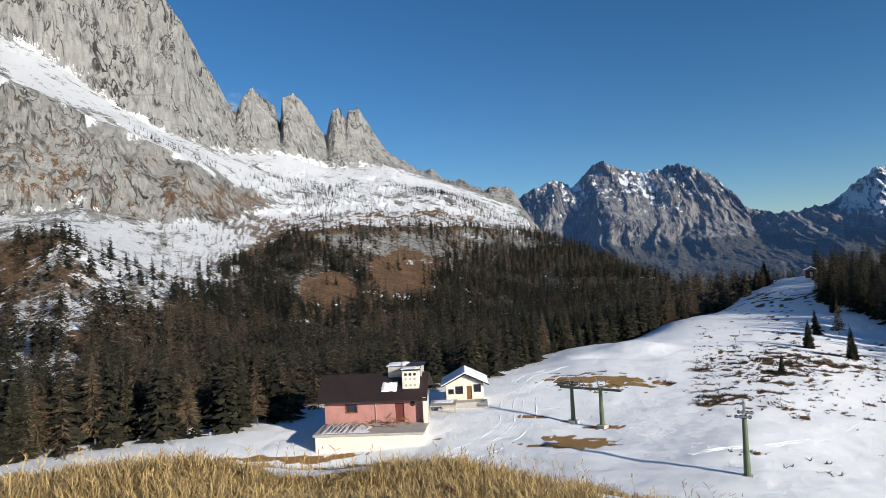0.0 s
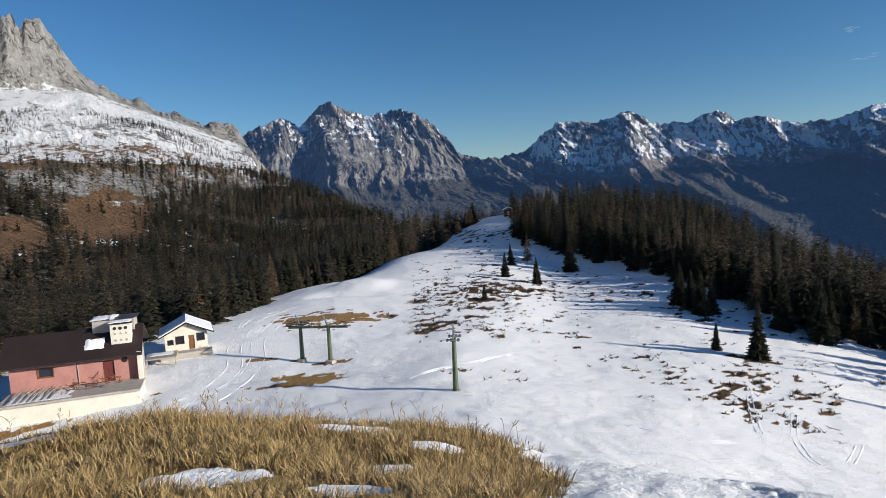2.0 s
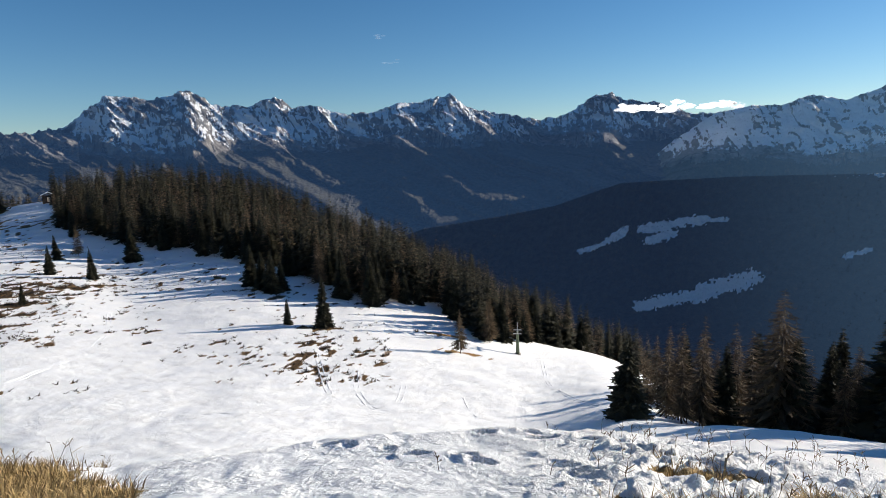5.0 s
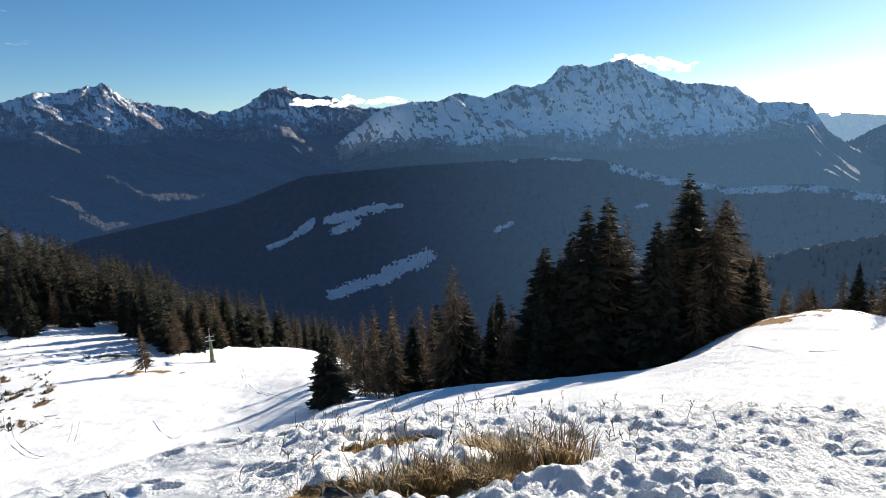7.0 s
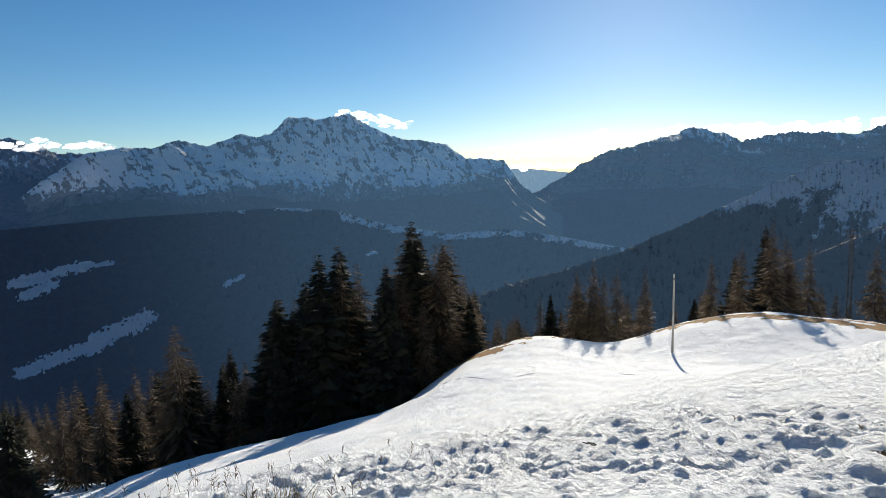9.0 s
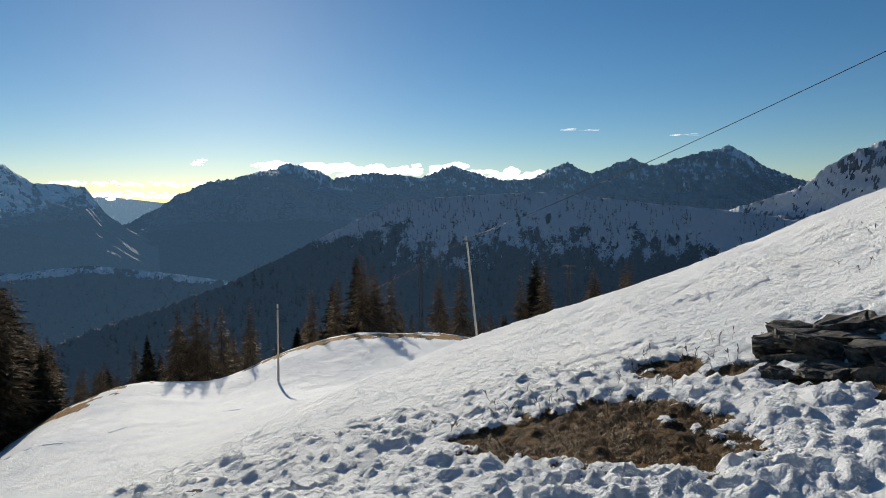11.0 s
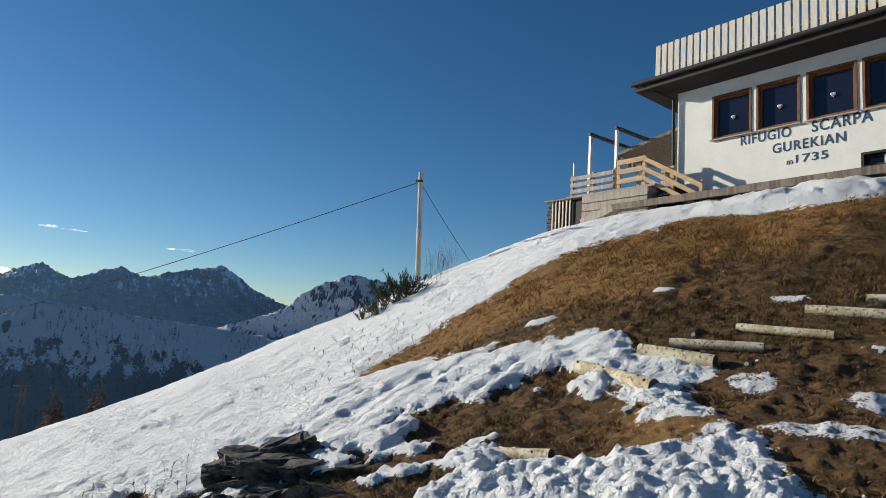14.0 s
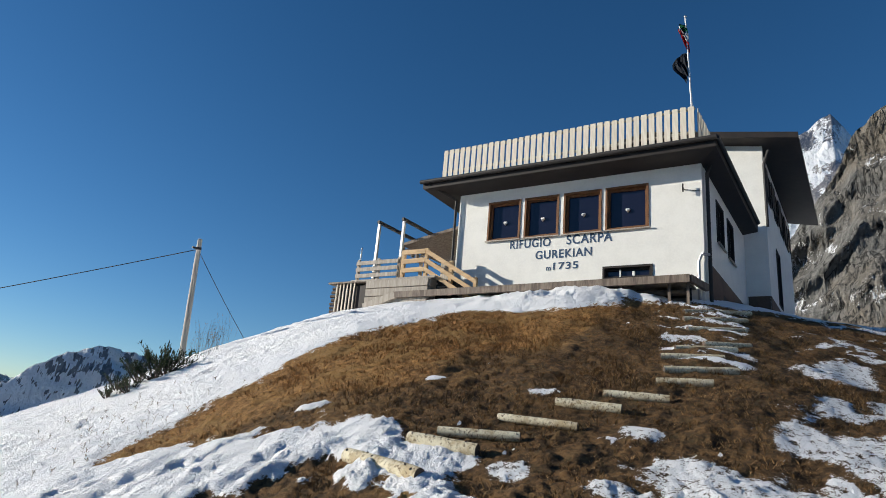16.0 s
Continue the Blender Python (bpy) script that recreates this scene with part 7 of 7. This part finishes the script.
def log(a, c, thick, seed, label, group="log steps", sink=0.12):
    """A peeled log with worn ends, lying on the slope; a and c are (bearing, distance)."""
    p, q = bearing(*a), bearing(*c)
    p.z, q.z = float(land(*a)) + thick * sink, float(land(*c)) + thick * sink
    bm = bmesh.new()
    rings, sides = 9, 14
    rows_of = []
    axis = (q - p).normalized()
    side = Vector((0, 0, 1)).cross(axis).normalized()
    up = axis.cross(side)
    for k in range(rings + 1):
        c0 = p.lerp(q, k / rings)
        line = []
        for j in range(sides):
            t = 6.283 * j / sides
            rad = thick / 2 * (1 + 0.07 * noise.noise((k * 0.6 + seed, math.cos(t) * 1.2, math.sin(t) * 1.2))) * (0.93 if k in (0, rings) else 1)
            line.append(bm.verts.new(c0 + side * math.cos(t) * rad + up * math.sin(t) * rad))
        rows_of.append(line)
    for u, v in zip(rows_of, rows_of[1:]):
        for j in range(sides):
            bm.faces.new((u[j], u[(j + 1) % sides], v[(j + 1) % sides], v[j]))
    rows_of_points = [[v.co.copy() for v in line] for line in (rows_of[0], rows_of[-1])]
    ob = thing("log", label, "log", Matrix.Identity(4), group)
    part("stem", bm, BIRCH, ob, smooth=True)
    for line, turn in ((rows_of_points[0], -1), (rows_of_points[-1], 1)):
        cap = bmesh.new()
        cap.faces.new([cap.verts.new(v) for v in (line if turn > 0 else line[::-1])])
        part("cut_end", cap, BARK, ob, "dark weathered cut end")
    rng = random.Random(seed)
    for k in range(9):
        holes = bmesh.new()
        c0 = p.lerp(q, (k + 0.5 + rng.uniform(-0.2, 0.2)) / 9)
        t = rng.uniform(0.5, 2.6)
        d = side * math.cos(t) + up * math.sin(t)
        bmesh.ops.create_icosphere(holes, subdivisions=1, radius=thick * 0.09, matrix=Matrix.Translation(c0 + d * thick * 0.47))
        part("knot", holes, DARK_WOOD, ob)
    return ob


for n, (a, c) in enumerate((((205.8, 8.79), (211.7, 7.87)), ((210.8, 8.93), (216.5, 8.46)), ((213.2, 9.10), (220.1, 8.86)), ((218.3, 9.46), (224.9, 9.13)), ((223.2, 9.91), (228.6, 9.74)), ((227.2, 10.31), (232.5, 10.25)))):
    log(a, c, (0.2, 0.18, 0.13, 0.12, 0.16, 0.13)[n], n * 5 + 1, "pale peeled log laid as a step in the turf", sink=0.18 if n < 2 else 0.0)
for n, (a, c) in enumerate((((231.6, 11.08), (236.1, 11.16)), ((232.4, 11.81), (238.2, 12.15)), ((232.3, 12.76), (237.3, 12.99)), ((233.6, 13.5), (238.4, 13.9)), ((235.9, 13.96), (239.5, 14.48)), ((234.8, 15.24), (239.4, 15.89)), ((234.6, 16.3), (239.6, 17.15)), ((234.7, 17.25), (240.0, 18.55)))):
    log(a, c, 0.14, 60 + n, "grey log step half buried in snow", sink=-0.1)
log((195.6, 7.0), (203.2, 6.35), 0.14, 90, "grey weathered log half buried in turf and snow", "")


# ---- tracks in the snow ----
def ski_track(name, label, way, gap=0.0):
    """A line pressed into the snow: low rounded ridges of snow thrown up along a smooth curve through (bearing, distance) places."""
    ends = [bearing(*p) for p in way]
    ends = [ends[0] * 2 - ends[1]] + ends + [ends[-1] * 2 - ends[-2]]
    points = []
    for p0, p1, p2, p3 in zip(ends, ends[1:], ends[2:], ends[3:]):
        for k in range(14):
            t = k / 14
            points.append(0.5 * (2 * p1 + (p2 - p0) * t + (2 * p0 - 5 * p1 + 4 * p2 - p3) * t * t + (3 * p1 - p0 - 3 * p2 + p3) * t**3))
    bm = bmesh.new()
    for offset in ((-gap / 2, gap / 2) if gap else (0.0,)):
        last = None
        for i in range(1, len(points) - 1):
            side = (points[i + 1] - points[i - 1]).cross(Vector((0, 0, 1))).normalized()
            c = points[i] + side * offset
            b, r = polar(c.x, c.y)
            c.z = float(land(b, r) + swell(np.array([c.x]), np.array([c.y]), np.array([r]))[0])
            size = 0.065 * (1 + 0.6 * noise.noise(c * 0.8))
            ring = [bm.verts.new(c + side * size * math.cos(a) * 1.3 + Vector((0, 0, size * (math.sin(a) * 0.9 - 0.1)))) for a in (-0.4, 0.5, 1.57, 2.64, 3.54)]
            if last:
                for u in range(4):
                    bm.faces.new((last[u], last[u + 1], ring[u + 1], ring[u]))
            last = ring
    return tagged(part(name, bm, SNOW, None, "", True), label, "track", "tracks in the snow")


ski_track("ski_track", "curved ski track pressed into the piste", ((54.1, 69.4), (54.2, 60.5), (55.6, 54.4), (57.7, 55.4), (58.7, 65.0)), 0.5)
ski_track("ski_track", "long curving ski track down the piste", ((50.6, 76), (51.3, 61.7), (51.5, 58.5), (49.7, 54.5), (46.3, 50.8), (42.8, 51.0), (38.0, 53.0)), 0.5)
ski_track("ski_track", "short ski track near the trees", ((64.2, 61.4), (65.2, 54.9), (68.4, 50.9)))
ski_track("ski_track", "winding ski track below the lift pylon", ((71.7, 89.6), (72.0, 80.0), (72.4, 72.5), (74.5, 64.5), (77.0, 57.5)), 0.4)
ski_track("ski_track", "curved ski track over the hump", ((115.1, 42.0), (118.1, 38.4), (121.0, 34.1)))
ski_track("ski_track", "curved ski track over the hump", ((122.0, 35.6), (126.6, 37.2), (130.8, 38.4), (133.5, 37.0)))
ski_track("ski_track", "faint straight track across the piste", ((20.0, 62.0), (28.0, 72.0), (33.0, 88.0), (34.0, 112.0)), 0.5)
ski_track("ski_track", "faint track on the upper piste", ((24.0, 95.0), (26.5, 125.0), (28.0, 165.0), (29.2, 220.0)), 0.5)
ski_track("vehicle_track", "rutted vehicle track curving to the small hut", ((-3.0, 62.0), (2.0, 66.0), (5.0, 74.0), (5.4, 86.0), (7.5, 104.0), (12.0, 118.0)), 1.7)
ski_track("vehicle_track", "rutted vehicle track curving to the small hut", ((-1.0, 60.0), (4.2, 66.0), (7.0, 76.0), (7.6, 90.0), (10.5, 108.0)), 1.7)


# ---- shrubs and grasses ----
def clump(verts, faces, base, count, high, lean, width, rng):
    """Blades that rise and bend from one spot."""
    for _ in range(count):
        a = rng.uniform(0, 6.283)
        h = high * rng.uniform(0.5, 1.15)
        out = Vector((math.cos(a), math.sin(a), 0))
        side = Vector((-math.sin(a), math.cos(a), 0)) * width * rng.uniform(0.6, 1.3)
        p = Vector(base) + out * rng.uniform(0, 0.04)
        mid = p + out * h * lean * 0.35 + Vector((0, 0, h * 0.6))
        tip = p + out * h * lean * rng.uniform(0.7, 1.3) + Vector((0, 0, h * rng.uniform(0.75, 1.0)))
        k = len(verts)
        verts.extend((p - side, p + side, mid + side * 0.7, mid - side * 0.7, tip))
        faces.extend(((k, k + 1, k + 2, k + 3), (k + 3, k + 2, k + 4)))


def leaf_stuff(name, dark, light):
    n = Nodes(name)
    tint = n.add("NewGeometry").outputs["Random Per Island"]
    return n.finish(n.mix(tint, dark, light), 0.7)


STRAW = leaf_stuff("straw_blades", (0.13, 0.078, 0.03), (0.60, 0.43, 0.19))
TURF_BLADES = leaf_stuff("brown_turf_blades", (0.165, 0.085, 0.030), (0.50, 0.275, 0.10))
EARTH_BLADES = leaf_stuff("earthy_turf_blades", (0.085, 0.05, 0.021), (0.36, 0.21, 0.082))
TWIG = leaf_stuff("dry_stalks", (0.10, 0.07, 0.04), (0.30, 0.22, 0.13))


def meadow(name, label, count, b0, b1, r0, r1, high, lean, width, blades, material, seed, limit=0.45, power=1.0, earthy=None):
    state = np.random.RandomState(seed)
    b = state.uniform(b0, b1, count)
    r = np.sqrt(state.uniform(r0**2, r1**2, count)) if power == 1.0 else r0 + (r1 - r0) * state.rand(count) ** power
    x, y = r * np.sin(np.radians(b)), r * np.cos(np.radians(b))
    snow, _, soil = cover(x, y)
    keep = snow < limit
    if earthy is not None:
        keep = keep & ((soil > 0.4) == earthy)
    x, y, b, r = x[keep], y[keep], b[keep], r[keep]
    z = land(b, r) + swell(x, y, r) + fbm(x * 1.1, y * 1.1, 2, 4) * 0.10 - 0.04
    tall = high * (1 + 0.9 * fbm(x * 1.3, y * 1.3, 33, 3))
    x, y, z, tall = (np.repeat(v, blades) for v in (x, y, z, tall))
    n = len(x)
    a, h = state.uniform(0, 6.283, n), tall * state.uniform(0.5, 1.15, n)
    base = np.stack([x, y, z], -1)
    out = np.stack([np.cos(a), np.sin(a), 0 * a], -1)
    side = np.stack([-np.sin(a), np.cos(a), 0 * a], -1) * (width * state.uniform(0.6, 1.3, n))[:, None]
    up = np.array([[0.0, 0.0, 1.0]])
    base = base + out * state.uniform(0, 0.05, n)[:, None]
    mid = base + out * (h * lean * 0.35)[:, None] + up * (h * 0.6)[:, None]
    tip = base + out * (h * lean * state.uniform(0.7, 1.3, n))[:, None] + up * (h * state.uniform(0.75, 1.0, n))[:, None]
    verts = np.stack([base - side, base + side, mid + side * 0.7, mid - side * 0.7, tip], 1).reshape(-1, 3)
    k = np.arange(n)[:, None] * 5
    loops = (k + np.array([[0, 1, 2, 3, 3, 2, 4]])).astype(np.int32)
    me = bpy.data.meshes.new(name)
    me.vertices.add(len(verts))
    me.vertices.foreach_set("co", verts.astype(np.float32).ravel())
    me.loops.add(loops.size)
    me.loops.foreach_set("vertex_index", loops.ravel())
    me.polygons.add(2 * n)
    me.polygons.foreach_set("loop_start", (np.arange(n)[:, None] * 7 + np.array([[0, 4]])).astype(np.int32).ravel())
    me.update()
    me.validate()
    me.materials.append(material)
    return tagged(new(name, me), label, "grass", kind="stuff")


meadow("dry_grass", "long straw-coloured dry grass on the knoll", 14000, -46, 37, 2.4, 9.8, 0.15, 0.75, 0.0045, 8, STRAW, 1, 0.5, 1.2)
meadow("brown_turf", "short brown winter turf below the mountain hut", 30000, 186, 258, 8, 19.8, 0.09, 1.3, 0.006, 5, TURF_BLADES, 2, 0.45, 1.0, False)
meadow("earthy_turf", "dark brown trampled turf beside the log steps", 30000, 186, 258, 4.5, 20, 0.08, 1.3, 0.006, 5, EARTH_BLADES, 6, 0.45, 1.0, True)
meadow("patch_turf", "brown turf in the bare patches of the snow", 8000, 142, 208, 4.2, 9.2, 0.07, 1.3, 0.004, 7, EARTH_BLADES, 3, 0.4)
SHRUB = leaf_stuff("dwarf_shrub_twigs", (0.012, 0.010, 0.007), (0.075, 0.048, 0.025))
meadow("piste_shrubs", "dark dwarf shrubs standing out of the piste snow", 60000, 19, 61, 58, 175, 0.34, 1.4, 0.045, 5, SHRUB, 7, 0.4)
meadow("shoulder_grass", "yellowish dry grass in gaps of the snow", 480, 76, 108, 3.2, 6.8, 0.13, 0.9, 0.004, 9, STRAW, 4, 0.5)


def tussocks():
    rng = random.Random(8)
    for b, r, high, wide in ((98.5, 4.5, 0.28, 0.14), (102.5, 4.4, 0.32, 0.16), (95.2, 5.1, 0.2, 0.1), (91.5, 4.0, 0.18, 0.2), (87.5, 3.9, 0.16, 0.2), (95.5, 3.9, 0.18, 0.15), (83.5, 6.0, 0.14, 0.1)):
        verts, faces = [], []
        for _ in range(30):
            o = Vector((rng.gauss(0, wide * 0.5), rng.gauss(0, wide * 0.5), 0)) + bearing(b, r)
            clump(verts, faces, (o.x, o.y, land_xy(o.x, o.y) - 0.02), 12, high, 0.8, 0.004, rng)
        ob = new("grass_tussock", mesh_from("grass_tussock", [tuple(v) for v in verts], faces, STRAW))
        tagged(ob, "straw-coloured grass tussock rising from the snow", "grass", "tussocks in the snow")


tussocks()


def stalks(name, label, spots, high, material, seed, seedy=True):
    rng = random.Random(seed)
    bm_v, bm_f = [], []
    for b, r in spots:
        o = bearing(b, r)
        o.z = float(land(b, r))
        h = high * rng.uniform(0.5, 1.2)
        tip = o + Vector((rng.gauss(0, 0.2) * h, rng.gauss(0, 0.2) * h, h))
        side = Vector((math.cos(radians(b)), -math.sin(radians(b)), 0)) * 0.0022
        k = len(bm_v)
        bm_v.extend((o - side, o + side, tip + side * 0.6, tip - side * 0.6))
        bm_f.append((k, k + 1, k + 2, k + 3))
        if seedy:
            for _ in range(rng.randint(2, 7)):
                u = rng.uniform(0.55, 1.0)
                p = o.lerp(tip, u)
                q = p + Vector((rng.gauss(0, 0.035), rng.gauss(0, 0.035), rng.uniform(0.01, 0.05)))
                k = len(bm_v)
                bm_v.extend((p - side * 1.4, p + side * 1.4, q + side * 1.8, q - side * 1.8))
                bm_f.append((k, k + 1, k + 2, k + 3))
    ob = new(name, mesh_from(name, [tuple(v) for v in bm_v], bm_f, material))
    return tagged(ob, label, "grass", kind="stuff")


def all_stalks():
    rng = random.Random(31)
    stalks("tall_stalks", "tall dry grass stalks with seed heads", [(rng.uniform(-40, 34), rng.uniform(5.5, 9.6)) for _ in range(260)], 0.32, STRAW, 2)
    spots = [(rng.gauss(93, 9), rng.uniform(4, 9)) for _ in range(110)] + [(rng.uniform(70, 88), rng.uniform(4, 7)) for _ in range(10)]
    stalks("snow_stalks", "thin dry weed stalks standing in the snow", spots, 0.27, TWIG, 3)
    spots = [(rng.gauss(171, 3), rng.uniform(7.2, 9)) for _ in range(30)] + [(rng.gauss(160, 5), rng.uniform(6.3, 7.6)) for _ in range(30)] + [(rng.gauss(189, 3.5), rng.uniform(12, 17)) for _ in range(90)]
    stalks("brown_stalks", "thin brown twigs rising from the bare patches", spots, 0.17, TWIG, 4)
    stalks("pole_twigs", "bare twigs round the foot of the pole", [(rng.gauss(194.2, 0.8), rng.uniform(19.5, 22.5)) for _ in range(70)], 1.0, TWIG, 5)


all_stalks()


def dwarf_pine(b, r, high, seed, name="dwarf_pine", label="dark green dwarf pine bush on the snowy slope"):
    rng = random.Random(seed)
    p = bearing(b, r)
    bush = thing(name, label, "bush", Matrix.Translation((p.x, p.y, float(land(b, r)))), "bushes on the slope")
    stem, verts, faces = bmesh.new(), [], []
    for k in range(18):
        a = rng.uniform(0, 6.283)
        lean = rng.uniform(0.25, 1.25)
        end = Vector((math.cos(a) * lean, math.sin(a) * lean, rng.uniform(0.35, 1.0))) * high
        bar((0, 0, -0.1), end, 0.035, 0.012, stem, 5)
        for _ in range(30):
            q = end * rng.uniform(0.45, 1.06) + Vector((rng.gauss(0, 0.05), rng.gauss(0, 0.05), rng.gauss(0, 0.04))) * high
            d = (end.normalized() + Vector((rng.gauss(0, 0.7), rng.gauss(0, 0.7), rng.uniform(0.0, 0.9)))).normalized() * 0.15 * high
            s = d.cross(Vector((0, 0, 1))).normalized() * 0.028 * high
            i = len(verts)
            verts.extend((q - s, q + s, q + d))
            faces.append((i, i + 1, i + 2))
    part("branchwork", stem, BARK, bush)
    crown = new("needles", mesh_from("needles", [tuple(v) for v in verts], faces, PINE))
    crown.parent = bush
    return bush


for n, (b, r, h) in enumerate(((190.6, 18.9, 0.85), (189.6, 19.2, 0.7), (191.3, 19.4, 0.75), (188.3, 19.0, 0.45), (187.6, 18.6, 0.35), (189.0, 18.3, 0.4))):
    dwarf_pine(b, r, h, 50 + n)


# ---- clouds clinging to the peaks ----
def cloud_material(name, low, high, most):
    n = Nodes(name)
    tree = n.tree
    body = n.add("BsdfTranslucent")
    body.inputs[0].default_value = (0.9, 0.9, 0.9, 1)
    face = n.add("BsdfDiffuse")
    face.inputs[0].default_value = (0.9, 0.9, 0.9, 1)
    both = n.add("MixShader")
    both.inputs[0].default_value = 0.45
    tree.links.new(body.outputs[0], both.inputs[1])
    tree.links.new(face.outputs[0], both.inputs[2])
    # glow added in place of sunlight scattered through the cloud
    light = n.add("Emission")
    light.inputs[0].default_value, light.inputs[1].default_value = (0.95, 0.97, 1.0, 1), 0.55
    lit = n.add("AddShader")
    tree.links.new(both.outputs[0], lit.inputs[0])
    tree.links.new(light.outputs[0], lit.inputs[1])
    gap = n.add("BsdfTransparent")
    out = n.add("MixShader")
    tree.links.new(n.math("MULTIPLY", n.ramp(n.noise(0.012, 6, 0.65), low, high), most), out.inputs[0])
    tree.links.new(gap.outputs[0], out.inputs[1])
    tree.links.new(lit.outputs[0], out.inputs[2])
    tree.links.new(out.outputs[0], n.out.inputs["Surface"])
    return n.mat


CLOUD = cloud_material("thin_cloud", 0.26, 0.52, 1.0)
SOFT = cloud_material("ragged_cloud", 0.38, 0.62, 0.9)
STREAK = cloud_material("cloud_streak", 0.3, 0.7, 0.35)
WISP = cloud_material("cloud_wisp", 0.35, 0.8, 0.08)


def cloud(b0, b1, e0, e1, r, thick, puffs, seed, label, material=CLOUD, stretch=1.0):
    """A drift of small puffs between two bearings, at heights in degrees."""
    rng = random.Random(seed)
    bm = bmesh.new()
    for k in range(puffs):
        u = rng.random()
        b, e = b0 + (b1 - b0) * u, e0 + (e1 - e0) * u + rng.gauss(0, thick * 0.5)
        size = r * math.radians(thick) * rng.uniform(0.35, 0.9)
        c = bearing(b, r + rng.uniform(-60, 60), r * math.tan(radians(e)))
        m = Matrix.Translation(c) @ Matrix.Rotation(radians(-b), 4, "Z") @ Matrix.Diagonal((stretch * size * rng.uniform(1.2, 2.6), size, size * rng.uniform(0.5, 0.9), 1))
        made = bmesh.ops.create_icosphere(bm, subdivisions=3, radius=1.0, matrix=m)
        for v in made["verts"]:
            d = noise.fractal(v.co * (0.9 / size) + Vector((seed, k, 0)), 0.9, 2.0, 4)
            v.co = c + (v.co - c) * (1 + 0.4 * d)
    return tagged(part("cloud", bm, material, None, "", True), label, "cloud", kind="stuff")


cloud(-18.9, -15.0, 14.1, 14.7, 1420, 0.8, 26, 1, "thin white cloud wisp clinging to the rock towers", WISP)
cloud(78.4, 88, 3.1, 3.15, 3450, 0.34, 46, 2, "flat white cloud bank lying on the far ridge", SOFT)
cloud(106.4, 113, 5.4, 4.3, 3980, 0.46, 26, 3, "bright white cloud puff behind the summit", SOFT)
cloud(134.5, 160.5, 2.75, 2.0, 4450, 0.5, 110, 4, "long white cloud bank behind the southern ridge")
cloud(129.2, 130.2, 3.1, 3.1, 4450, 0.22, 5, 5, "small white cloud puff above the ridge")
cloud(119, 131, 1.25, 1.2, 4600, 0.17, 90, 6, "flat band of low cloud on the horizon")
cloud(119, 130, 0.35, 0.2, 4600, 0.26, 70, 7, "flat band of low cloud in the valley gap")
cloud(162, 164.5, 6.0, 5.9, 4600, 0.06, 9, 8, "thin streak of cloud above the ridge", STREAK, 6.0)
cloud(171, 173, 5.2, 5.2, 4600, 0.05, 9, 9, "thin streak of cloud above the ridge", STREAK, 6.0)
cloud(57.2, 58.0, 10.15, 10.05, 4600, 0.10, 7, 10, "thin wisp of high cloud", WISP, 2.0)
cloud(58.0, 59.2, 7.9, 8.05, 4600, 0.10, 9, 11, "thin wisp of high cloud", WISP, 2.0)
cloud(134.3, 137.2, 2.8, 3.2, 4500, 0.3, 12, 12, "white cloud puff over the hazy ridge", SOFT)
